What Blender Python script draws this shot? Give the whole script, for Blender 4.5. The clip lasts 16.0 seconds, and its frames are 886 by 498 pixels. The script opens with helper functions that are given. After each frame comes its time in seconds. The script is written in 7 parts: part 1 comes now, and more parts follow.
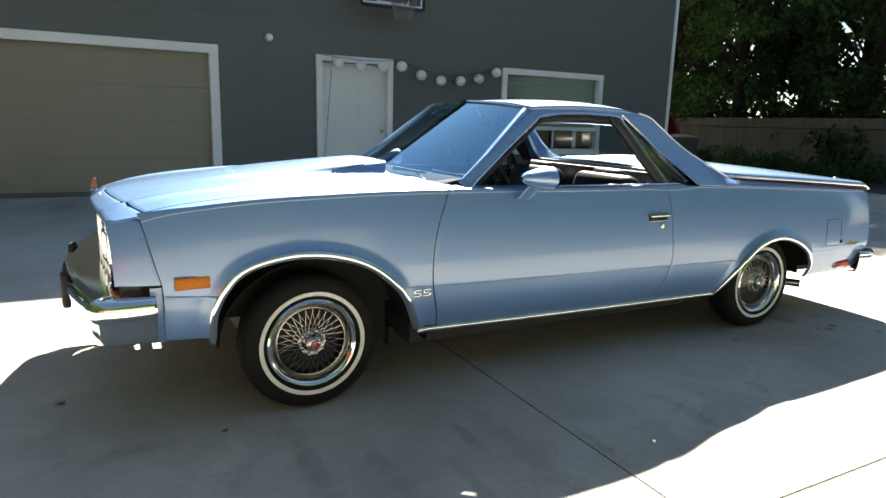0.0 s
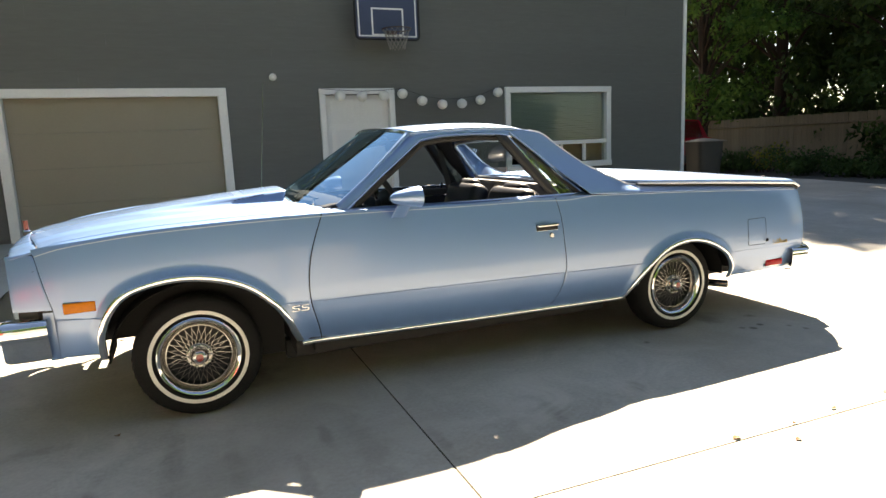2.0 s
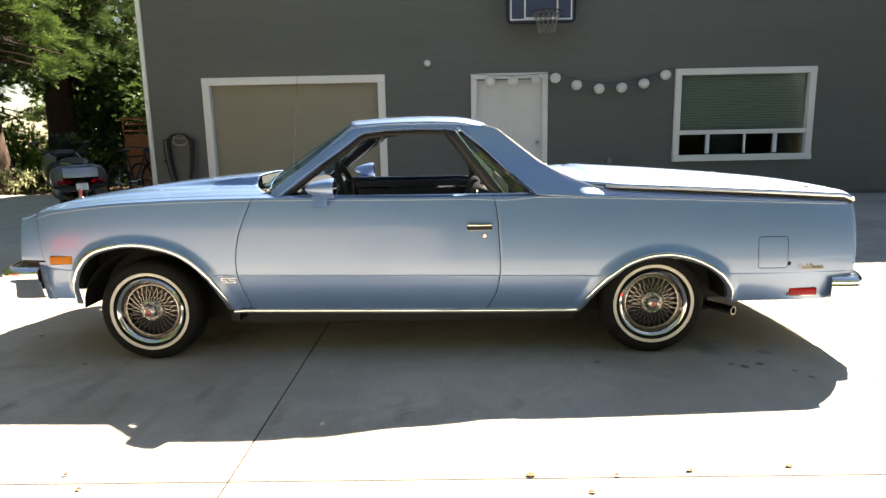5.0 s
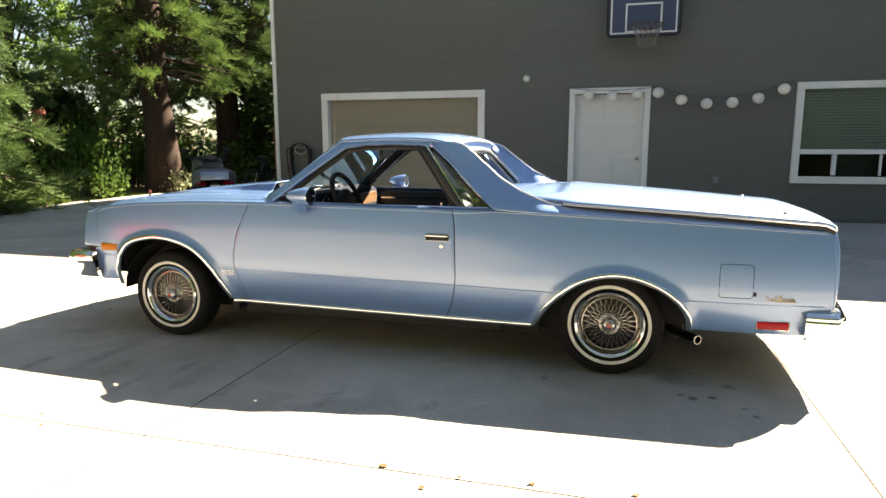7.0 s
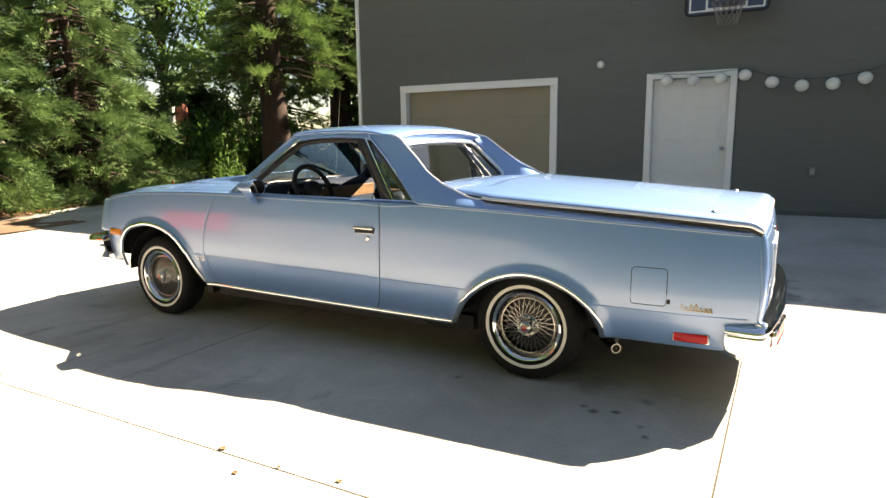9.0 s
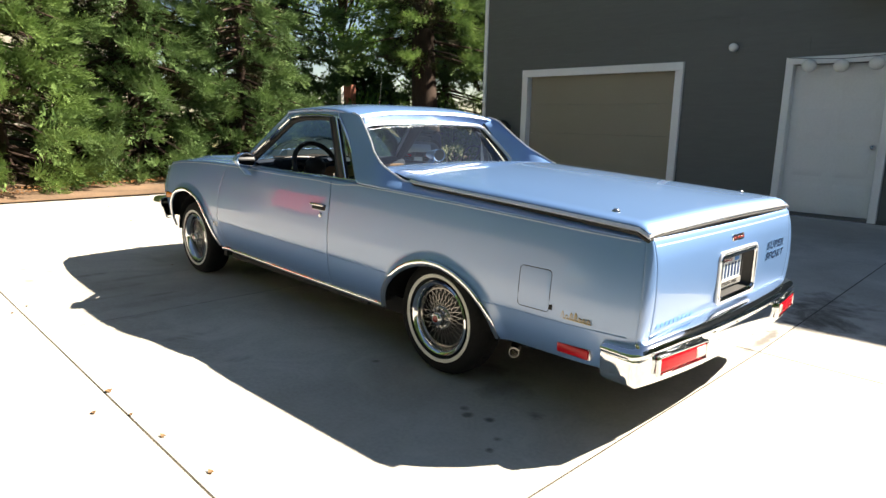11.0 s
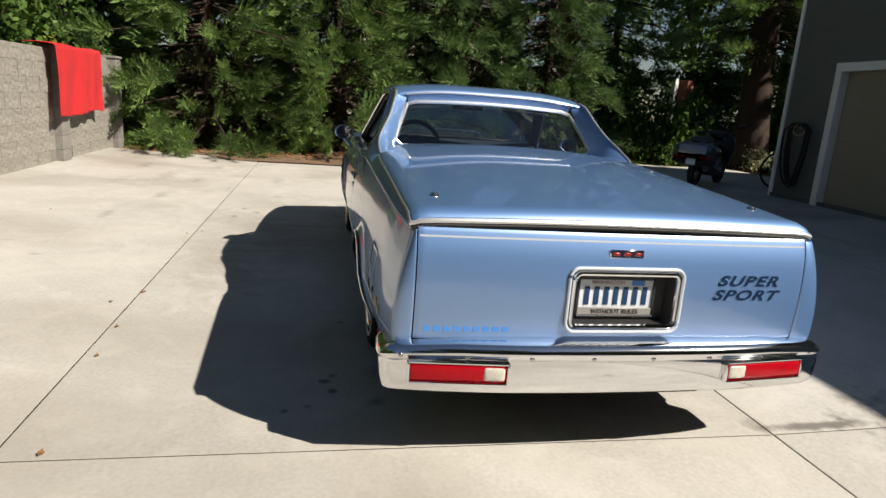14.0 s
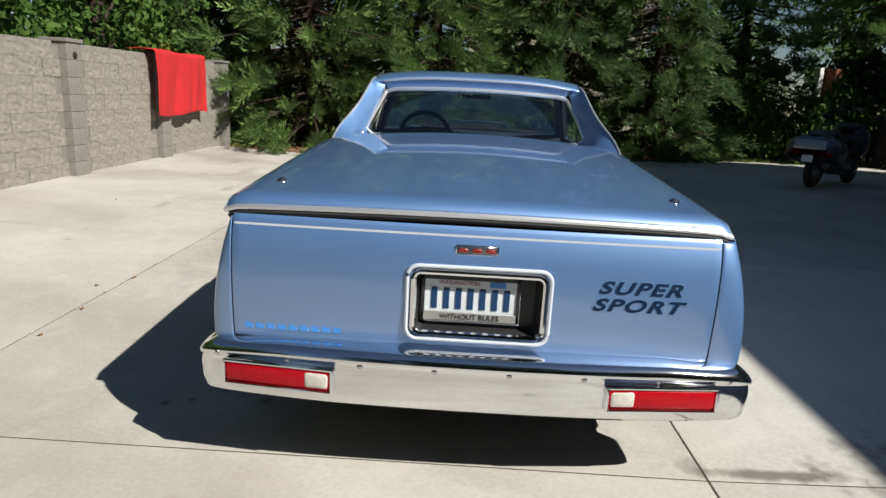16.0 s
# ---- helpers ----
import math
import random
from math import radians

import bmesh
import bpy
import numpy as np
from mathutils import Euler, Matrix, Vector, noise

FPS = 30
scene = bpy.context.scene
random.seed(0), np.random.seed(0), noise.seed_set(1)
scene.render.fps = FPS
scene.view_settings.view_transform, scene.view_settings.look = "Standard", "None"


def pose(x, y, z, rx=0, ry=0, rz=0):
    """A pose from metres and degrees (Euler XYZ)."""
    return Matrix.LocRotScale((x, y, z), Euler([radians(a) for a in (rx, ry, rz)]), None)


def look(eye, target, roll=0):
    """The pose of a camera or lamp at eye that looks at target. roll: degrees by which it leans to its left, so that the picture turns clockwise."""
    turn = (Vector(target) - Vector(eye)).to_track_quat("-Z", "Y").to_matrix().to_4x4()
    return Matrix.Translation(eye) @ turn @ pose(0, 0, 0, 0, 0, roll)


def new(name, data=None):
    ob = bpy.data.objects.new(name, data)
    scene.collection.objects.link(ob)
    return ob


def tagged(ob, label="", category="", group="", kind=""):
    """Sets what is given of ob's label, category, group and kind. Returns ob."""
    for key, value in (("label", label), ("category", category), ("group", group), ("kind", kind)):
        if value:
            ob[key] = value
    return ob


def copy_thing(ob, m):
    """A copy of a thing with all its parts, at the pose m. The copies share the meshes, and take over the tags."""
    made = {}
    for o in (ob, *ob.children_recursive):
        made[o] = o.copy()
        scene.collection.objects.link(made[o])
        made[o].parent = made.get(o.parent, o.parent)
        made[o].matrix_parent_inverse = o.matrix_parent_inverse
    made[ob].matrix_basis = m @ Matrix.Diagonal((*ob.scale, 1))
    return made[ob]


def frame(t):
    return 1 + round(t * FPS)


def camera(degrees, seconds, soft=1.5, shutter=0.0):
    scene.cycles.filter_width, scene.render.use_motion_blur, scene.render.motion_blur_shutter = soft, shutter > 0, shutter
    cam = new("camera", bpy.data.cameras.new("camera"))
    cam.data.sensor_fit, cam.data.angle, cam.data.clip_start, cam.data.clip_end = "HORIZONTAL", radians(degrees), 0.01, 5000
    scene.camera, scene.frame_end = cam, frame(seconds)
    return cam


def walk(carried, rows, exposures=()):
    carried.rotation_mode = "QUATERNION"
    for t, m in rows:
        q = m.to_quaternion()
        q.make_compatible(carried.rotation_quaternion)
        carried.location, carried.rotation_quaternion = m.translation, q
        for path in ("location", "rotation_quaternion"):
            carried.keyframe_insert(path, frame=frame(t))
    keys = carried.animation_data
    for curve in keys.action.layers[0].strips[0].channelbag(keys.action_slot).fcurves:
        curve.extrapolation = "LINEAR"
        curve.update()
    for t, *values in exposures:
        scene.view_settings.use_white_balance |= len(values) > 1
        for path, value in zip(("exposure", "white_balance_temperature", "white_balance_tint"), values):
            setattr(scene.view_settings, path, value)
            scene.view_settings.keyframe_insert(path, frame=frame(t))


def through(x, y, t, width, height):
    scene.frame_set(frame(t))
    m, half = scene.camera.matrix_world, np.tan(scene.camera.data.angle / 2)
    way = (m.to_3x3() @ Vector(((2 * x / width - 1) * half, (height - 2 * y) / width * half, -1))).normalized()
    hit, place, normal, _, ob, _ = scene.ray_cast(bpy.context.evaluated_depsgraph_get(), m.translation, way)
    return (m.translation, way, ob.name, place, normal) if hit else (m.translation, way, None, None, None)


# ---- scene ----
cam = camera(70.1, 16.0)
PATH = [
    (0, (-0.737, -3.416, 1.267), (0.178, -1.68, 0.878), 1.6),
    (0.5, (-0.652, -3.588, 1.287), (0.27, -1.86, 0.884), -1.4),
    (1, (-0.449, -3.759, 1.278), (0.36, -1.965, 0.921), 0.5),
    (1.5, (-0.182, -3.937, 1.298), (0.579, -2.119, 0.957), 1.2),
    (2, (0.024, -4.059, 1.289), (0.755, -2.227, 0.963), -2.4),
    (2.5, (0.358, -4.128, 1.296), (0.839, -2.214, 0.973), -0.9),
    (3, (0.636, -4.17, 1.293), (1.066, -2.245, 0.963), 0.6),
    (3.5, (0.901, -4.224, 1.292), (1.183, -2.276, 0.937), -1.4),
    (4, (1.223, -4.319, 1.308), (1.356, -2.357, 0.942), 0.7),
    (4.2, (1.355, -4.345, 1.314), (1.452, -2.381, 0.95), -0.5),
    (6.3, (2.482, -4.496, 1.319), (2.122, -2.562, 0.96), -0.5),
    (6.5, (2.614, -4.5, 1.325), (2.175, -2.579, 0.983), -1.4),
    (7, (2.993, -4.483, 1.327), (2.466, -2.581, 1.006), -0.1),
    (7.5, (3.272, -4.338, 1.313), (2.68, -2.456, 0.979), -0.8),
    (8, (3.609, -4.235, 1.316), (2.884, -2.399, 0.992), 0.6),
    (8.5, (3.893, -4.13, 1.334), (3.035, -2.356, 0.992), -0.5),
    (9, (4.174, -3.96, 1.331), (3.232, -2.23, 0.983), -0.7),
    (9.2, (4.291, -3.921, 1.342), (3.314, -2.211, 0.992), -0.1),
    (11.3, (5.368, -2.847, 1.303), (3.932, -1.517, 0.89), 1.2),
    (11.5, (5.451, -2.727, 1.319), (3.989, -1.432, 0.887), 1.5),
    (12, (5.692, -2.418, 1.342), (4.077, -1.33, 0.884), 3.8),
    (12.5, (5.876, -2.081, 1.327), (4.185, -1.107, 0.89), 0.1),
    (13, (6.011, -1.751, 1.339), (4.253, -0.91, 0.889), 2.0),
    (13.5, (6.135, -1.433, 1.333), (4.262, -0.914, 0.863), 1.9),
    (14, (6.176, -1.107, 1.298), (4.267, -0.715, 0.847), 4.2),
    (14.5, (6.213, -0.756, 1.304), (4.281, -0.497, 0.86), 5.8),
    (15, (6.14, -0.482, 1.298), (4.207, -0.271, 0.83), 3.9),
    (15.5, (6.066, -0.263, 1.275), (4.128, -0.122, 0.8), 1.4),
    (16, (6.01, -0.083, 1.273), (4.068, -0.119, 0.798), 3.0),
]
walk(cam, [(t, look(eye, target, roll)) for t, eye, target, roll in PATH],
     [(0, 2.31, 7100, 5), (2.5, 2.66, 8500, 13), (9.2, 2.53, 8350, 13), (11.5, 1.70, 7100, 10), (12.5, 1.15, 6850, 10), (14, 0.65, 7050, 11), (16, 0.51, 6550, 9)])

# ---- world, sun ----
SUN_FROM = Vector((0.63, 0.89, 1.0)).normalized()
world = bpy.data.worlds.new("sky")
scene.world = world
world.use_nodes = True
wn = world.node_tree
sky = wn.nodes.new("ShaderNodeTexSky")
sky.sky_type = "NISHITA"
sky.sun_disc = False
sky.dust_density = 0.3
sky.ozone_density = 2.2
sky.sun_elevation = math.asin(SUN_FROM.z)
sky.sun_rotation = math.atan2(SUN_FROM.x, SUN_FROM.y)
wn.links.new(sky.outputs[0], wn.nodes["Background"].inputs[0])
wn.nodes["Background"].inputs[1].default_value = 0.038
sun = new("sun", bpy.data.lights.new("sun", "SUN"))
sun.data.energy = 5.0
sun.data.angle = radians(0.53)
sun.data.color = (1.0, 0.95, 0.87)
sun.matrix_world = look(SUN_FROM * 30, (0, 0, 0))


# ---- materials ----
def mat(name, color, rough=0.6, metal=0.0, vary=0.15, scale=3.0, fine=40.0, bump=0.0, coat=0.0, tint=None, per_piece=0.0,
        stretch=(1, 1, 1), specular=0.5):
    """Surface with two sizes of mottling, fine relief and, for pieces, a tone of each piece's own."""
    m = bpy.data.materials.new(name)
    m.use_nodes = True
    n, l = m.node_tree.nodes, m.node_tree.links
    b = n["Principled BSDF"]
    b.inputs["Roughness"].default_value = rough
    b.inputs["Metallic"].default_value = metal
    b.inputs["Coat Weight"].default_value = coat
    b.inputs["Coat Roughness"].default_value = 0.04
    b.inputs["Specular IOR Level"].default_value = specular
    co = n.new("ShaderNodeTexCoord")
    mp = n.new("ShaderNodeMapping")
    mp.inputs["Scale"].default_value = stretch
    l.new(co.outputs["Object"], mp.inputs[0])
    big, small = n.new("ShaderNodeTexNoise"), n.new("ShaderNodeTexNoise")
    for t, s, d in ((big, scale, 4), (small, fine, 5)):
        t.inputs["Scale"].default_value = s
        t.inputs["Detail"].default_value = d
        l.new(mp.outputs[0], t.inputs["Vector"])
    mixv = n.new("ShaderNodeMath")
    mixv.operation = "MULTIPLY_ADD"
    l.new(small.outputs[0], mixv.inputs[0])
    mixv.inputs[1].default_value = 0.5
    half = n.new("ShaderNodeMath")
    half.operation = "MULTIPLY"
    half.inputs[1].default_value = 0.5
    l.new(big.outputs[0], half.inputs[0])
    l.new(half.outputs[0], mixv.inputs[2])
    out = mixv.outputs[0]
    if per_piece:
        info = n.new("ShaderNodeObjectInfo")
        pm = n.new("ShaderNodeMath")
        pm.operation = "MULTIPLY_ADD"
        pm.inputs[1].default_value = per_piece
        l.new(info.outputs["Random"], pm.inputs[0])
        l.new(out, pm.inputs[2])
        out = pm.outputs[0]
    ramp = n.new("ShaderNodeValToRGB")
    c = np.array(color)
    dark, light = c * (1 - vary), np.minimum(c * (1 + vary) if tint is None else np.array(tint), 0.95)
    ramp.color_ramp.elements[0].position, ramp.color_ramp.elements[1].position = 0.33, 0.68 + per_piece
    ramp.color_ramp.elements[0].color, ramp.color_ramp.elements[1].color = (*dark, 1), (*light, 1)
    l.new(out, ramp.inputs[0])
    l.new(ramp.outputs[0], b.inputs["Base Color"])
    if bump:
        bp = n.new("ShaderNodeBump")
        bp.inputs["Strength"].default_value = bump
        bp.inputs["Distance"].default_value = 0.01
        l.new(out, bp.inputs["Height"])
        l.new(bp.outputs[0], b.inputs["Normal"])
    return m


def plain(name, color, rough=0.4, metal=0.0, coat=0.0, emit=0.0):
    m = bpy.data.materials.new(name)
    m.use_nodes = True
    b = m.node_tree.nodes["Principled BSDF"]
    b.inputs["Base Color"].default_value = (*color, 1)
    b.inputs["Roughness"].default_value = rough
    b.inputs["Metallic"].default_value = metal
    b.inputs["Coat Weight"].default_value = coat
    return m


def glass(name, color, rough=0.0, through=0.9, ior=1.65, gloss=(1, 1, 1)):
    """Thin pane: clear with a mirror-like gloss."""
    m = bpy.data.materials.new(name)
    m.use_nodes = True
    n, l = m.node_tree.nodes, m.node_tree.links
    n.remove(n["Principled BSDF"])
    tr, gl, mx, fr = (n.new("ShaderNodeBsdfTransparent"), n.new("ShaderNodeBsdfGlossy"), n.new("ShaderNodeMixShader"),
                      n.new("ShaderNodeLayerWeight"))
    tr.inputs[0].default_value = (*[c * through for c in color], 1)
    gl.inputs["Roughness"].default_value = rough
    gl.inputs["Color"].default_value = (*gloss, 1)
    fr.inputs[0].default_value = 0.5
    f0 = ((ior - 1) / (ior + 1)) ** 2 * 1.6
    steep, edge = n.new("ShaderNodeMath"), n.new("ShaderNodeMath")
    steep.operation, edge.operation = "POWER", "MULTIPLY_ADD"
    steep.inputs[1].default_value = 5.0
    edge.inputs[1].default_value, edge.inputs[2].default_value = 1 - f0, f0
    l.new(fr.outputs["Facing"], steep.inputs[0])
    l.new(steep.outputs[0], edge.inputs[0])
    l.new(edge.outputs[0], mx.inputs[0])
    l.new(tr.outputs[0], mx.inputs[1])
    l.new(gl.outputs[0], mx.inputs[2])
    l.new(mx.outputs[0], n["Material Output"].inputs[0])
    return m


def leafy(name, dark, light, glow=0.35):
    """Foliage: leaf tones that differ from clump to clump, and some light passing through."""
    m = bpy.data.materials.new(name)
    m.use_nodes = True
    n, l = m.node_tree.nodes, m.node_tree.links
    b = n["Principled BSDF"]
    b.inputs["Roughness"].default_value = 0.65
    b.inputs["Specular IOR Level"].default_value = 0.2
    geo, co, tex = n.new("ShaderNodeNewGeometry"), n.new("ShaderNodeTexCoord"), n.new("ShaderNodeTexNoise")
    tex.inputs["Scale"].default_value = 1.7
    tex.inputs["Detail"].default_value = 3
    l.new(co.outputs["Object"], tex.inputs["Vector"])
    add = n.new("ShaderNodeMath")
    add.operation = "MULTIPLY_ADD"
    add.inputs[1].default_value = 0.10
    l.new(geo.outputs["Random Per Island"], add.inputs[0])
    l.new(tex.outputs[0], add.inputs[2])
    ramp = n.new("ShaderNodeValToRGB")
    ramp.color_ramp.elements[0].position, ramp.color_ramp.elements[1].position = 0.36, 0.80
    ramp.color_ramp.elements[0].color, ramp.color_ramp.elements[1].color = (*dark, 1), (*light, 1)
    l.new(add.outputs[0], ramp.inputs[0])
    l.new(ramp.outputs[0], b.inputs["Base Color"])
    tl, mx = n.new("ShaderNodeBsdfTranslucent"), n.new("ShaderNodeMixShader")
    l.new(ramp.outputs[0], tl.inputs[0])
    mx.inputs[0].default_value = glow
    l.new(b.outputs[0], mx.inputs[1])
    l.new(tl.outputs[0], mx.inputs[2])
    l.new(mx.outputs[0], n["Material Output"].inputs[0])
    return m


CONCRETE = mat("concrete", (0.425, 0.413, 0.386), 0.85, vary=0.21, scale=0.8, fine=50, bump=0.05, per_piece=0.10)


def stained(m, spots):
    """Old oil and rust spots of (x, y, radius, strength) soaked into a surface."""
    n, l = m.node_tree.nodes, m.node_tree.links
    b = n["Principled BSDF"]
    col = b.inputs["Base Color"].links[0].from_socket
    co, tex = n.new("ShaderNodeTexCoord"), n.new("ShaderNodeTexNoise")
    tex.inputs["Scale"].default_value, tex.inputs["Detail"].default_value = 9.0, 5
    l.new(co.outputs["Object"], tex.inputs["Vector"])
    for x, y, r, k, ax, ay in spots:
        d, jag, edge, mx = n.new("ShaderNodeVectorMath"), n.new("ShaderNodeMath"), n.new("ShaderNodeMapRange"), n.new("ShaderNodeMix")
        flat = n.new("ShaderNodeVectorMath")
        flat.operation = "MULTIPLY"
        flat.inputs[1].default_value = (ax, ay, 0)
        l.new(co.outputs["Object"], flat.inputs[0])
        d.operation = "DISTANCE"
        d.inputs[1].default_value = (x * ax, y * ay, 0)
        l.new(flat.outputs[0], d.inputs[0])
        jag.operation = "MULTIPLY_ADD"
        jag.inputs[1].default_value = r * 1.8
        l.new(tex.outputs[0], jag.inputs[0])
        l.new(d.outputs["Value"], jag.inputs[2])
        edge.inputs["From Min"].default_value, edge.inputs["From Max"].default_value = r * 1.25, r * 1.9
        edge.inputs["To Min"].default_value, edge.inputs["To Max"].default_value = k, 0.0
        l.new(jag.outputs[0], edge.inputs["Value"])
        mx.data_type = "RGBA"
        l.new(edge.outputs[0], mx.inputs["Factor"])
        l.new(col, mx.inputs["A"])
        mx.inputs["B"].default_value = (0.075, 0.065, 0.055, 1)
        col = mx.outputs["Result"]
    mid, lift, mx = n.new("ShaderNodeTexNoise"), n.new("ShaderNodeMapRange"), n.new("ShaderNodeMix")
    mid.inputs["Scale"].default_value, mid.inputs["Detail"].default_value, mid.inputs["Distortion"].default_value = 2.6, 8, 1.2
    mid.inputs["Roughness"].default_value = 0.68
    l.new(co.outputs["Object"], mid.inputs["Vector"])
    lift.inputs["From Min"].default_value, lift.inputs["From Max"].default_value, lift.inputs["To Max"].default_value = 0.46, 0.66, 0.55
    l.new(mid.outputs[0], lift.inputs["Value"])
    mx.data_type = "RGBA"
    l.new(lift.outputs[0], mx.inputs["Factor"])
    l.new(col, mx.inputs["A"])
    mx.inputs["B"].default_value = (0.53, 0.515, 0.48, 1)
    col = mx.outputs["Result"]
    broad, fade, mx = n.new("ShaderNodeTexNoise"), n.new("ShaderNodeMapRange"), n.new("ShaderNodeMix")
    broad.inputs["Scale"].default_value, broad.inputs["Detail"].default_value, broad.inputs["Distortion"].default_value = 0.55, 7, 0.8
    l.new(co.outputs["Object"], broad.inputs["Vector"])
    fade.inputs["From Min"].default_value, fade.inputs["From Max"].default_value, fade.inputs["To Max"].default_value = 0.44, 0.70, 0.60
    l.new(broad.outputs[0], fade.inputs["Value"])
    mx.data_type = "RGBA"
    l.new(fade.outputs[0], mx.inputs["Factor"])
    l.new(col, mx.inputs["A"])
    mx.inputs["B"].default_value = (0.25, 0.225, 0.19, 1)
    l.new(mx.outputs["Result"], b.inputs["Base Color"])


stained(CONCRETE, [(4.0, 1.95, 0.36, 0.9, 1, 0.5), (4.22, 1.74, 0.22, 0.85, 1, 1), (3.965, 1.15, 0.045, 0.75, 1, 0.13), (3.93, 0.82, 0.07, 0.35, 1, 1)] + [(x, y, r, k, 1, 1) for x, y, r, k in ((2.62, -0.96, 0.035, 0.8), (3.64, -0.83, 0.05, 0.75), (3.35, -0.72, 0.16, 0.45), (3.15, -0.55, 0.10, 0.5), (3.52, -1.02, 0.035, 0.9), (3.66, -1.13, 0.028, 0.9), (3.70, -1.22, 0.022, 0.8), (3.42, -1.06, 0.030, 0.8), (3.36, -1.02, 0.030, 0.7), (4.6, 1.7, 0.28, 0.35),
                   (0.25, -0.35, 0.22, 0.5), (1.3, -3.1, 0.05, 0.35), (-1.9, -1.6, 0.07, 0.35), (5.3, -0.6, 0.10, 0.3), (4.9, 0.3, 0.05, 0.4), (2.0, -3.6, 0.04, 0.4))]
        + [(-0.15, -1.25, 0.07, 0.30, 1, 0.16), (0.10, -1.45, 0.05, 0.28, 1, 0.14), (0.65, -1.5, 0.10, 0.22, 1, 0.2), (1.7, -1.7, 0.35, 0.18, 0.5, 1), (-3.2, -3.2, 0.14, 0.25, 0.25, 1),
           (-4.6, -2.7, 0.10, 0.28, 0.3, 1), (-3.4, -1.7, 0.12, 0.22, 0.3, 1), (6.0, 3.6, 0.25, 0.3, 0.4, 1), (-0.8, -0.9, 0.06, 0.25, 0.2, 1),
           (-0.45, -1.5, 0.045, 0.42, 1, 0.2), (0.35, -1.7, 0.04, 0.40, 1, 0.15), (0.5, -1.3, 0.035, 0.38, 1, 0.2), (0.95, -1.6, 0.04, 0.32, 1, 0.2),
           (-0.78, -1.75, 0.05, 0.5, 0.6, 1), (-0.55, -1.95, 0.045, 0.5, 0.6, 1), (-0.98, -1.9, 0.04, 0.5, 0.5, 1), (1.55, -1.55, 0.05, 0.35, 1, 0.3), (2.1, -1.5, 0.05, 0.32, 0.7, 0.5),
           (-2.6, -3.6, 0.10, 0.32, 0.25, 1), (-1.6, -2.9, 0.08, 0.32, 0.25, 1), (-4.2, -3.7, 0.10, 0.35, 0.25, 1), (-0.3, -3.1, 0.07, 0.30, 0.25, 1), (-3.0, -2.75, 0.06, 0.32, 0.2, 1)])
SOIL = mat("bark_soil", (0.16, 0.10, 0.06), 0.95, vary=0.5, scale=1.5, fine=30, bump=0.5)
LAWN = mat("dry_lawn", (0.13, 0.12, 0.05), 0.95, vary=0.5, scale=0.6, fine=25, bump=0.4)
ASPHALT = mat("asphalt", (0.06, 0.06, 0.062), 0.9, vary=0.3, scale=1.2, fine=90, bump=0.3)
SIDING = mat("grey_siding_paint", (0.105, 0.113, 0.108), 0.6, vary=0.10, scale=1.2, fine=30, bump=0.08, per_piece=0.06, stretch=(0.15, 1, 1))
WHITE_TRIM = mat("white_trim_paint", (0.74, 0.75, 0.74), 0.5, vary=0.06, scale=2, fine=30)
TAN_DOOR = mat("tan_garage_paint", (0.25, 0.225, 0.17), 0.55, vary=0.06, scale=1.5, fine=40, bump=0.06, per_piece=0.03)
WHITE_DOOR = mat("white_door_paint", (0.66, 0.67, 0.66), 0.5, vary=0.05, scale=2, fine=40)
DARK = plain("dark_gap", (0.012, 0.012, 0.013), 0.8)
BLACK_RUBBER = mat("black_rubber", (0.013, 0.013, 0.014), 0.7, vary=0.25, scale=6, fine=80, bump=0.05)
TYRE = mat("worn_black_tyre", (0.009, 0.009, 0.0095), 0.85, vary=0.3, scale=6, fine=80, bump=0.05, specular=0.2)
BLACK_PLASTIC = mat("black_plastic", (0.02, 0.02, 0.022), 0.45, vary=0.2, scale=8, fine=90, bump=0.05)
ROOFING = mat("roof_shingle", (0.09, 0.085, 0.08), 0.9, vary=0.3, scale=2, fine=30, bump=0.4)
BLOCK = mat("grey_wall_block", (0.232, 0.219, 0.195), 0.95, vary=0.26, scale=3.2, fine=15, bump=0.5, per_piece=0.04, stretch=(0.7, 1, 1.3))
PILLAR_BLOCK = mat("smooth_grey_block", (0.20, 0.188, 0.175), 0.9, vary=0.22, scale=4, fine=24, bump=0.35, per_piece=0.05)
MORTAR = mat("mortar", (0.185, 0.176, 0.16), 0.95, vary=0.2, scale=5, fine=50, bump=0.3)
RED_CLOTH = mat("red_towel_cloth", (0.46, 0.012, 0.016), 0.95, vary=0.18, scale=4, fine=160, bump=0.5)
CEDAR = mat("weathered_fence_board", (0.15, 0.120, 0.088), 0.85, vary=0.35, scale=2, fine=20, bump=0.3, per_piece=0.15, stretch=(6, 6, 0.7))
RED_CEDAR = mat("red_stained_board", (0.26, 0.10, 0.05), 0.8, vary=0.25, scale=2, fine=20, bump=0.2, per_piece=0.12, stretch=(6, 6, 0.7))
BARK = mat("reddish_bark", (0.040, 0.023, 0.016), 0.95, vary=0.45, scale=4, fine=22, bump=0.9, stretch=(2, 2, 0.35))
NEEDLES = leafy("conifer_needles", (0.056, 0.110, 0.034), (0.250, 0.375, 0.112), 0.22)
NEEDLES_OLD = leafy("dark_conifer_needles", (0.046, 0.092, 0.034), (0.205, 0.315, 0.112), 0.20)
# Old brown inner needles, coloured darker for the shade inside the crown.
NEEDLES_INNER = leafy("shaded_old_needles", (0.022, 0.028, 0.012), (0.062, 0.060, 0.026), 0.10)
LEAVES = leafy("broad_leaves", (0.035, 0.085, 0.018), (0.16, 0.27, 0.06), 0.45)
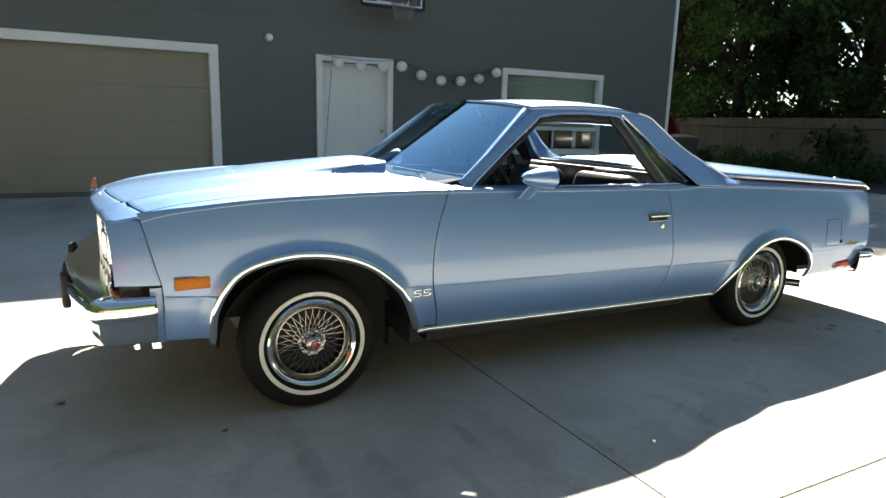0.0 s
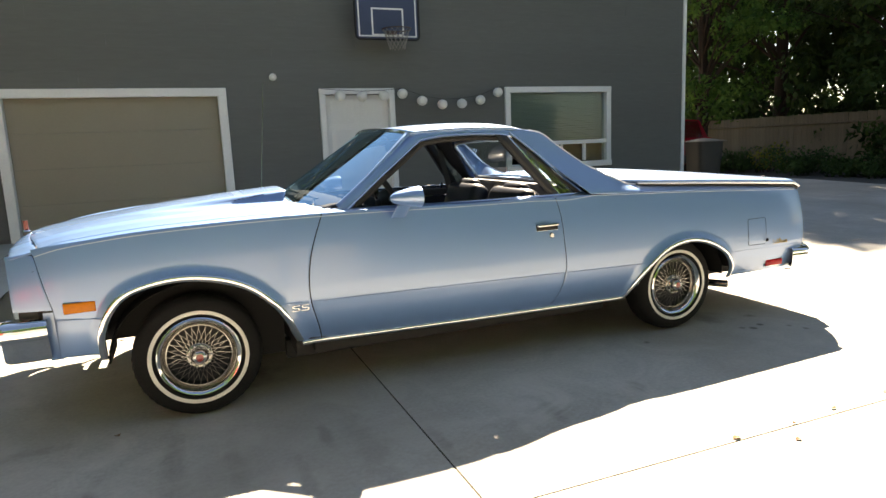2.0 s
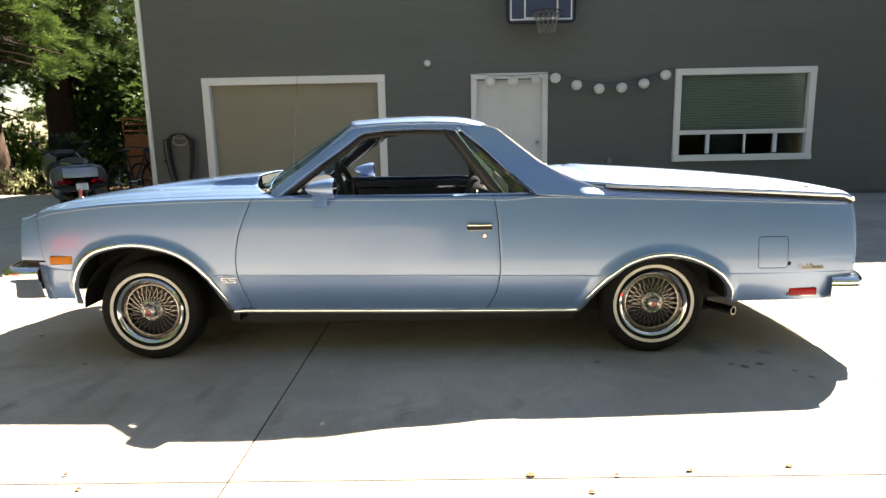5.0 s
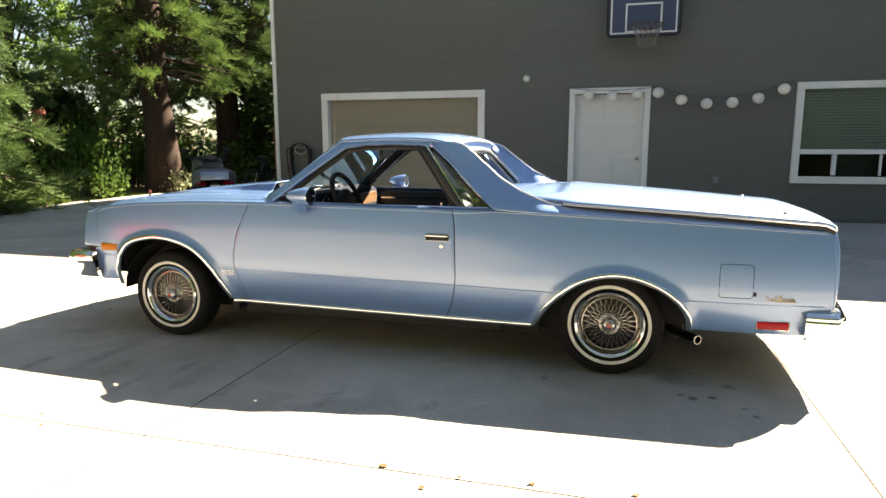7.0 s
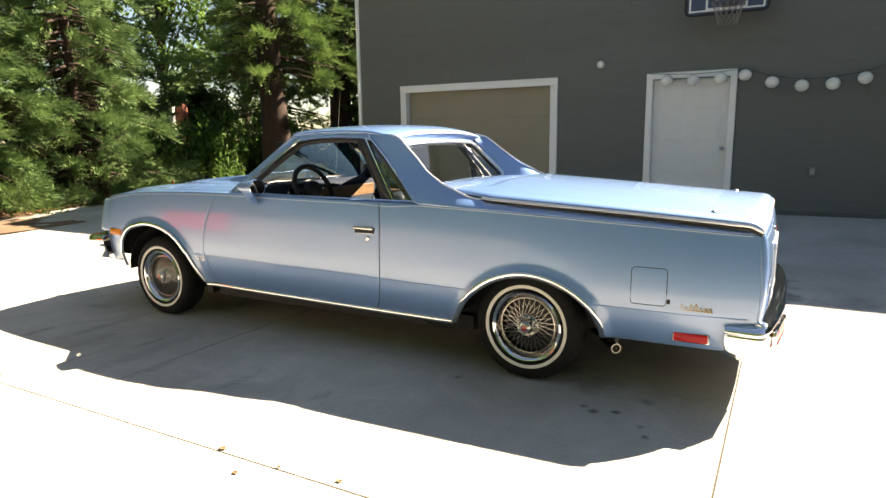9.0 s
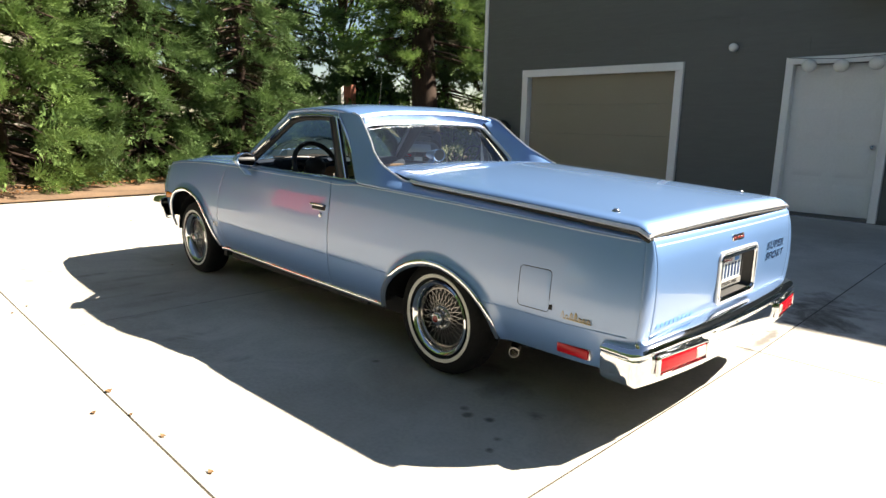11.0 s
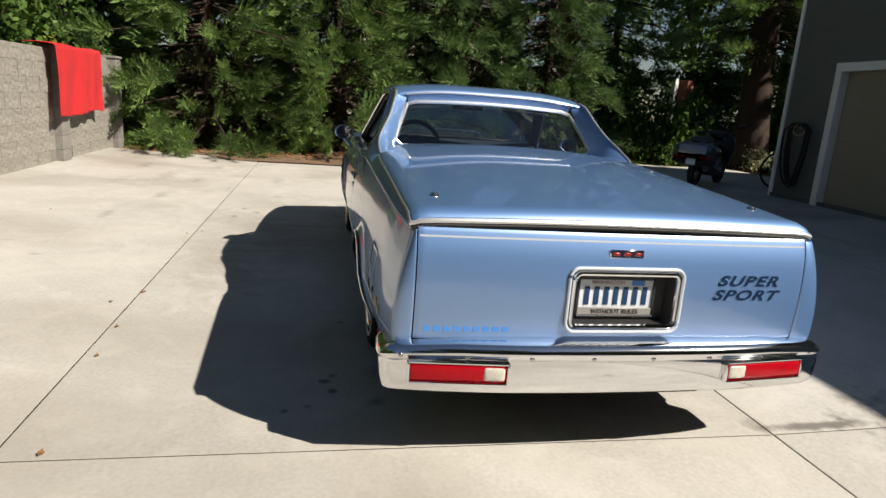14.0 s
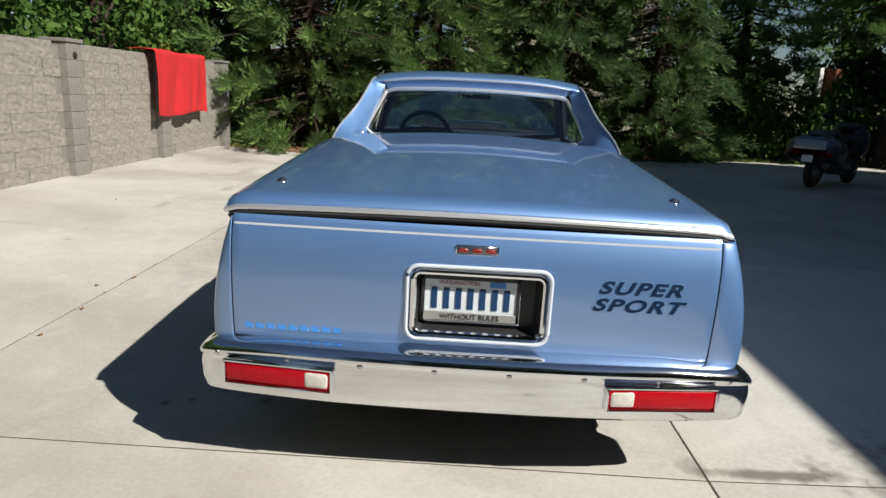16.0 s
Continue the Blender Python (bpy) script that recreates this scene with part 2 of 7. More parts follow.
for m in (NEEDLES, NEEDLES_OLD):
    ramp = next(k for k in m.node_tree.nodes if k.type == "VALTORGB").color_ramp
    ramp.elements.new(0.20).color = (0.085, 0.052, 0.024, 1)
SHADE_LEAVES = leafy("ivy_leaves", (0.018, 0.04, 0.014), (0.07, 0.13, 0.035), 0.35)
TALL_LEAVES = leafy("shade_tree_leaves", (0.016, 0.034, 0.011), (0.075, 0.120, 0.030), 0.16)
YELLOW_LEAVES = leafy("yellow_leaves", (0.12, 0.13, 0.02), (0.34, 0.32, 0.05), 0.45)

# car


def flake_paint(name, wide, bright):
    """Metallic paint: broadly scattering flakes with a share of mirror-like ones, under clear lacquer."""
    m = mat(name, wide, 0.66, 0.80, vary=0.03, scale=1.5, fine=500, coat=1.0)
    n, l = m.node_tree.nodes, m.node_tree.links
    a = n["Principled BSDF"]
    b = n.new("ShaderNodeBsdfPrincipled")
    b.inputs["Metallic"].default_value, b.inputs["Roughness"].default_value = 1.0, 0.36
    b.inputs["Coat Weight"].default_value, b.inputs["Coat Roughness"].default_value = 1.0, 0.03
    b.inputs["Base Color"].default_value = (*bright, 1)
    mx = n.new("ShaderNodeMixShader")
    mx.inputs[0].default_value = 0.23
    l.new(a.outputs[0], mx.inputs[1])
    l.new(b.outputs[0], mx.inputs[2])
    l.new(mx.outputs[0], n["Material Output"].inputs[0])
    return m


PAINT = flake_paint("light_blue_metallic_paint", (0.125, 0.275, 0.560), (0.62, 0.66, 0.70))
CHROME = mat("chrome", (0.80, 0.81, 0.83), 0.07, 1.0, vary=0.05, scale=3, fine=60)
DULL_CHROME = mat("brushed_chrome", (0.55, 0.55, 0.56), 0.22, 1.0, vary=0.1, scale=3, fine=60)
SPOKE = mat("dull_spoke_steel", (0.34, 0.33, 0.31), 0.22, 1.0, vary=0.15, scale=8, fine=60)
STRIPE = plain("white_pinstripe", (0.55, 0.60, 0.68), 0.35, coat=0.5)
WHITEWALL = mat("whitewall_rubber", (0.68, 0.67, 0.63), 0.6, vary=0.08, scale=5, fine=60)
TINT = glass("tinted_glass", (0.80, 0.86, 0.84), through=0.95)
# Blue gloss tint and raised ior put a blue sky reflection into the glass.
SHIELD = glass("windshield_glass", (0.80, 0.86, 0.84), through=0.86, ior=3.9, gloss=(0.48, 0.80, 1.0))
RED_LENS = mat("red_lamp_lens", (0.36, 0.003, 0.010), 0.22, vary=0.15, scale=14, fine=70, specular=0.25)
AMBER_LENS = mat("amber_lamp_lens", (0.52, 0.150, 0.004), 0.25, vary=0.12, scale=14, fine=80, specular=0.25)
CLEAR_LENS = mat("clear_lamp_lens", (0.55, 0.53, 0.48), 0.12, vary=0.2, scale=20, fine=90, coat=0.8)
RED_BADGE = plain("red_badge_enamel", (0.22, 0.014, 0.010), 0.25, coat=0.8)
VINYL = mat("navy_vinyl", (0.016, 0.021, 0.036), 0.42, vary=0.25, scale=5, fine=70, bump=0.12)
DASH = mat("dark_blue_dash", (0.018, 0.026, 0.042), 0.75, specular=0.15, vary=0.2, scale=6, fine=80, bump=0.1)
WOODGRAIN = mat("woodgrain_dash_trim", (0.22, 0.135, 0.075), 0.35, vary=0.4, scale=3, fine=14, stretch=(2, 1, 8), coat=0.4)
BLUE_DECAL = plain("dark_blue_decal", (0.001, 0.032, 0.110), 0.6)
EDGE_DECAL = plain("pale_blue_letter_edge", (0.20, 0.42, 0.66), 0.5)
LIGHT_DECAL = plain("bright_blue_decal", (0.05, 0.22, 0.62), 0.35)
GOLD = plain("gold_script_badge", (0.34, 0.28, 0.17), 0.3, 0.8)
PLATE = mat("plate_white_blue", (0.62, 0.68, 0.74), 0.4, vary=0.12, scale=14, fine=60)
MIRROR = plain("mirror_glass", (0.85, 0.87, 0.88), 0.01, 1.0)


# ---- building helpers ----
def part(name, bm, material, parent=None, label="", smooth=True, thick=0.0):
    me = bpy.data.meshes.new(name)
    bmesh.ops.recalc_face_normals(bm, faces=bm.faces[:])
    bm.to_mesh(me)
    bm.free()
    me.materials.append(material)
    if smooth:
        for p in me.polygons:
            p.use_smooth = True
        me.set_sharp_from_angle(angle=radians(38))
    ob = new(name, me)
    if parent is not None:
        ob.parent = parent
    if label:
        ob["label"] = label
    if thick:
        s = ob.modifiers.new("thickness", "SOLIDIFY")
        s.thickness, s.offset = thick, 0
        if smooth:
            ob.modifiers.new("flat_faces", "WEIGHTED_NORMAL").weight = 80
    return ob


def piece(name, me, parent, m):
    """A piece that shares its mesh with others of its kind."""
    ob = new(name, me)
    ob.parent = parent
    ob.matrix_basis = m
    return ob


def thing(name, at=(0, 0, 0), turn=0.0, label="", category="", group="", kind=""):
    ob = new(name)
    ob.matrix_basis = pose(*at, 0, 0, turn)
    return tagged(ob, label, category, group, kind)


def fresh():
    return bmesh.new()


def box(bm, c, size, bevel=0.0, seg=1, m=None):
    r = bmesh.ops.create_cube(bm, size=1.0, matrix=Matrix.Translation(c) @ Matrix.Diagonal((*size, 1)))
    if bevel:
        edges = list({e for v in r["verts"] for e in v.link_edges})
        bv = bmesh.ops.bevel(bm, geom=edges, offset=bevel, segments=seg, affect="EDGES", profile=0.5)
        vs = {v for f in bv["faces"] for v in f.verts} | {v for v in r["verts"] if v.is_valid}
    else:
        vs = set(r["verts"])
    if m is not None:
        bmesh.ops.transform(bm, matrix=m, verts=list(vs))
    return bm


def rod(bm, a, b, r0, r1=None, seg=10, caps=True):
    a, b = Vector(a), Vector(b)
    r1 = r0 if r1 is None else r1
    d = b - a
    q = d.to_track_quat("Z", "Y").to_matrix().to_4x4()
    bmesh.ops.create_cone(bm, cap_ends=caps, segments=seg, radius1=r0, radius2=r1, depth=d.length,
                          matrix=Matrix.Translation((a + b) / 2) @ q)
    return bm


def tube(bm, pts, r, seg=8, closed=False):
    """A round bar swept along points; r is one radius or one for each point."""
    pts = [Vector(p) for p in pts]
    n = len(pts)
    rad = [r] * n if isinstance(r, (int, float)) else list(r)
    rings = []
    for i, p in enumerate(pts):
        a = pts[(i - 1) % n] if closed or i else p
        b = pts[(i + 1) % n] if closed or i < n - 1 else p
        d = (b - a).normalized()
        side = d.cross(Vector((0, 0, 1)))
        if side.length < 0.05:
            side = d.cross(Vector((0, 1, 0)))
        side.normalize()
        up = side.cross(d)
        rings.append([bm.verts.new(p + (side * math.cos(k * math.tau / seg) + up * math.sin(k * math.tau / seg)) * rad[i]) for k in range(seg)])
    for i in range(n if closed else n - 1):
        a, b = rings[i], rings[(i + 1) % n]
        for k in range(seg):
            bm.faces.new((a[k], a[(k + 1) % seg], b[(k + 1) % seg], b[k]))
    if not closed:
        bm.faces.new(rings[0])
        bm.faces.new(rings[-1])
    return bm


def grid(bm, f, nu, nv, close_u=False):
    """The surface f(u, v), u and v from 0 to 1."""
    rows = [[bm.verts.new(f(i / nu, j / nv)) for j in range(nv + 1)] for i in range(nu if close_u else nu + 1)]
    for i in range(nu):
        a, b = rows[i], rows[(i + 1) % len(rows)]
        for j in range(nv):
            try:
                bm.faces.new((a[j], b[j], b[j + 1], a[j + 1]))
            except ValueError:
                pass
    return bm


def lathe(bm, profile, seg=32, m=None):
    """Profile of (radius, along) turned round the y axis."""
    rings = [[bm.verts.new((r * math.cos(k * math.tau / seg), a, r * math.sin(k * math.tau / seg))) for k in range(seg)] for r, a in profile]
    for a, b in zip(rings, rings[1:]):
        for k in range(seg):
            bm.faces.new((a[k], a[(k + 1) % seg], b[(k + 1) % seg], b[k]))
    if m is not None:
        bmesh.ops.transform(bm, matrix=m, verts=[v for ring in rings for v in ring])
    return bm


def prism(bm, outline, y0, y1):
    """A polygon in x and z pushed from y0 to y1."""
    a = [bm.verts.new((x, y0, z)) for x, z in outline]
    b = [bm.verts.new((x, y1, z)) for x, z in outline]
    bm.faces.new(a)
    bm.faces.new(b[::-1])
    for i in range(len(a)):
        j = (i + 1) % len(a)
        bm.faces.new((a[j], a[i], b[i], b[j]))
    return bm


def ball(bm, c, r, seg=16, rings=10):
    bmesh.ops.create_uvsphere(bm, u_segments=seg, v_segments=rings, radius=1.0, matrix=Matrix.Translation(c) @ Matrix.Diagonal((*(r if isinstance(r, tuple) else (r, r, r)), 1)))
    return bm


def curve(xs, ys):
    """A smooth line through a few stations."""
    xs, ys = np.array(xs, float), np.array(ys, float)
    d = np.gradient(ys, xs)

    def f(x):
        x = min(max(x, xs[0]), xs[-1])
        i = min(int(np.searchsorted(xs, x, side="right")) - 1, len(xs) - 2)
        h = xs[i + 1] - xs[i]
        t = (x - xs[i]) / h
        return ((1 + 2 * t) * (1 - t) ** 2 * ys[i] + t * (1 - t) ** 2 * h * d[i] + t * t * (3 - 2 * t) * ys[i + 1] + t * t * (t - 1) * h * d[i + 1])
    return f


def line(pts):
    """A polyline by its length, from 0 to 1."""
    p = np.array(pts, float)
    s = np.r_[0, np.cumsum(np.linalg.norm(np.diff(p, axis=0), axis=1))]
    s /= s[-1]
    return lambda u: tuple(float(np.interp(u, s, p[:, k])) for k in range(p.shape[1]))


def words(name, text, size, m, material, parent, extrude=0.001, shear=0.0, stretch=1.0, bold=0.0, space=1.0):
    """Lettering in the built-in font, as a mesh."""
    cu = bpy.data.curves.new(name, "FONT")
    cu.body, cu.size, cu.extrude, cu.shear, cu.offset = text, size, extrude, shear, bold
    cu.space_character = space
    cu.align_x, cu.align_y = "CENTER", "CENTER"
    tmp = new(name + "_line", cu)
    me = bpy.data.meshes.new_from_object(tmp.evaluated_get(bpy.context.evaluated_depsgraph_get()))
    bpy.data.objects.remove(tmp)
    me.transform(m @ Matrix.Diagonal((stretch, 1, 1, 1)))
    me.materials.clear()
    me.materials.append(material)
    ob = new(name, me)
    ob.parent = parent
    return ob


# ---- ground ----
def rise(x, y):
    """Height of the paving: it falls from the garage and from the block wall to a line past the car."""
    return 0.029 * max(0.0, min(y, 6.6) - 0.85) + 0.03 * max(0.0, -2.2 - max(y, -5.3))


def pave_end(y):
    return float(np.interp(y, (-1.6, 0.85, 3.9, 6.9, 10), (-6.25, -7.35, -8.1, -8.3, -8.2)))


bm = fresh()
ring = [bm.verts.new((900 * math.cos(k * math.tau / 40) + 2, 900 * math.sin(k * math.tau / 40), -0.07)) for k in range(40)]
bm.faces.new(ring)
ground = tagged(part("ground", bm, LAWN, smooth=False), "dry grass and bare soil running off round the yard", "ground", kind="structure")

bm = fresh()
grid(bm, lambda u, v: (-16 + 10.2 * u, -5 + 26 * v, -0.02 + 0.05 * noise.noise((u * 30, v * 70, 0)) + (0.06 if u < 0.6 else 0.03) + 0.10 * v), 40, 70)
planting_bed = tagged(part("planting_bed", bm, SOIL), "bark-covered soil under the conifers beside the paving", "soil", kind="structure")

bm = fresh()
grid(bm, lambda u, v: (13.4 + 26 * u, -20 + 60 * v, 0.035 + 0.02 * noise.noise((u * 20, v * 40, 3))), 30, 40)
tagged(part("road", bm, ASPHALT), "worn dark asphalt lane past the yard", "road", kind="structure")

driveway = thing("driveway", label="pale concrete driveway cast in large square slabs", category="driveway", kind="structure")
bm = fresh()
grid(bm, lambda u, v: ((lambda y: (pave_end(y) * (1 - u) + 13.3 * u, y, rise(0, y) - 0.014))(-5.2 + 14.3 * v)), 4, 30)
part("joint_bed", bm, mat("joint_dirt", (0.12, 0.105, 0.085), 0.95, vary=0.4, scale=3, fine=40), driveway)


# ---- garage ----
GY, GX0, GX1, GTOP = 6.45, -3.29, 9.68, 4.95
BASE = 0.10
garage_wall = thing("wall_garage", label="two-storey garage wall clad in dark grey lap siding", category="wall", kind="structure")
OPEN = [(-2.24, 0.62, 0.0, 2.18), (2.23, 3.36, 0.0, 2.19), (5.63, 7.78, 0.84, 2.19)]  # garage door, side door, window

bm = fresh()
xs = sorted({GX0, GX1, *[o[0] for o in OPEN], *[o[1] for o in OPEN]})
zs_ = sorted({BASE, GTOP, *[o[2] for o in OPEN if o[2] > BASE], *[o[3] for o in OPEN]})
for xa, xb in zip(xs, xs[1:]):
    for za, zb in zip(zs_, zs_[1:]):
        xm, zm = (xa + xb) / 2, (za + zb) / 2
        if not any(o[0] < xm < o[1] and o[2] < zm < o[3] for o in OPEN):
            box(bm, (xm, GY + 0.10, zm), (xb - xa, 0.16, zb - za))
part("wall_core", bm, SIDING, garage_wall, smooth=False)
for nm, c, s in (("wall_side", (GX0 + 0.1, GY + 4.6, 2.5), (0.2, 8.8, 4.9)), ("wall_side", (GX1 - 0.1, GY + 4.6, 2.5), (0.2, 8.8, 4.9)),
                 ("wall_back", ((GX0 + GX1) / 2, GY + 9.1, 2.5), (GX1 - GX0, 0.2, 4.9))):
    part(nm, box(fresh(), c, s), SIDING, garage_wall, smooth=False)
bm = fresh()
box(bm, ((GX0 + GX1) / 2, GY - 0.004, 0.13), (GX1 - GX0, 0.05, 0.18), 0.008)
part("footing", bm, mat("footing_concrete", (0.10, 0.10, 0.095), 0.9, vary=0.2, bump=0.2), garage_wall, smooth=False)
for x in (GX0 - 0.012, GX1 + 0.012):
    part("corner_board", box(fresh(), (x, GY + 0.03, 2.5), (0.075, 0.11, 4.9), 0.006), WHITE_TRIM, garage_wall, "white painted corner board", smooth=False)

bm = fresh()
for s in (0, 1):
    ya, yb, za, zb = ((5.95, 11.0, 4.95, 7.4), (11.0, 16.1, 7.4, 4.95))[s]
    grid(bm, lambda u, v: (GX0 - 0.45 + (GX1 - GX0 + 0.9) * u, ya + (yb - ya) * v, za + (zb - za) * v), 2, 2)
tagged(part("roof", bm, ROOFING, smooth=False, thick=0.12), "dark shingled garage roof", "roof", kind="structure")
tagged(part("garage_ceiling", box(fresh(), (3.2, 10.9, 4.8), (12.6, 8.7, 0.08)), WHITE_DOOR, smooth=False), "plain garage ceiling", "ceiling", kind="structure")
tagged(part("garage_floor", box(fresh(), (3.2, 11.0, 0.06), (12.6, 8.8, 0.08)), CONCRETE, smooth=False), "bare concrete garage floor", "floor", kind="structure")


def casing(parent, o, w=0.115, sill=False):
    x0, x1, z0, z1 = o
    for nm, c, s in (("jamb", (x0 - w / 2 + 0.02, GY - 0.02, (z0 + z1) / 2), (w, 0.06, z1 - z0)),
                     ("jamb", (x1 + w / 2 - 0.02, GY - 0.02, (z0 + z1) / 2), (w, 0.06, z1 - z0)),
                     ("head_casing", ((x0 + x1) / 2, GY - 0.022, z1 + w / 2 - 0.02), (x1 - x0 + 2 * w - 0.04, 0.066, w))):
        part(nm, box(fresh(), c, s, 0.006), WHITE_TRIM, parent, smooth=False)
    if sill:
        part("window_sill", box(fresh(), ((x0 + x1) / 2, GY - 0.03, z0 - w / 2 + 0.02), (x1 - x0 + 2 * w - 0.04, 0.09, w), 0.006), WHITE_TRIM, parent, smooth=False)
    for x in (x0 + 0.012, x1 - 0.012):
        part("reveal", box(fresh(), (x, GY + 0.06, (z0 + z1) / 2), (0.02, 0.12, z1 - z0 - 0.004)), WHITE_TRIM, parent, smooth=False)


gd = thing("door_1", (0, 0, 0), label="closed tan sectional garage door in white casing", category="garage door", kind="structure")
casing(gd, (OPEN[0][0], OPEN[0][1], 0.15, OPEN[0][3]), 0.125)
PANEL_H = 0.505
for i in range(4):
    z = 0.16 + PANEL_H * (i + 0.5)
    bm = fresh()
    box(bm, (-0.81, GY + 0.10, z), (2.83, 0.04, PANEL_H - 0.002), 0.002)
    for k in range(4):
        for dx, dz, sx, sz in ((0, 0.17, 0.60, 0.010), (0, -0.17, 0.60, 0.010)):
            box(bm, (-0.81 + (k - 1.5) * 0.69, GY + 0.0795, z + dz), (sx, 0.0015, sz))
    part("door_section", bm, TAN_DOOR, gd, smooth=False)
part("bottom_seal", box(fresh(), (-0.81, GY + 0.09, 0.15), (2.83, 0.05, 0.03)), BLACK_RUBBER, gd, smooth=False)

sd = thing("door_2", label="closed white panelled side door in white casing", category="door", kind="structure")
casing(sd, (OPEN[1][0], OPEN[1][1], 0.17, OPEN[1][3]), 0.095)
bm = fresh()
box(bm, (2.795, GY + 0.09, 1.17), (1.09, 0.045, 1.99), 0.004)
part("door_leaf", bm, WHITE_DOOR, sd, smooth=False)
for i in range(4):
    for k in (-1, 1):
        bm = fresh()
        c = Vector((2.795 + k * 0.25, GY + 0.062, 0.42 + i * 0.49))
        grid(bm, lambda u, v: (c.x + (u - 0.5) * 0.40, c.y + 0.006 - 0.014 * min(1, 6 * min(u, 1 - u, v, 1 - v)), c.z + (v - 0.5) * 0.40), 12, 12)
        part("door_panel", bm, WHITE_DOOR, sd)
part("threshold", box(fresh(), (2.795, GY + 0.04, 0.155), (1.13, 0.16, 0.03), 0.006), DULL_CHROME, sd, smooth=False)
bm = fresh()
ball(bm, (3.27, GY + 0.02, 1.12), 0.032)
rod(bm, (3.27, GY + 0.02, 1.12), (3.27, GY + 0.065, 1.12), 0.014)
part("door_knob", bm, DULL_CHROME, sd)

wd = thing("window_1", label="wide white-framed window with lowered blinds over a row of small panes", category="window", kind="structure")
x0, x1, z0, z1 = OPEN[2]
casing(wd, OPEN[2], 0.105, True)
MID = 1.235
part("transom_bar", box(fresh(), ((x0 + x1) / 2, GY + 0.0, MID), (x1 - x0, 0.07, 0.075), 0.006), WHITE_TRIM, wd, smooth=False)
for x, w in ((6.14, 0.06), (6.76, 0.03), (7.27, 0.06)):
    part("mullion", box(fresh(), (x, GY + 0.012, (z0 + MID) / 2), (w, 0.05, MID - z0 - 0.08), 0.004), WHITE_TRIM, wd, smooth=False)
PANES = [(x0, x1, MID + 0.04, z1), (x0, 6.11, z0, MID - 0.04), (6.17, 6.745, z0, MID - 0.04), (6.775, 7.24, z0, MID - 0.04), (7.30, x1, z0, MID - 0.04)]
for a, b, c, d in PANES:
    p = part("pane", box(fresh(), ((a + b) / 2, GY + 0.045, (c + d) / 2), (b - a, 0.006, d - c)), glass("window_pane", (0.86, 0.91, 0.89), ior=1.25), wd, smooth=False)
    p.visible_shadow = False
for i in range(20):
    me_z = z1 - 0.025 - i * 0.0455
    part("blind_slat", box(fresh(), ((x0 + x1) / 2, GY + 0.105, me_z), (x1 - x0 - 0.03, 0.046, 0.003), m=Matrix.Translation((0, GY + 0.105, me_z)) @ pose(0, 0, 0, -55) @ Matrix.Translation((0, -GY - 0.105, -me_z))), mat("blind_slat_" + str(i), (0.46, 0.52, 0.50), 0.5, vary=0.05) if i == 0 else bpy.data.materials["blind_slat_0"], wd, smooth=False)
for a, b in ((6.2, 6.72), (7.34, 7.6)):
    for i in range(9):
        part("blind_slat", box(fresh(), ((a + b) / 2, GY + 0.105, z0 + 0.03 + i * 0.036), (b - a, 0.024, 0.003)), bpy.data.materials["blind_slat_0"], wd, smooth=False)

# ---- block wall behind the walk ----
WY = -4.81
block_wall = thing("wall_block", label="low split-face grey concrete block wall with pillars", category="wall", kind="structure")
part("mortar_core", box(fresh(), (-2.65, WY - 0.104, 0.80), (8.55, 0.17, 1.60)), MORTAR, block_wall, smooth=False)


# ---- the car: nose to -x, front axle at x = 0, rear axle at x = 2.974 ----
car = thing("pickup_coupe", label="light blue metallic coupe pickup with bed lid and wire wheels", category="car")
WB, RT = 2.974, 0.305
half_width = curve((-0.80, -0.55, -0.2, 0.5, 1.2, 2.0, 2.8, 3.5, 3.9, 4.10), (0.784, 0.823, 0.852, 0.876, 0.890, 0.896, 0.892, 0.882, 0.868, 0.842))
shoulder = curve((-0.80, -0.62, -0.28, 0.13, 0.67, 1.44, 2.22, 2.75, 3.45, 4.10), (0.855, 0.893, 0.936, 0.957, 0.965, 0.957, 0.950, 0.935, 0.905, 0.872))
crease = curve((-0.80, 0.4, 1.2, 1.8, 2.6, 4.1), (0.585, 0.530, 0.518, 0.510, 0.495, 0.490))
FRONT_ARCH = [(-0.420, 0.36), (-0.408, 0.51), (-0.325, 0.645), (-0.14, 0.712), (0.07, 0.709), (0.26, 0.643), (0.39, 0.528), (0.50, 0.315)]
REAR_ARCH = [(2.53, 0.275), (2.65, 0.455), (2.80, 0.572), (3.00, 0.620), (3.20, 0.578), (3.335, 0.49), (3.395, 0.40), (3.405, 0.315)]


def smooth_line(pts, n=48):
    p = np.array(pts, float)
    s = np.r_[0, np.cumsum(np.linalg.norm(np.diff(p, axis=0), axis=1))]
    fx, fz = curve(s, p[:, 0]), curve(s, p[:, 1])
    return [(fx(t), fz(t)) for t in np.linspace(0, s[-1], n)]


FA, RA = smooth_line(FRONT_ARCH), smooth_line(REAR_ARCH)
ARCH_PTS = np.array(FA + RA)


def low(x):
    """Lower edge of the side panels, over the wheel arches."""
    for arch in (FA, RA):
        a = np.array(arch)
        if a[:, 0].min() <= x <= a[:, 0].max():
            return float(np.interp(x, a[:, 0], a[:, 1]))
    if x < 0:
        return 0.385
    return 0.300 - 0.012 * (x - 0.5) if x < 2.6 else 0.315


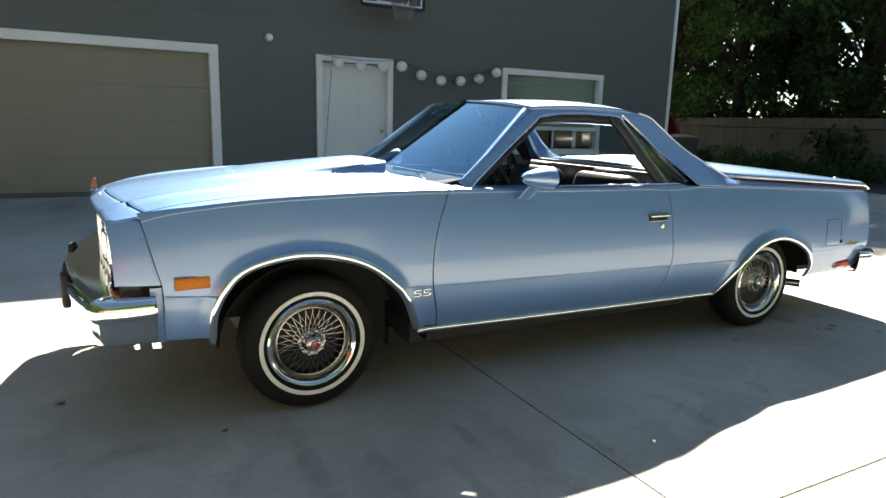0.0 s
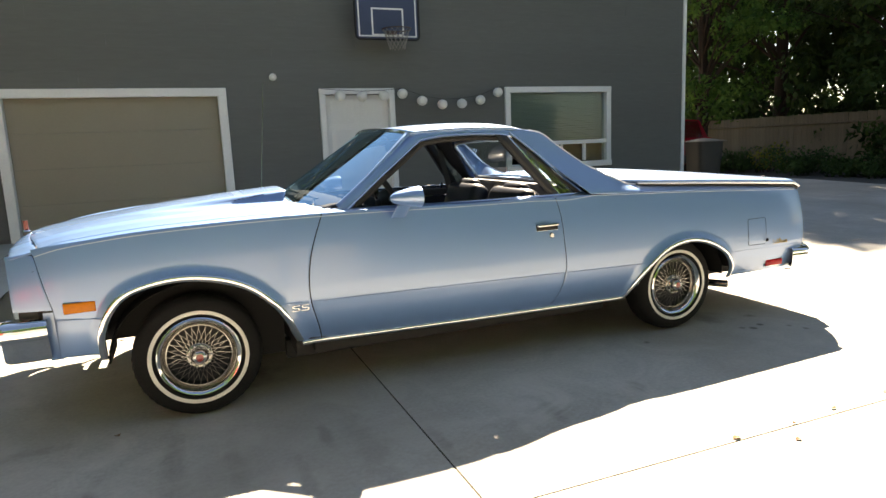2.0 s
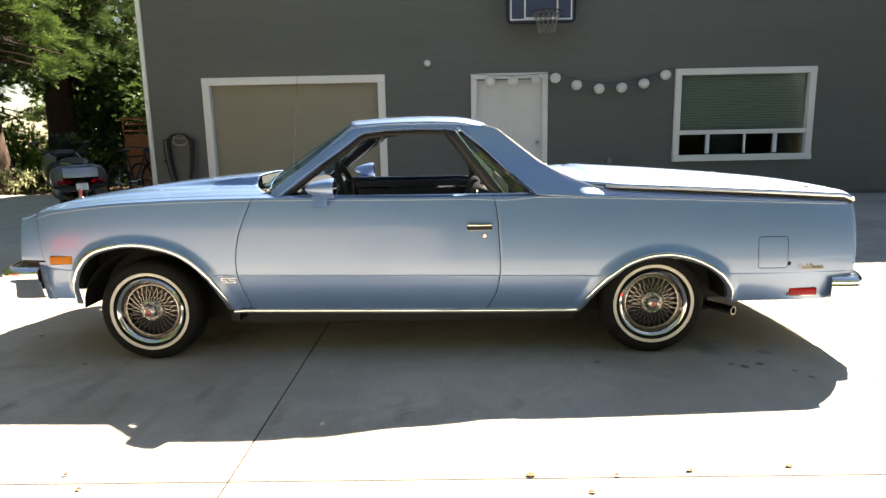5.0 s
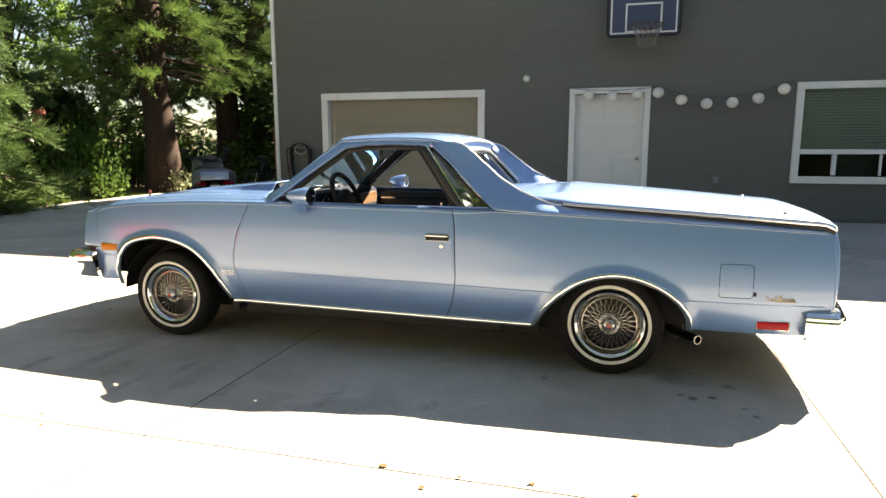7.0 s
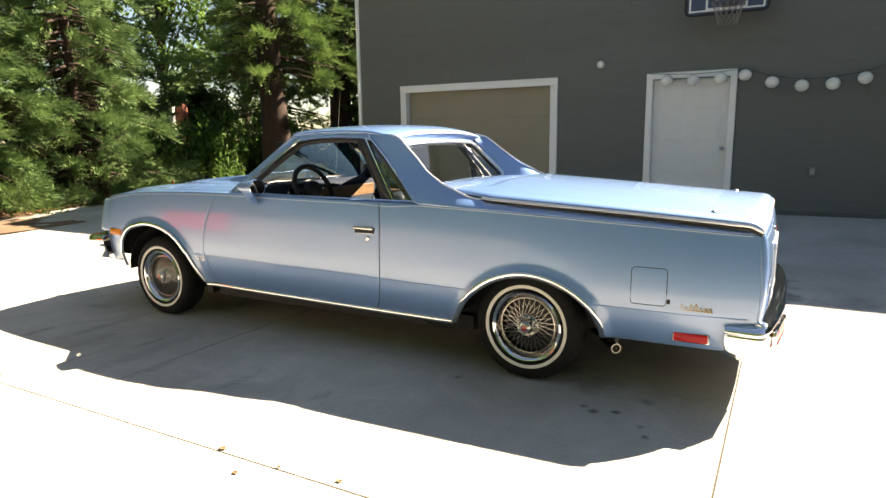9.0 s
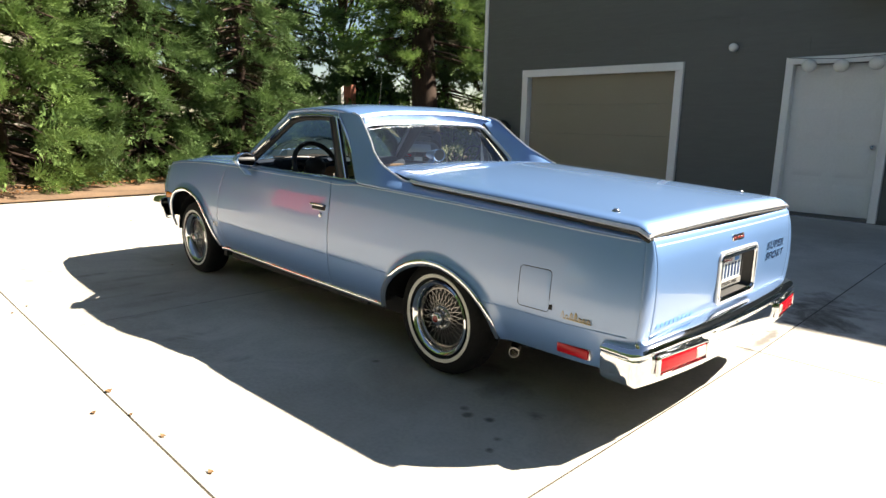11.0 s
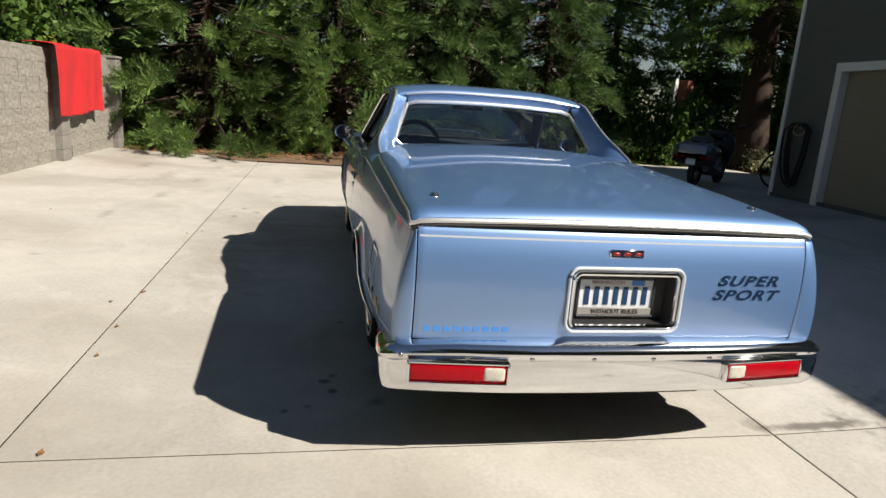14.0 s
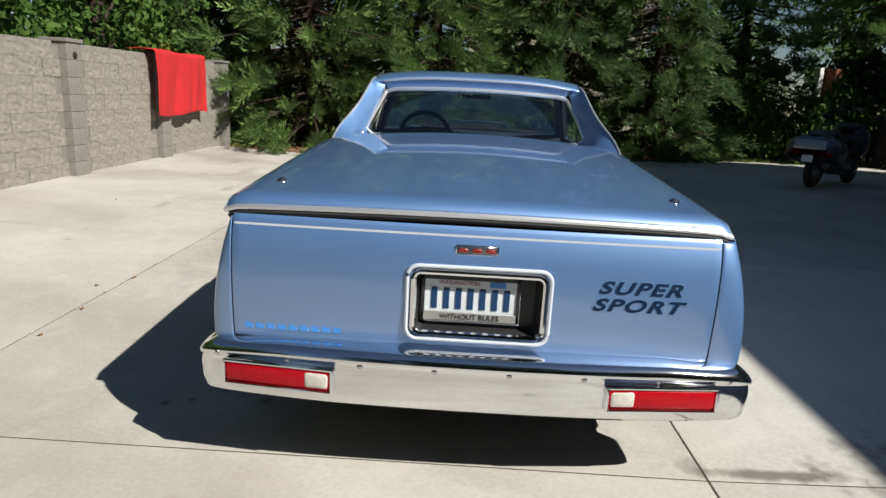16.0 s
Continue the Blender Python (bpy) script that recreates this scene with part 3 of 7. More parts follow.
def side(x, z):
    """Half width of the body at a height."""
    w, zc, zt = half_width(x), crease(x), shoulder(x)
    if z >= zc:
        t = (z - zc) / (zt - zc)
        y = w - 0.062 * t ** 2.2
    else:
        t = (zc - z) / max(zc - 0.28, 0.05)
        y = w - 0.005 * min(1, (zc - z) / 0.006) - 0.080 * t ** 1.8
    d = float(np.sqrt(((ARCH_PTS - (x, z)) ** 2).sum(1).min()))
    return y + 0.024 * max(0.0, 1 - d / 0.050) ** 1.3


DOOR_F = curve((0.28, 0.35, 0.54, 0.76, 0.97), (0.612, 0.600, 0.555, 0.575, 0.655))
DOOR_R = curve((0.28, 0.36, 0.49, 0.71, 0.90, 0.97), (1.99, 2.035, 2.068, 2.068, 2.052, 2.035))


def flank(sgn, xl, xr, nu, nv=26, reach=0.2):
    bm = fresh()
    xa, xb = xl(0.55), xr(0.55)

    def f(u, v):
        x0 = xa + (xb - xa) * u
        z0 = low(x0)
        z = z0 + (shoulder(x0) - z0) * v
        wl, wr = max(0.0, 1 - (x0 - xa) / 0.2), max(0.0, 1 - (xb - x0) / reach)
        x = x0 + wl * (xl(z) - xa) + wr * (xr(z) - xb)
        return (x, sgn * side(x, z), z)
    return grid(bm, f, nu, nv)


def gate_x(y, z):
    return 4.122 + 0.022 * math.sin(math.pi * max(0, min(1, (z - 0.42) / 0.50))) - 0.012 * (y / 0.75) ** 2 - 0.015 * (max(0.0, z - 0.775) / 0.115) ** 2


GAP = 0.003
GATE_EDGE = {-1: 0.776, 1: 0.737}


def seam(z):
    return -0.615 - 0.090 * max(0.0, z - 0.62) / 0.26


def hood_front(y):
    return -0.745 + 0.075 * (abs(y) / 0.72) ** 2


for s in (-1, 1):
    fender = part("front_fender", flank(s, seam, lambda z: DOOR_F(z) - GAP, 130, reach=0.05), PAINT, car, thick=0.004)
    door = part("door", flank(s, lambda z: DOOR_F(z) + GAP, lambda z: DOOR_R(z) - GAP, 50), PAINT, car, thick=0.004)
    quarter = part("quarter_panel", flank(s, lambda z: DOOR_R(z) + GAP, lambda z: 4.075 + 0.03 * math.sin(max(0, min(1, (z - 0.3) / 0.6)) * math.pi), 150), PAINT, car, thick=0.004)
    # nose end cap ahead of the slanted fender seam
    part("nose_side", grid(fresh(), lambda u, v: (lambda z: (lambda x: (x, s * (side(x, z) - 0.016 * max(0, (-0.70 - x) / 0.12) ** 2), z))(
        (-0.815 + 0.01 * (1 - v)) * (1 - u) + (seam(z) - 0.005) * u))(0.622 + (shoulder(-0.74) - 0.622) * v), 10, 14), PAINT, car, thick=0.004)
    # rounded rear corner
    part("rear_corner", grid(fresh(), lambda u, v: (lambda z, a: (lambda xe: (xe + (gate_x(GATE_EDGE[s], z) - xe) * math.sin(a), s * (side(xe, z) - (side(xe, z) - GATE_EDGE[s]) * (1 - math.cos(a))), z))(
        4.076 + 0.03 * math.sin(max(0, min(1, (z - 0.3) / 0.6)) * math.pi)))(0.47 + (shoulder(4.08) - 0.47) * v, u * math.pi / 2), 10, 16), PAINT, car, thick=0.004)
    # pressed crease along the lower flank, broken at the gaps and arches
    for owner, xa, xb in ((fender, -0.60, DOOR_F(0.53) - 0.012), (door, DOOR_F(0.53) + 0.012, DOOR_R(0.51) - 0.012), (quarter, DOOR_R(0.51) + 0.012, 4.06)):
        run = []
        for x in list(np.linspace(xa, xb, 90)) + [None]:
            if x is not None and low(x) < crease(x) - 0.015:
                run.append((x, s * (side(x, crease(x) + 0.0005) - 0.0006), crease(x)))
            elif len(run) > 3:
                part("body_crease", tube(fresh(), run, 0.0034, 6), PAINT, owner)
                run = []
            else:
                run = []
    # wheel-arch lips
    for arch, nm in ((FA, "arch_trim"), (RA, "arch_trim")):
        mid_x = (arch[0][0] + arch[-1][0]) / 2

        def lip(u, v):
            x, z = arch[round(u * (len(arch) - 1))]
            d = Vector((mid_x - x, 0, 0.30 - z)).normalized() * (0.034 * v - 0.010)
            return (x + d.x, s * (side(x, z) + 0.004 + 0.008 * math.sin(math.pi * v) - 0.006 * v), z + d.z)
        part(nm, grid(fresh(), lip, len(arch) - 1, 4), CHROME, car, "chrome wheel-arch lip", thick=0.004)
    # rocker strip
    bm = fresh()
    grid(bm, lambda u, v: (lambda x: (x, s * (side(x, low(x) + 0.004) + 0.003 + 0.005 * math.sin(math.pi * v)), low(x) + 0.008 - 0.024 * v))(0.505 + 2.03 * u), 30, 4)
    part("rocker_trim", bm, CHROME, car, "chrome rocker strip", thick=0.004)
    # pinstripe on the shoulder
    bm = fresh()
    grid(bm, lambda u, v: (lambda x: (lambda z: (x, s * (side(x, z) + 0.0032), z))(shoulder(x) + float(np.interp(x, (1.9, 2.08, 2.16, 2.30, 2.45), (-0.016, -0.023, -0.020, -0.006, -0.008))) + 0.004 * v))(-0.70 + 4.76 * u), 160, 1)
    part("pinstripe", bm, STRIPE, car, "thin white pinstripe")
    # lamps on the flanks
    bm = fresh()
    box(bm, (-0.485, s * (side(-0.485, 0.625) + 0.003), 0.625), (0.135, 0.022, 0.048), 0.006, 2)
    mk = part("marker_lamp", bm, AMBER_LENS, car, "amber side marker lamp")
    part("bezel", box(fresh(), (-0.485, s * (side(-0.485, 0.625) - 0.004), 0.625), (0.143, 0.020, 0.056), 0.006), DULL_CHROME, mk)
    bm = fresh()
    box(bm, (3.822, s * (side(3.8, 0.375) + 0.003), 0.372), (0.156, 0.022, 0.042), 0.005, 2)
    mk = part("marker_lamp", bm, RED_LENS, car, "red side marker lamp")
    part("bezel", box(fresh(), (3.822, s * (side(3.8, 0.375) - 0.004), 0.372), (0.169, 0.020, 0.054), 0.005), DULL_CHROME, mk)
    # door handle and lock
    y = side(1.96, 0.79)
    bm = fresh()
    box(bm, (1.957, s * (y + 0.014), 0.799), (0.142, 0.020, 0.017), 0.006, 2)
    box(bm, (1.957, s * (y + 0.003), 0.767), (0.146, 0.006, 0.006), 0.002)
    hd = part("door_handle", bm, DULL_CHROME, door, "chrome pull-up door handle")
    part("handle_recess", box(fresh(), (1.957, s * (y + 0.002), 0.785), (0.146, 0.008, 0.040), 0.003), DARK, hd)
    bm = fresh()
    lathe(bm, [(0.0, 0.007), (0.012, 0.007), (0.017, 0.002), (0.018, -0.004)], 16, Matrix.Translation((1.985, s * (side(1.985, 0.735) + 0.001), 0.735)) @ Matrix.Diagonal((1, s, 1, 1)))
    part("door_lock", bm, DULL_CHROME, door)
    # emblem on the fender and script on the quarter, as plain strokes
    bm = fresh()
    for k in range(2):
        for dx, dz, sx in ((0.0, 0.013, 0.040), (0.0, 0.0, 0.036), (-0.004, -0.013, 0.040)):
            box(bm, (0.478 + 0.048 * k + dx, s * (side(0.46, 0.50) + 0.004), 0.497 + dz), (sx, 0.004, 0.005), 0.001)
        box(bm, (0.462 + 0.048 * k, s * (side(0.46, 0.50) + 0.004), 0.504), (0.006, 0.004, 0.013))
        box(bm, (0.492 + 0.048 * k, s * (side(0.46, 0.50) + 0.004), 0.491), (0.006, 0.004, 0.013))
    part("fender_badge", bm, DULL_CHROME, fender, "small chrome fender badge")
    bm = fresh()
    rng = random.Random(4)
    yb = side(3.85, 0.52) + 0.004
    for k in range(9):
        x, h = 3.729 + 0.0212 * k, (0.036, 0.017, 0.030, 0.017, 0.030, 0.034, 0.017, 0.017, 0.018)[k]
        tube(bm, [(x, s * yb, 0.512), (x + 0.22 * h, s * yb, 0.512 + h)], 0.0030, 5)
        tube(bm, [(x + 0.22 * h, s * yb, 0.512 + h), (x + 0.013, s * yb, 0.512 + 0.72 * h), (x + 0.011, s * yb, 0.516), (x + 0.019, s * yb, 0.512)], 0.0026, 5)
        box(bm, (x + 0.007, s * yb, 0.512), (0.014, 0.004, 0.004))
    part("script_badge", bm, GOLD, quarter, "gold script badge")
    if s < 0:
        # fuel door
        bm = fresh()
        grid(bm, lambda u, v: (lambda x, z: (x, s * (side(x, z) + 0.0018), z))(3.545 + 0.158 * u, 0.525 + 0.170 * v), 6, 6)
        fd = part("fuel_door", bm, PAINT, quarter, thick=0.003)
        bm = fresh()
        loop = [(cx_ + 0.018 * math.cos(a), cz_ + 0.018 * math.sin(a)) for cx_, cz_, a0 in ((3.690, 0.682, 0), (3.558, 0.682, 1), (3.558, 0.538, 2), (3.690, 0.538, 3)) for a in np.linspace(a0, a0 + 1, 4) * math.pi / 2]
        for (xa, za), (xb, zb) in zip(loop, loop[1:] + loop[:1]):
            tube(bm, [(xa + (xb - xa) * t, s * (side(xa + (xb - xa) * t, za + (zb - za) * t) + 0.0018), za + (zb - za) * t) for t in np.linspace(0, 1, 4)], 0.0020, 4)
        part("fuel_door_gap", bm, DARK, fd)
        part("fuel_latch", box(fresh(), (3.718, s * (side(3.73, 0.545) + 0.004), 0.545), (0.014, 0.01, 0.022), 0.003), DARK, fd)


# hood, nose and cowl
def hood_z(x, y):
    zc = shoulder(x)
    crown = 0.048 * (1 - (abs(y) / 0.80) ** 2)
    r = max(0.0, min(1.0, (x + 0.42) / 1.0))
    w = 0.20 + 0.09 * r
    e = max(0.0, min(1.0, (w + 0.05 - abs(y)) / 0.05))
    scoop = 0.058 * (r ** 1.1) * (e * e * (3 - 2 * e))
    spear = 0.010 * max(0.0, 1 - abs(abs(y) - 0.52) / 0.05) * (1 if x < 0.3 else 0.5)
    return zc + crown + scoop + spear


def hood_end(y):
    return 0.50 + 0.22 * (abs(y) / 0.715) ** 2 if abs(y) > 0.30 else 0.553


part("hood", grid(fresh(), lambda u, v: (lambda y: (lambda x: (x, y, hood_z(x, y)))(hood_front(y) * (1 - u) + hood_end(y) * u))(-0.715 + 1.43 * v), 60, 96), PAINT, car, "blue hood with a raised cowl scoop", thick=0.006)
part("scoop_mouth", box(fresh(), (0.548, 0, 1.030), (0.012, 0.50, 0.050)), DARK, car)
for s in (-1, 1):
    part("fender_top", grid(fresh(), lambda u, v: (lambda x: (lambda yi, yo: (lambda y: (x, s * y, shoulder(x) + (hood_z(x, 0.72) - shoulder(x)) * v))(yo + (yi - yo) * v))(min(0.719, side(x, shoulder(x)) - 0.006), side(x, shoulder(x))))(-0.80 + 1.58 * u), 60, 5), PAINT, car, thick=0.004)
    # unreadable lettering on the scoop's flank
    bm = fresh()
    for k in range(8):
        x = 0.27 + 0.022 * k
        box(bm, (x, s * 0.288, hood_z(x, 0.288) + 0.004), (0.015, 0.010, 0.004), 0.001)
    part("scoop_lettering", bm, BLUE_DECAL, car, "dark lettering bars on the hood scoop")


def header_point(u, v):
    """Slanted top from the hood seam to a crisp leading edge, then the drop to the grille."""
    y = -0.750 + 1.50 * v
    x0 = hood_front(min(abs(y), 0.72))
    depth = 0.806 + x0 - 0.010 * (abs(y) / 0.8) ** 3
    z = hood_z(x0, y) - 0.003
    if u <= 0.5:
        k = u / 0.5
        x, z = x0 - 0.005 - depth * k, z - 0.030 * k ** 1.4
    else:
        k = (u - 0.5) / 0.5
        x, z = x0 - 0.005 - depth + 0.022 * k ** 1.5, z - 0.030 - 0.052 * k
    w = side(x, min(z, shoulder(x))) - 0.016 * max(0, (-0.70 - x) / 0.12) ** 2 - 0.005
    return (x, y * min(1.0, w / 0.75), z)


part("header_panel", grid(fresh(), header_point, 12, 50), PAINT, car, thick=0.004)
bm = fresh()
box(bm, (0.62, 0, 0.955), (0.42, 1.38, 0.02))
part("cowl", bm, BLACK_PLASTIC, car, smooth=False)
for y0 in (-0.55, 0.08):
    bm = fresh()
    tube(bm, [(0.66, y0, 0.985), (0.72, y0 + 0.25, 1.012), (0.70, y0 + 0.50, 1.005)], 0.006, 6)
    box(bm, (0.705, y0 + 0.30, 1.016), (0.012, 0.42, 0.010))
    part("wiper", bm, BLACK_PLASTIC, car)
# hood ornament
bm = fresh()
box(bm, (-0.79, 0, 0.945), (0.022, 0.008, 0.055), 0.003)
orn = part("hood_ornament", bm, RED_BADGE, car, "small red and chrome upright hood ornament")
part("ornament_base", lathe(fresh(), [(0.0, 0.012), (0.018, 0.008), (0.024, 0.0)], 12, Matrix.Translation((-0.79, 0, 0.913)) @ pose(0, 0, 0, 90, 0, 0)), CHROME, orn)

# grille and lamps of the nose
grille = part("grille_frame", box(fresh(), (-0.765, 0, 0.705), (0.03, 0.98, 0.24), 0.006), DARK, car, smooth=False)
for z in np.linspace(0.60, 0.81, 5):
    part("grille_bar", box(fresh(), (-0.785, 0, z), (0.014, 0.98, 0.014), 0.003), CHROME, grille)
for y in np.linspace(-0.44, 0.44, 9):
    part("grille_bar", box(fresh(), (-0.783, y, 0.705), (0.010, 0.008, 0.22)), CHROME, grille)
for s in (-1, 1):
    for k in range(2):
        y = s * (0.520 + 0.145 * k)
        hl = part("headlamp", box(fresh(), (-0.775 + 0.02 * k, y, 0.735), (0.03, 0.136, 0.105), 0.01, 2), CLEAR_LENS, car, "rectangular sealed headlamp")
        for dz in (-0.058, 0.058):
            part("bezel", box(fresh(), (-0.787 + 0.02 * k, y, 0.735 + dz), (0.03, 0.150, 0.012), 0.003), CHROME, hl)
        for dy in (-0.076, 0.076):
            part("bezel", box(fresh(), (-0.787 + 0.02 * k, y + dy, 0.735), (0.03, 0.010, 0.124), 0.003), CHROME, hl)
    part("turn_lamp", box(fresh(), (-0.770, s * 0.600, 0.648), (0.03, 0.27, 0.042), 0.008, 2), AMBER_LENS, car, "amber turn signal lamp")


def bumper(path, section, n=60, dip=None):
    """A pressed bumper: a section of (outward, height) carried round a plan line."""
    ln = line(path)
    pts = [Vector((*ln(t), 0)) for t in np.linspace(0, 1, n)]
    bm = fresh()
    rows = []
    for i, p in enumerate(pts):
        d = (pts[min(i + 1, n - 1)] - pts[max(i - 1, 0)]).normalized()
        out = Vector((d.y, -d.x, 0))
        k = dip(p.x) if dip else 0.0
        rows.append([bm.verts.new((p.x + out.x * o, p.y + out.y * o, z - k * max(0.0, min(1.0, (z - 0.40) / 0.06)))) for o, z in section])
    for a, b in zip(rows, rows[1:]):
        for k in range(len(section) - 1):
            bm.faces.new((a[k], b[k], b[k + 1], a[k + 1]))
    return bm


def rounded(path):
    """Corner-cut plan line."""
    pts = [np.array(p, float) for p in path]
    for _ in range(2):
        new_pts = [pts[0]]
        for a, b in zip(pts, pts[1:]):
            new_pts += [a * 0.75 + b * 0.25, a * 0.25 + b * 0.75]
        pts = new_pts + [pts[-1]]
    return [tuple(p) for p in pts]


REAR_PLAN = rounded([(3.972, -0.880), (4.08, -0.889), (4.142, -0.882), (4.165, -0.80), (4.192, -0.60), (4.210, -0.40), (4.219, 0), (4.210, 0.40), (4.192, 0.60), (4.165, 0.80), (4.142, 0.882), (4.08, 0.889), (3.972, 0.880)])
REAR_SECTION = [(-0.10, 0.497), (-0.03, 0.494), (-0.008, 0.482), (0.004, 0.466), (0.003, 0.454), (-0.005, 0.447), (-0.004, 0.436), (0.0, 0.40), (-0.004, 0.35), (-0.010, 0.318), (-0.026, 0.301), (-0.08, 0.298)]
rb = part("rear_bumper", bumper(REAR_PLAN, REAR_SECTION, 90, lambda x: 0.030 * max(0.0, min(1.0, (4.19 - x) / 0.07))), CHROME, car, "polished chrome rear bumper", thick=0.004)
for k in range(8):
    y = -0.815 + 1.614 * k / 7
    x = float(np.interp(abs(y), (0, 0.4, 0.6, 0.8), (4.214, 4.206, 4.188, 4.161)))
    bm = fresh()
    ball(bm, (x, y, 0.445), (0.009, 0.010, 0.010), 10, 6)
    part("bolt", bm, DULL_CHROME, rb)
for s in (-1, 1):
    yl = s * 0.598 - 0.015
    at_lamp = Matrix.Translation((float(np.interp(abs(yl), (0.4, 0.6, 0.8), (4.210, 4.192, 4.165))) - 0.002, yl, 0.390)) @ pose(0, 0, 0, 0, 0, s * 6)
    tl = part("tail_lamp", box(fresh(), (0, 0, 0), (0.028, 0.344, 0.066), 0.012, 3, at_lamp), RED_LENS, car, "red tail lamp set in the bumper")
    part("reverse_lamp", box(fresh(), (0.003, -s * 0.126, 0), (0.028, 0.082, 0.056), 0.012, 3, at_lamp), CLEAR_LENS, tl, "clear reverse lamp")
    bm = fresh()
    for dy, dz, sy, sz in ((0, 0.038, 0.358, 0.011), (0, -0.038, 0.358, 0.011), (0.175, 0, 0.011, 0.082), (-0.175, 0, 0.011, 0.082)):
        box(bm, (0.007, dy, dz), (0.020, sy, sz), 0.005, 2, at_lamp)
    part("lamp_bezel", bm, CHROME, tl)
FRONT_PLAN = rounded([(-0.651, 0.862), (-0.76, 0.872), (-0.875, 0.862), (-0.915, 0.78), (-0.945, 0.40), (-0.950, 0), (-0.945, -0.40), (-0.915, -0.78), (-0.875, -0.862), (-0.76, -0.872), (-0.651, -0.862)])
FRONT_SECTION = [(-0.16, 0.584), (-0.05, 0.588), (-0.020, 0.583), (-0.004, 0.570), (0.002, 0.550), (0.002, 0.526), (-0.004, 0.513), (-0.012, 0.506), (-0.016, 0.496), (-0.030, 0.450), (-0.045, 0.406), (-0.055, 0.398), (-0.09, 0.396)]
fb = part("front_bumper", bumper(FRONT_PLAN, FRONT_SECTION, 90), CHROME, car, "polished chrome front bumper", thick=0.004)
for s in (-1, 1):
    part("bumper_guard", box(fresh(), (-0.945, s * 0.36, 0.528), (0.032, 0.085, 0.150), 0.012, 3), BLACK_RUBBER, fb, "black rubber bumper guard")
part("bumper_filler", box(fresh(), (-0.735, 0, 0.600), (0.11, 1.52, 0.040), 0.008, 2), BLACK_PLASTIC, car)
for s in (-1, 1):
    part("filler_panel", grid(fresh(), lambda u, v: (-0.680 + 0.078 * u, s * (side(-0.63, 0.375 + 0.235 * v) - 0.010), 0.375 + 0.235 * v), 2, 6), PAINT, car, thick=0.004)
part("rear_valance", box(fresh(), (4.06, 0, 0.40), (0.05, 1.60, 0.16)), DARK, car, smooth=False)


# ---- tailgate ----
LP = (-0.205, 0.205, 0.545, 0.742)


def gate_bm():
    bm = fresh()
    ys, zz = np.linspace(-0.771, 0.732, 61), np.linspace(0.492, 0.884, 31)
    ys = np.sort(np.r_[ys[(ys < LP[0] - 0.005) | (ys > LP[1] + 0.005)], LP[0], LP[1], np.linspace(LP[0], LP[1], 12)[1:-1]])
    zz = np.sort(np.r_[zz[(zz < LP[2] - 0.005) | (zz > LP[3] + 0.005)], LP[2], LP[3], np.linspace(LP[2], LP[3], 8)[1:-1]])
    vs = [[bm.verts.new((gate_x(y, z), y, z)) for z in zz] for y in ys]
    for i in range(len(ys) - 1):
        for j in range(len(zz) - 1):
            ym, zm = (ys[i] + ys[i + 1]) / 2, (zz[j] + zz[j + 1]) / 2
            if not (LP[0] < ym < LP[1] and LP[2] < zm < LP[3]):
                bm.faces.new((vs[i][j], vs[i + 1][j], vs[i + 1][j + 1], vs[i][j + 1]))
    return bm


gate = part("tailgate", gate_bm(), PAINT, car, "blue tailgate with a recessed plate", thick=0.005)
bm = fresh()
grid(bm, lambda u, v: (gate_x(-0.767 + 1.496 * u, 0.857) + 0.004, -0.767 + 1.496 * u, 0.853 + 0.007 * v), 40, 2)
part("gate_stripe", bm, STRIPE, gate)


def rounded_rect(y0, y1, z0, z1, r, n=6):
    out = []
    for cy, cz, a0 in ((y1 - r, z1 - r, 0), (y0 + r, z1 - r, 90), (y0 + r, z0 + r, 180), (y1 - r, z0 + r, 270)):
        out += [(cy + r * math.cos(radians(a0 + 90 * k / n)), cz + r * math.sin(radians(a0 + 90 * k / n))) for k in range(n + 1)]
    return out


bm = fresh()
tube(bm, [(gate_x(0, 0.64) + 0.004, y, z) for y, z in rounded_rect(-0.222, 0.222, 0.525, 0.762, 0.035)], 0.0065, 8, True)
part("plate_surround", bm, STRIPE, gate, "white rounded plate surround")
bm = fresh()
tube(bm, [(gate_x(0, 0.64) + 0.003, y, z) for y, z in rounded_rect(-0.203, 0.203, 0.543, 0.744, 0.025)], 0.010, 8, True)
part("plate_trim", bm, CHROME, gate, "chrome rounded plate trim")
bm = fresh()
outer = [bm.verts.new((gate_x(0, 0.64) + 0.002, y, z)) for y, z in rounded_rect(-0.203, 0.203, 0.543, 0.744, 0.025)]
inner = [bm.verts.new((gate_x(0, 0.64) - 0.045, y, z)) for y, z in rounded_rect(-0.180, 0.180, 0.560, 0.730, 0.015)]
for i in range(len(outer)):
    j = (i + 1) % len(outer)
    bm.faces.new((outer[i], outer[j], inner[j], inner[i]))
bm.faces.new(inner)
part("plate_recess", bm, BLACK_PLASTIC, gate)
bm = fresh()
box(bm, (4.112, -0.018, 0.648), (0.004, 0.302, 0.152), 0.001)
plate = part("number_plate", bm, PLATE, gate, "white and blue number plate in a dark frame")
for k in range(7):
    part("plate_bar", box(fresh(), (4.1155, -0.138 + 0.038 * k, 0.652), (0.002, 0.019, 0.068)), BLUE_DECAL, plate, "dark bar on the plate", smooth=False)
bm = fresh()
box(bm, (4.117, -0.024, 0.721), (0.005, 0.312, 0.016), 0.002)
part("frame_band", box(fresh(), (4.117, -0.024, 0.593), (0.005, 0.312, 0.028), 0.002), mat("grey_frame_band", (0.26, 0.26, 0.255), 0.45, vary=0.1, scale=9), plate, "grey lower band of the plate frame")
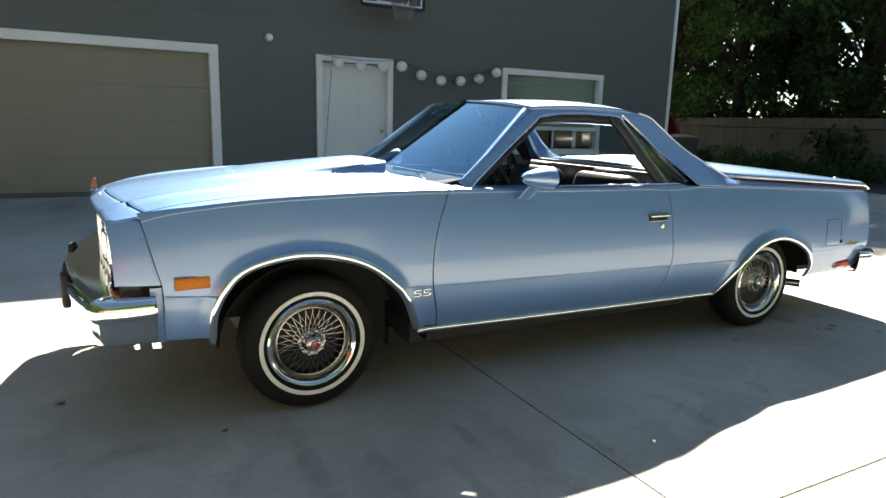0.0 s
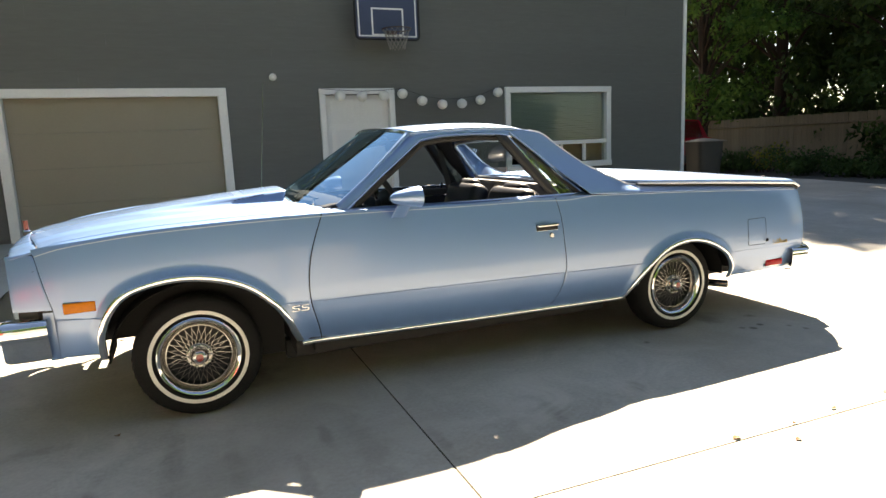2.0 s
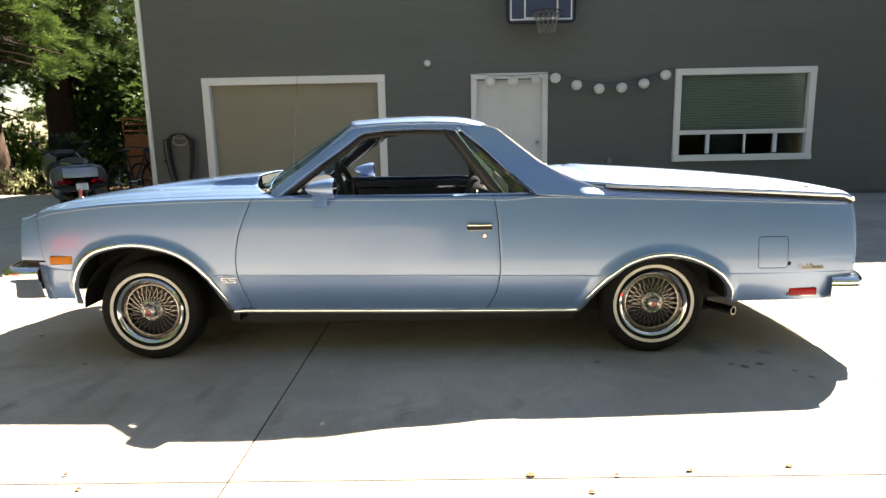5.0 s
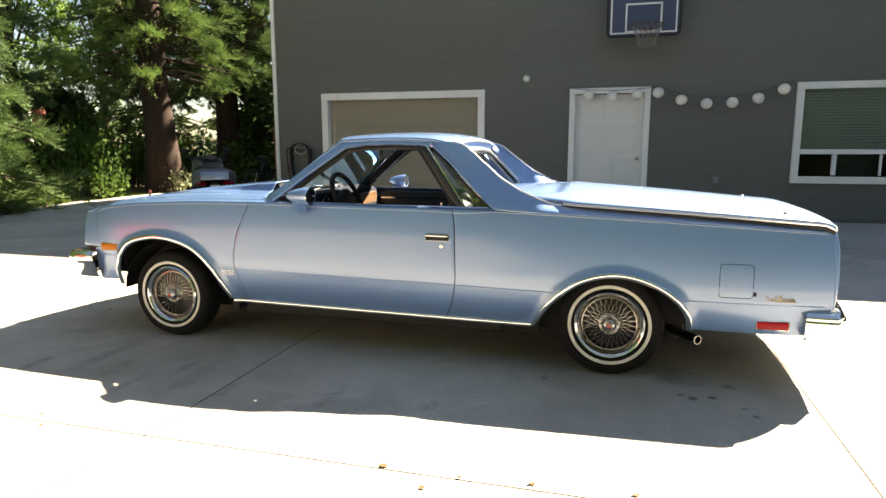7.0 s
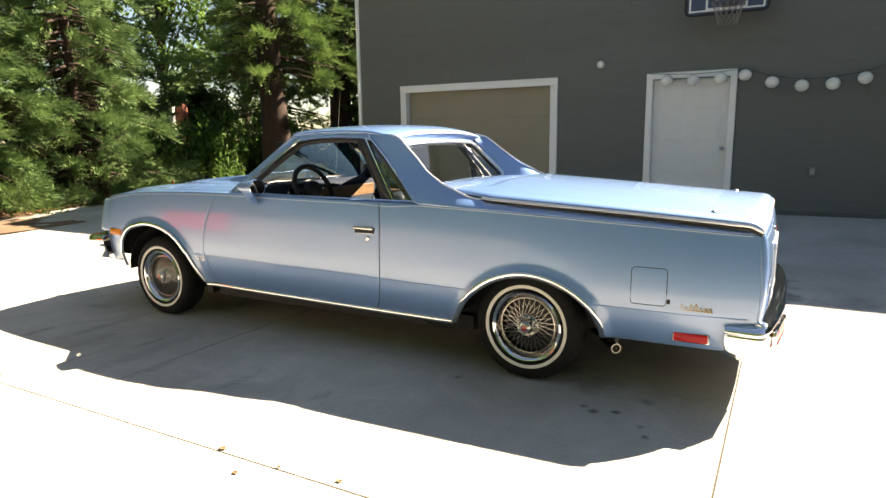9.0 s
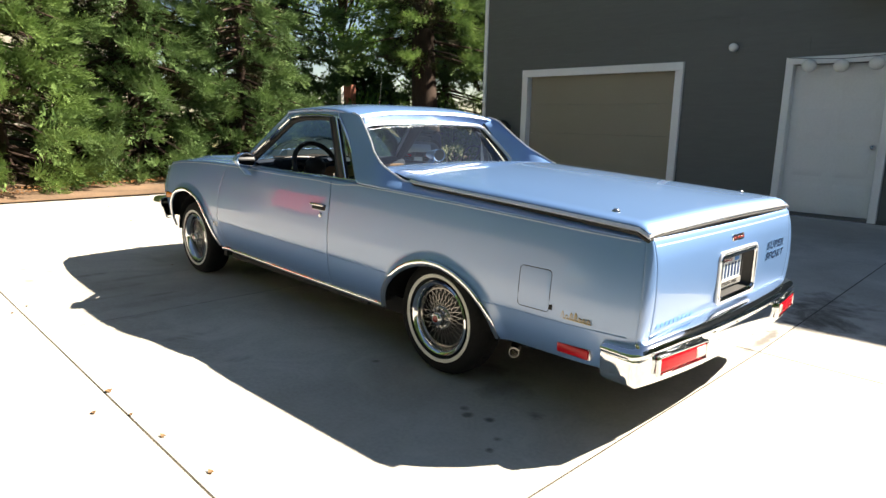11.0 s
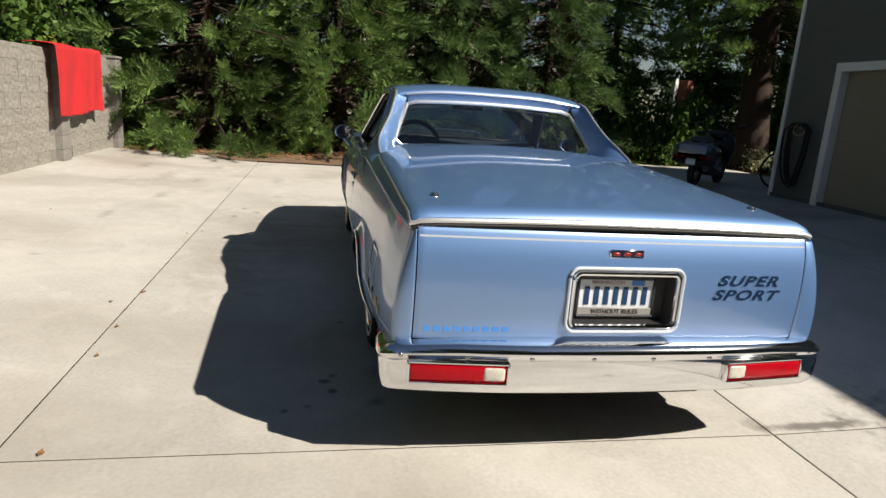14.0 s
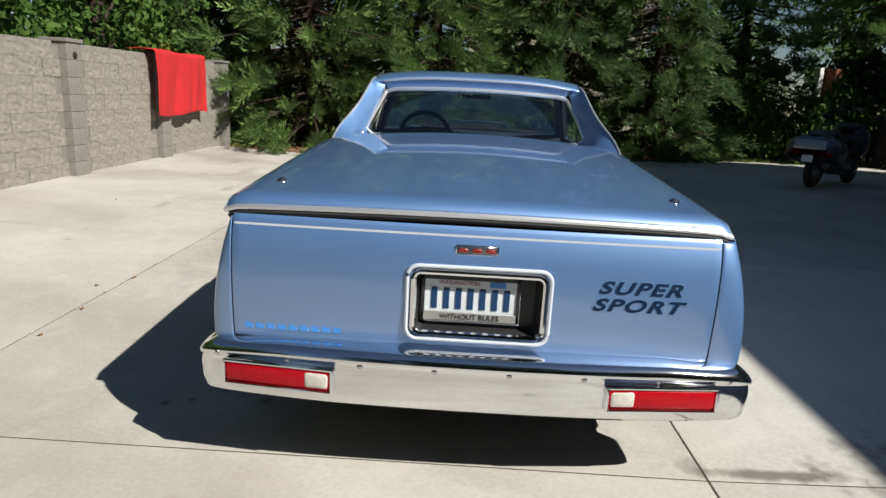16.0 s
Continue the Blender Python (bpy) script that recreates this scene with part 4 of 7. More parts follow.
for dy in (-0.150, 0.150):
    box(bm, (4.117, -0.024 + dy, 0.655), (0.005, 0.012, 0.156), 0.002)
fr = part("plate_frame", bm, BLACK_PLASTIC, plate)
FACE = Matrix(((0, 0, 1, 0), (1, 0, 0, 0), (0, 1, 0, 0), (0, 0, 0, 1)))
words("frame_lettering", "WITHOUT RULES", 0.024, Matrix.Translation((4.121, -0.024, 0.593)) @ FACE, BLACK_PLASTIC, plate, 0.0005)
words("plate_lettering", "WASHINGTON", 0.019, Matrix.Translation((4.116, -0.06, 0.702)) @ FACE, RED_BADGE, plate, 0.0005)
part("registration_sticker", box(fresh(), (4.116, 0.060, 0.702), (0.002, 0.050, 0.018)), LIGHT_DECAL, plate)
for text, y, z in (("SUPER", 0.492, 0.722), ("SPORT", 0.487, 0.667)):
    words("letter_edge", text, 0.054, Matrix.Translation((4.15, y, z)) @ FACE, EDGE_DECAL, gate, 0.0003, 0.32, 1.50, 0.0036, 1.18)
    words("lettering", text, 0.054, Matrix.Translation((4.15, y, z)) @ FACE, BLUE_DECAL, gate, 0.0003, 0.32, 1.50, 0.0021, 1.18)
for ob in gate.children:
    if ob.name.startswith("letter"):
        for v in ob.data.vertices:
            v.co.x = gate_x(v.co.y, v.co.z) + (0.0044 if "ing" in ob.name else 0.0034)
for k in range(9):
    part("decal_bar", box(fresh(), (gate_x(-0.724 + 0.0355 * k, 0.530) + 0.0018, -0.724 + 0.0355 * k, 0.530), (0.003, 0.027, 0.022), 0.001), LIGHT_DECAL, gate, "worn bright blue decal bar", smooth=False)
bm = fresh()
for k in range(3):
    box(bm, (gate_x(0, 0.81) + 0.005, -0.055 + 0.042 * k, 0.815), (0.007, 0.030, 0.014), 0.003)
em = part("gate_emblem", bm, RED_BADGE, gate, "small red and chrome emblem block")
part("emblem_edge", box(fresh(), (gate_x(0, 0.81) + 0.003, -0.013, 0.815), (0.006, 0.132, 0.034), 0.004), CHROME, em)

# ---- bed lid ----
BRIGHT_TRIM = mat("satin_bright_trim", (0.80, 0.81, 0.83), 0.30, 0.8, vary=0.06, scale=3, fine=60)
lid_edge = curve((2.215, 2.40, 2.62, 3.15, 3.6, 4.09), (1.040, 1.036, 1.021, 0.992, 0.966, 0.935))
rail_edge = curve((2.40, 2.62, 3.15, 3.6, 4.09), (1.035, 1.018, 0.985, 0.955, 0.918))


def lid_point(u, v):
    y = (v * 2 - 1)
    x = 2.215 + 1.890 * u
    k = max(0.0, (x - 2.40) / 1.705)
    w = 0.640 + 0.134 * min(1, k * 5) ** 0.7
    e = abs(y)
    crown = (0.012 + 0.046 * (1 - k * k)) * (0.45 + 0.55 * min(1.0, max(0.0, (x - 2.215) / 0.32)))
    drop = 0.012 * max(0, (e - 0.93) / 0.07) ** 2
    back = 0.022 * max(0, (k - 0.97) / 0.03) ** 2
    step = -0.020 * (1 - min(1, max(0, (x - 2.62 + 0.22 * max(0, e - 0.72) / 0.28) / 0.05)))
    z = lid_edge(x) + crown * (1 - e ** 2.2) + step - drop - back
    return (x - 0.012 * e ** 4 * k, y * w - 0.018 * min(1, 3 * k), z)


lid = part("bed_lid", grid(fresh(), lid_point, 78, 56), PAINT, car, "smooth blue hard lid over the bed", thick=0.012)
bm = fresh()
edge = [lid_point(u, 0) for u in np.linspace(0.25, 1, 30)] + [lid_point(1, v) for v in np.linspace(0.02, 0.98, 30)] + [lid_point(u, 1) for u in np.linspace(1, 0.25, 30)]
tube(bm, [(x + 0.004, y * 1.006, z - 0.008) for x, y, z in edge], 0.009, 6)
part("lid_edge_trim", bm, BRIGHT_TRIM, lid, "chrome strip round the lid")
bm = fresh()
tube(bm, [(x - 0.002, y * 0.990, z - 0.024) for x, y, z in edge], 0.011, 6)
part("lid_seal", bm, BLACK_RUBBER, lid)
for s in (-1, 1):
    bm = fresh()
    x, y = 3.88, s * 0.665 - 0.018
    lathe(bm, [(0.0, 0.004), (0.010, 0.004), (0.013, 0.001), (0.017, -0.002), (0.018, -0.006)], 14, Matrix.Translation((x, y, lid_edge(x) + 0.018)) @ pose(0, 0, 0, 90, 0, 0))
    part("lid_lock", bm, DULL_CHROME, lid)


for s in (-1, 1):
    part("corner_top", grid(fresh(), lambda u, v: (lambda a: (lambda xe, yo: ((xe + (gate_x(GATE_EDGE[s], 0.87) - xe) * math.sin(a)) * (1 - v) + (4.04 + 0.06 * u) * v, s * (yo - (yo - GATE_EDGE[s]) * (1 - math.cos(a))) * (1 - v) + (s * 0.70 - 0.02) * v, shoulder(4.08) + 0.004 * v))(4.076, side(4.076, shoulder(4.08))))(u * math.pi / 2), 8, 3), PAINT, car, thick=0.004)


# ---- roof, pillars, sails ----
def gh_y(z):
    """Half width of the cabin's side glass and pillars at a height."""
    return 0.775 - 0.37 * (z - 0.96)


def roof_z(x, y):
    return 1.414 - 0.026 * ((x - 1.62) / 0.46) ** 2 * (0.8 if x < 1.62 else 1.3) - 0.040 * (abs(y) / 0.63) ** 3.2 - 0.023 * max(0.0, (x - 1.82) / 0.19) ** 2


part("roof", grid(fresh(), lambda u, v: (lambda y: (lambda x: (x, y, roof_z(x, y)))((1.150 + 0.075 * (abs(y) / 0.63) ** 2) * (1 - u) + (2.010 + 0.01 * (y / 0.63) ** 2) * u))(-0.635 + 1.27 * v), 30, 40), PAINT, car, thick=0.02)
bm = fresh()
tube(bm, [(2.013, y, roof_z(2.010, y) - 0.002) for y in np.linspace(-0.57, 0.57, 24)], 0.008, 6)
part("roof_rear_trim", bm, BRIGHT_TRIM, car)
part("rear_header", grid(fresh(), lambda u, v: (lambda y: (2.006 - 0.014 * u, y * (1 - 0.03 * u), (roof_z(2.010, y) - 0.006) * (1 - u) + (1.308 - 0.020 * (y / 0.55) ** 2) * u))(-0.565 + 1.13 * v), 4, 24), PAINT, car, thick=0.004)
A_BASE, A_TOP = (0.775, 0.972), (1.275, 1.338)
for s in (-1, 1):
    # door sill ledge
    part("belt_ledge", grid(fresh(), lambda u, v: (lambda x: (x, s * (side(x, shoulder(x)) * (1 - v) + (gh_y(0.965) - 0.01) * v), shoulder(x) + 0.010 * v))(0.66 + 1.66 * u), 30, 3), PAINT, car, thick=0.004)
    # A-pillar and side rail over the window
    top_line = [A_BASE, (1.02, 1.155), A_TOP, (1.40, 1.356), (1.60, 1.362), (1.78, 1.355), (1.86, 1.340)]
    ln = line(top_line)
    part("window_rail", grid(fresh(), lambda u, v: (lambda p: (p[0] - 0.028 * (1 - v) * (1 if p[0] < 1.3 else 0.2), s * (gh_y(p[1]) + 0.008 - 0.035 * (1 - v)), p[1] + 0.022 * (1 - v) - (0.022 if v == 1 else 0)))(ln(u)), 40, 3), PAINT, car, thick=0.010)
    bm = fresh()
    tube(bm, [(x, s * (gh_y(z) + 0.010), z - 0.020) for x, z in [ln(u) for u in np.linspace(0, 1, 36)]], 0.008, 6)
    part("window_trim", bm, CHROME, car, "chrome strip along the window opening")
    bm = fresh()
    tube(bm, [(x + 0.012, s * (gh_y(z) - 0.012), z - 0.040) for x, z in [ln(u) for u in np.linspace(0.02, 0.99, 36)]], 0.017, 6)
    part("window_seal", bm, BLACK_RUBBER, car)
    # B-post, dark, and the fixed triangular quarter glass
    bm = fresh()
    grid(bm, lambda u, v: (1.795 + 0.285 * u + (v - 0.5) * 0.070, s * (gh_y(1.325 - 0.37 * u) - 0.006), 1.325 - 0.37 * u), 8, 2)
    part("door_post", bm, BLACK_PLASTIC, car, thick=0.03)
    for off in (-0.038, 0.034):
        bm = fresh()
        tube(bm, [(1.795 + 0.285 * u + off, s * (gh_y(1.325 - 0.37 * u) + 0.008), 1.325 - 0.37 * u) for u in np.linspace(0, 1, 8)], 0.006, 6)
        part("post_trim", bm, CHROME if off > 0 else BLACK_PLASTIC, car)
    bm = fresh()
    tri = [(1.83, 1.325), (2.09, 0.962), (2.27, 0.965)]
    f = bm.faces.new([bm.verts.new((x, s * (gh_y(z) - 0.004), z)) for x, z in tri])
    part("quarter_glass", bm, TINT, car, smooth=False).visible_shadow = False
    bm = fresh()
    tube(bm, [(x, s * (gh_y(z) + 0.008), z) for x, z in [line([(1.845, 1.345), (2.00, 1.215), (2.135, 1.083), (2.280, 0.960)])(u) for u in np.linspace(0, 1, 16)]], 0.008, 6)
    tube(bm, [(x, s * (gh_y(0.962) + 0.010), 0.962) for x in np.linspace(0.78, 2.280, 16)], 0.006, 6)
    part("quarter_trim", bm, CHROME, car)
    Q = line([(1.840, 1.340), (1.99, 1.210), (2.125, 1.080), (2.268, 0.964)])
    part("quarter_seal", grid(fresh(), lambda u, v: (lambda p: (p[0] - 0.006 - 0.052 * v * min(1.0, 0.3 + 1.4 * u), s * (gh_y(p[1]) - 0.002 - 0.012 * v), p[1]))(Q(u)), 14, 2), BLACK_RUBBER, car, thick=0.006)
    # sail panel and bed side in one skin, up to the lid's edge
    F = line([(1.85, 1.350), (2.00, 1.224), (2.138, 1.090), (2.292, 0.955)] + [(x, shoulder(x) + 0.002) for x in np.linspace(2.45, 4.075, 12)])
    R = line([(1.965, 1.356), (2.065, 1.333), (2.19, 1.230), (2.31, 1.134), (2.44, 1.062)] + [(x, rail_edge(x) - 0.028) for x in np.linspace(2.62, 4.075, 12)])

    def skin(u, v):
        (xa, za), (xb, zb) = F(u), R(u)
        x, z = xa + (xb - xa) * v, za + (zb - za) * v
        k = max(0.0, min(1.0, (1.24 - z) / 0.285)) ** 2.3
        y = gh_y(z) * (1 - k) + side(x, shoulder(x)) * k
        y2 = side(x, shoulder(x)) + (0.762 - side(x, shoulder(x))) * v ** 1.6
        t = max(0.0, min(1.0, (x - 2.22) / 0.50))
        y = y + (y2 - y) * t * t * (3 - 2 * t)
        return (x, s * (y + 0.003), z)
    part("sail_panel", grid(fresh(), skin, 90, 12), PAINT, car, thick=0.004)
    u_end = next(u for u in np.linspace(0, 1, 201) if R(u)[0] > 2.70)
    W = line([(1.995, s * 0.560, 1.320), (2.10, s * 0.605, 1.180), (2.222, s * 0.642, 1.004), (2.42, s * 0.652, 0.996), (2.72, s * 0.742, 0.975)])

    def inner(u, v):
        p = Vector(skin(u * u_end, 1.0)).lerp(Vector(W(u)), v)
        p.x += 0.012 * math.sin(v * math.pi)
        return tuple(p)
    part("sail_inner", grid(fresh(), inner, 40, 8), PAINT, car, thick=0.004)
    bm = fresh()
    tube(bm, [tuple(Vector(skin(u * u_end, 1.0)) + Vector((0.003, -s * 0.002, 0.003))) for u in np.linspace(0.02, 0.97, 24)], 0.006, 6)
    part("sail_edge_trim", bm, BRIGHT_TRIM, car)

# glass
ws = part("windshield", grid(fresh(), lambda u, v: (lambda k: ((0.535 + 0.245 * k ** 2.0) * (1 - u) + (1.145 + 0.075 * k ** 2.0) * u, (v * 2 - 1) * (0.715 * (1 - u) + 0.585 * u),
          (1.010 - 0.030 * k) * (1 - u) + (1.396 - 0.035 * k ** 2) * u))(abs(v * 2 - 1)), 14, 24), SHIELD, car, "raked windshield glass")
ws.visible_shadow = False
for s in (-1, 1):
    bm = fresh()
    tube(bm, [(0.780 * (1 - u) + 1.218 * u, s * (0.715 * (1 - u) + 0.588 * u), 0.980 * (1 - u) + 1.362 * u) for u in np.linspace(0, 1, 12)], 0.011, 6)
    part("windshield_trim", bm, CHROME, car)
    part("a_pillar", grid(fresh(), lambda u, v: (lambda a, b: tuple(Vector(a).lerp(Vector(b), v)))((0.775 * (1 - u) + 1.218 * u, s * (0.715 * (1 - u) + 0.588 * u), 0.978 * (1 - u) + 1.362 * u),
         (0.755 * (1 - u) + 1.23 * u, s * (gh_y(0.97) * (1 - u) + (gh_y(1.345) - 0.02) * u), 0.978 * (1 - u) + 1.362 * u)), 10, 3), PAINT, car, thick=0.02)
for s in (-1, 1):
    part("pillar_lining", grid(fresh(), lambda u, v: tuple(Vector((0.80 * (1 - u) + 1.24 * u, s * (0.698 * (1 - u) + 0.570 * u), 0.965 * (1 - u) + 1.345 * u)).lerp(
        Vector((0.84 * (1 - u) + 1.31 * u, s * ((gh_y(0.97) - 0.028) * (1 - u) + (gh_y(1.33) - 0.040) * u), 0.955 * (1 - u) + 1.318 * u)), v)), 10, 3), BLACK_PLASTIC, car, thick=0.012)
    part("sail_lining", grid(fresh(), lambda u, v: ((1.84 * (1 - u) + 2.17 * u) + (0.12 * (1 - u) + 0.04 * u) * v, s * (gh_y(1.34 - 0.37 * u) - 0.035 - 0.03 * v), 1.34 - 0.37 * u + 0.01 * v), 8, 4), BLACK_PLASTIC, car, thick=0.01)
bm = fresh()
tube(bm, [(1.148 + 0.075 * abs(k) ** 2.0, k * 0.585, 1.400 - 0.035 * k * k) for k in np.linspace(-1, 1, 20)], 0.010, 6)
part("windshield_trim", bm, CHROME, car)
rw = part("rear_window", grid(fresh(), lambda u, v: (lambda k: (1.985 * (1 - u) + 2.215 * u - 0.015 * k * k, (v * 2 - 1) * (0.550 * (1 - u) + 0.655 * u), (1.308 - 0.020 * k * k) * (1 - u) + 1.030 * u))(abs(v * 2 - 1)), 8, 20), TINT, car, "steep rear window glass")
rw.visible_shadow = False
bm = fresh()
frame_pts = [(2.000, -0.50 + k * 0.10, 1.306 - 0.020 * ((-0.50 + k * 0.10) / 0.55) ** 2) for k in range(11)] + [(2.003, 0.558, 1.272), (2.11, 0.607, 1.160), (2.205, 0.650, 1.058)] + [(2.214, 0.61 - 0.122 * k, 1.020) for k in range(11)] + [(2.205, -0.650, 1.058), (2.11, -0.607, 1.160), (2.003, -0.558, 1.272)]
tube(bm, frame_pts, 0.013, 8, True)
part("rear_window_trim", bm, BRIGHT_TRIM, car, "chrome rear window frame")

# dark inner structure: plain boxes added to stop light through gaps and underneath
for nm, c, sz in [("engine_bay", (0.02, 0, 0.62), (1.40, 1.16, 0.46)), ("engine_sump", (0.12, 0, 0.29), (0.66, 1.10, 0.22)), ("underbody", (1.95, 0, 0.225), (2.90, 1.10, 0.08)), ("floor_pan", (1.45, 0, 0.26), (1.75, 1.56, 0.07)), ("bed_box", (3.15, 0, 0.58), (1.74, 1.20, 0.60))] + [
        (n_, (x_, s_ * y_, z_), d_) for s_ in (-1, 1) for n_, x_, y_, z_, d_ in (("rear_brace", 3.74, 0.68, 0.58, (0.56, 0.20, 0.42)), ("nose_brace", -0.56, 0.66, 0.62, (0.30, 0.22, 0.36)), ("bed_brace", 2.28, 0.70, 0.58, (0.40, 0.18, 0.54)), ("hinge_post", 0.58, 0.765, 0.62, (0.10, 0.10, 0.62)), ("splash_panel", 0.50, 0.55, 0.44, (0.05, 0.50, 0.42)), ("frame_rail", 1.50, 0.56, 0.205, (2.10, 0.08, 0.10)), ("lock_post", 2.07, 0.79, 0.60, (0.10, 0.08, 0.58)))]:
    part(nm, box(fresh(), c, sz), DARK, car, smooth=False)
for s in (-1, 1):
    for cx, r in ((0.04, 0.385), (WB, 0.37)):
        bm = fresh()
        grid(bm, lambda u, v: (cx + (r + 0.05) * math.cos(math.pi * u), s * (0.50 + 0.30 * v), 0.33 + (r - 0.03) * math.sin(math.pi * u)), 18, 2)
        part("wheel_well", bm, TYRE, car, thick=0.01)
for x in (0.0, WB):
    part("axle", rod(fresh(), (x, -0.70, RT), (x, 0.70, RT), 0.04), DARK, car)

# exhaust tip
bm = fresh()
prof = [(0.0, -0.30), (0.026, -0.30), (0.026, 0.0), (0.022, 0.0), (0.021, -0.10), (0.0, -0.10)]
lathe(bm, prof, 14, Matrix.Translation((3.46, -0.79, 0.245)) @ pose(0, 0, 0, 0, 0, -147))
part("exhaust_tip", bm, SPOKE, car, "dull chrome exhaust tip behind the rear wheel")
bm = fresh()
tube(bm, [(3.18, -0.45, 0.28), (3.26, -0.52, 0.26), (3.33, -0.60, 0.245)], 0.022, 8)
part("exhaust_pipe", bm, DULL_CHROME, car)

# door mirrors
for s in (-1, 1):
    c = Vector((1.075, s * 0.925, 1.005))
    bm = fresh()
    grid(bm, lambda u, v: (lambda a, t: (c.x - 0.085 + 0.165 * t, c.y + 0.072 * math.sin(a) * (0.15 + 0.85 * math.sqrt(max(0.0, min(1.0, t * 1.15)))), c.z + 0.018 + 0.056 * math.cos(a) * (0.15 + 0.85 * math.sqrt(max(0.0, min(1.0, t * 1.15))))))(v * math.tau, u), 10, 20)
    mir = part("door_mirror", bm, PAINT, car, "blue bullet-shaped door mirror")
    part("mirror_glass", lathe(fresh(), [(0.0, 0.0), (0.062, 0.0), (0.068, -0.006)], 20, Matrix.Translation((c.x + 0.079, c.y, c.z + 0.018)) @ pose(0, 0, 0, 0, 0, -90) @ Matrix.Diagonal((1, 1, 0.80, 1))), MIRROR, mir)
    bm = fresh()
    grid(bm, lambda u, v: (lambda a: (c.x - 0.005 - 0.020 * u + 0.042 * math.cos(a), s * (0.925 - 0.06 * u) + 0.020 * math.sin(a), c.z - 0.02 - 0.068 * u))(v * math.tau), 6, 12)
    part("mirror_foot", bm, PAINT, mir)

# antenna
part("antenna", rod(fresh(), (0.52, 0.70, 0.98), (0.60, 0.72, 1.78), 0.003, 0.0015, 6), DULL_CHROME, car)

# ---- cabin ----
for s in (-1, 1):
    bm = fresh()
    box(bm, (1.34, s * 0.765, 0.63), (1.44, 0.06, 0.62), 0.015, 2)
    dp = part("door_card", bm, VINYL, car, "dark vinyl inner door panel")
    part("card_trim", box(fresh(), (1.34, s * 0.733, 0.885), (1.36, 0.008, 0.012)), CHROME, dp)
    part("armrest", box(fresh(), (1.45, s * 0.715, 0.74), (0.55, 0.06, 0.06), 0.02, 2), VINYL, dp)
    part("lock_button", rod(fresh(), (1.95, s * 0.75, 0.94), (1.95, s * 0.75, 0.985), 0.006, 0.008, 8), CHROME, dp)
bm = fresh()
grid(bm, lambda u, v: (0.68 + 0.26 * u, -0.70 + 1.40 * v, 0.970 + 0.025 * math.sin(math.pi * u) - 0.005 * u), 10, 20)
grid(bm, lambda u, v: (0.94 + 0.06 * u, -0.70 + 1.40 * v, 0.965 - 0.36 * u), 4, 20)
dash = part("dashboard", bm, DASH, car, "dark blue dashboard", thick=0.02)
part("dash_trim", box(fresh(), (0.958, 0.16, 0.885), (0.02, 1.02, 0.125), 0.006), WOODGRAIN, dash, "woodgrain dashboard strip")
bm = fresh()
box(bm, (0.95, -0.36, 0.975), (0.14, 0.42, 0.075), 0.02, 2)
part("instrument_hood", bm, DASH, dash)
for dy in (-0.44, -0.30):
    part("gauge", lathe(fresh(), [(0.0, -0.02), (0.045, -0.02), (0.052, 0.006), (0.058, 0.0)], 18, Matrix.Translation((1.022, dy, 0.93)) @ pose(0, 0, 0, 0, 0, -90)), CHROME, dash)
bm = fresh()
tube(bm, [Vector((1.15, -0.36, 0.965)) + pose(0, 0, 0, 0, -24, 0).to_3x3() @ Vector((0, 0.185 * math.cos(a), 0.185 * math.sin(a))) for a in np.linspace(0, math.tau, 29)[:-1]], 0.018, 8, True)
wheel_s = part("steering_wheel", bm, BLACK_PLASTIC, car, "dark steering wheel")
bm = fresh()
ball(bm, (1.135, -0.36, 0.96), (0.042, 0.095, 0.075))
for a in (0.2, math.pi - 0.2, 4.71):
    tube(bm, [(1.135, -0.36, 0.96), tuple(Vector((1.15, -0.36, 0.965)) + pose(0, 0, 0, 0, -24, 0).to_3x3() @ Vector((0, 0.18 * math.cos(a), 0.18 * math.sin(a))))], 0.012, 6)
part("wheel_hub", bm, BLACK_PLASTIC, wheel_s)
part("steering_column", rod(fresh(), (0.90, -0.36, 0.87), (1.13, -0.36, 0.96), 0.035), BLACK_PLASTIC, wheel_s)
bm = fresh()
box(bm, (1.31, 0.0, 1.285), (0.025, 0.24, 0.06), 0.012, 2)
rv = part("rear_view_mirror", bm, BLACK_PLASTIC, car)
part("mirror_face", box(fresh(), (1.325, 0.0, 1.285), (0.004, 0.215, 0.045)), MIRROR, rv)
part("mirror_stem", rod(fresh(), (1.27, 0, 1.36), (1.31, 0, 1.29), 0.008), DULL_CHROME, rv)
for y in (-0.37, 0.37):
    bm = fresh()
    box(bm, (1.62, y, 0.50), (0.52, 0.52, 0.17), 0.06, 3)
    box(bm, (0, 0, 0), (0.15, 0.52, 0.52), 0.06, 3, Matrix.Translation((1.95, y, 0.74)) @ pose(0, 0, 0, 0, 18, 0))
    seat = part("seat", bm, VINYL, car, "navy vinyl bucket seat")
    bm = fresh()
    box(bm, (0, 0, 0), (0.10, 0.27, 0.17), 0.045, 3, Matrix.Translation((2.025, y, 0.940)) @ pose(0, 0, 0, 0, 12, 0))
    part("headrest", bm, VINYL, seat)
    for dy in (-0.05, 0.05):
        part("headrest_post", rod(fresh(), (2.02, y + dy, 0.86), (2.025, y + dy, 0.92), 0.006), CHROME, seat)
bm = fresh()
grid(bm, lambda u, v: (1.88 + 0.09 * u + 0.045 * v, (0.66 - 0.02 * u), 1.30 - 0.42 * u), 8, 1)
part("seat_belt", bm, BLACK_PLASTIC, car, thick=0.003)
part("cab_back", box(fresh(), (2.165, 0, 0.725), (0.06, 1.40, 0.57)), VINYL, car, smooth=False)
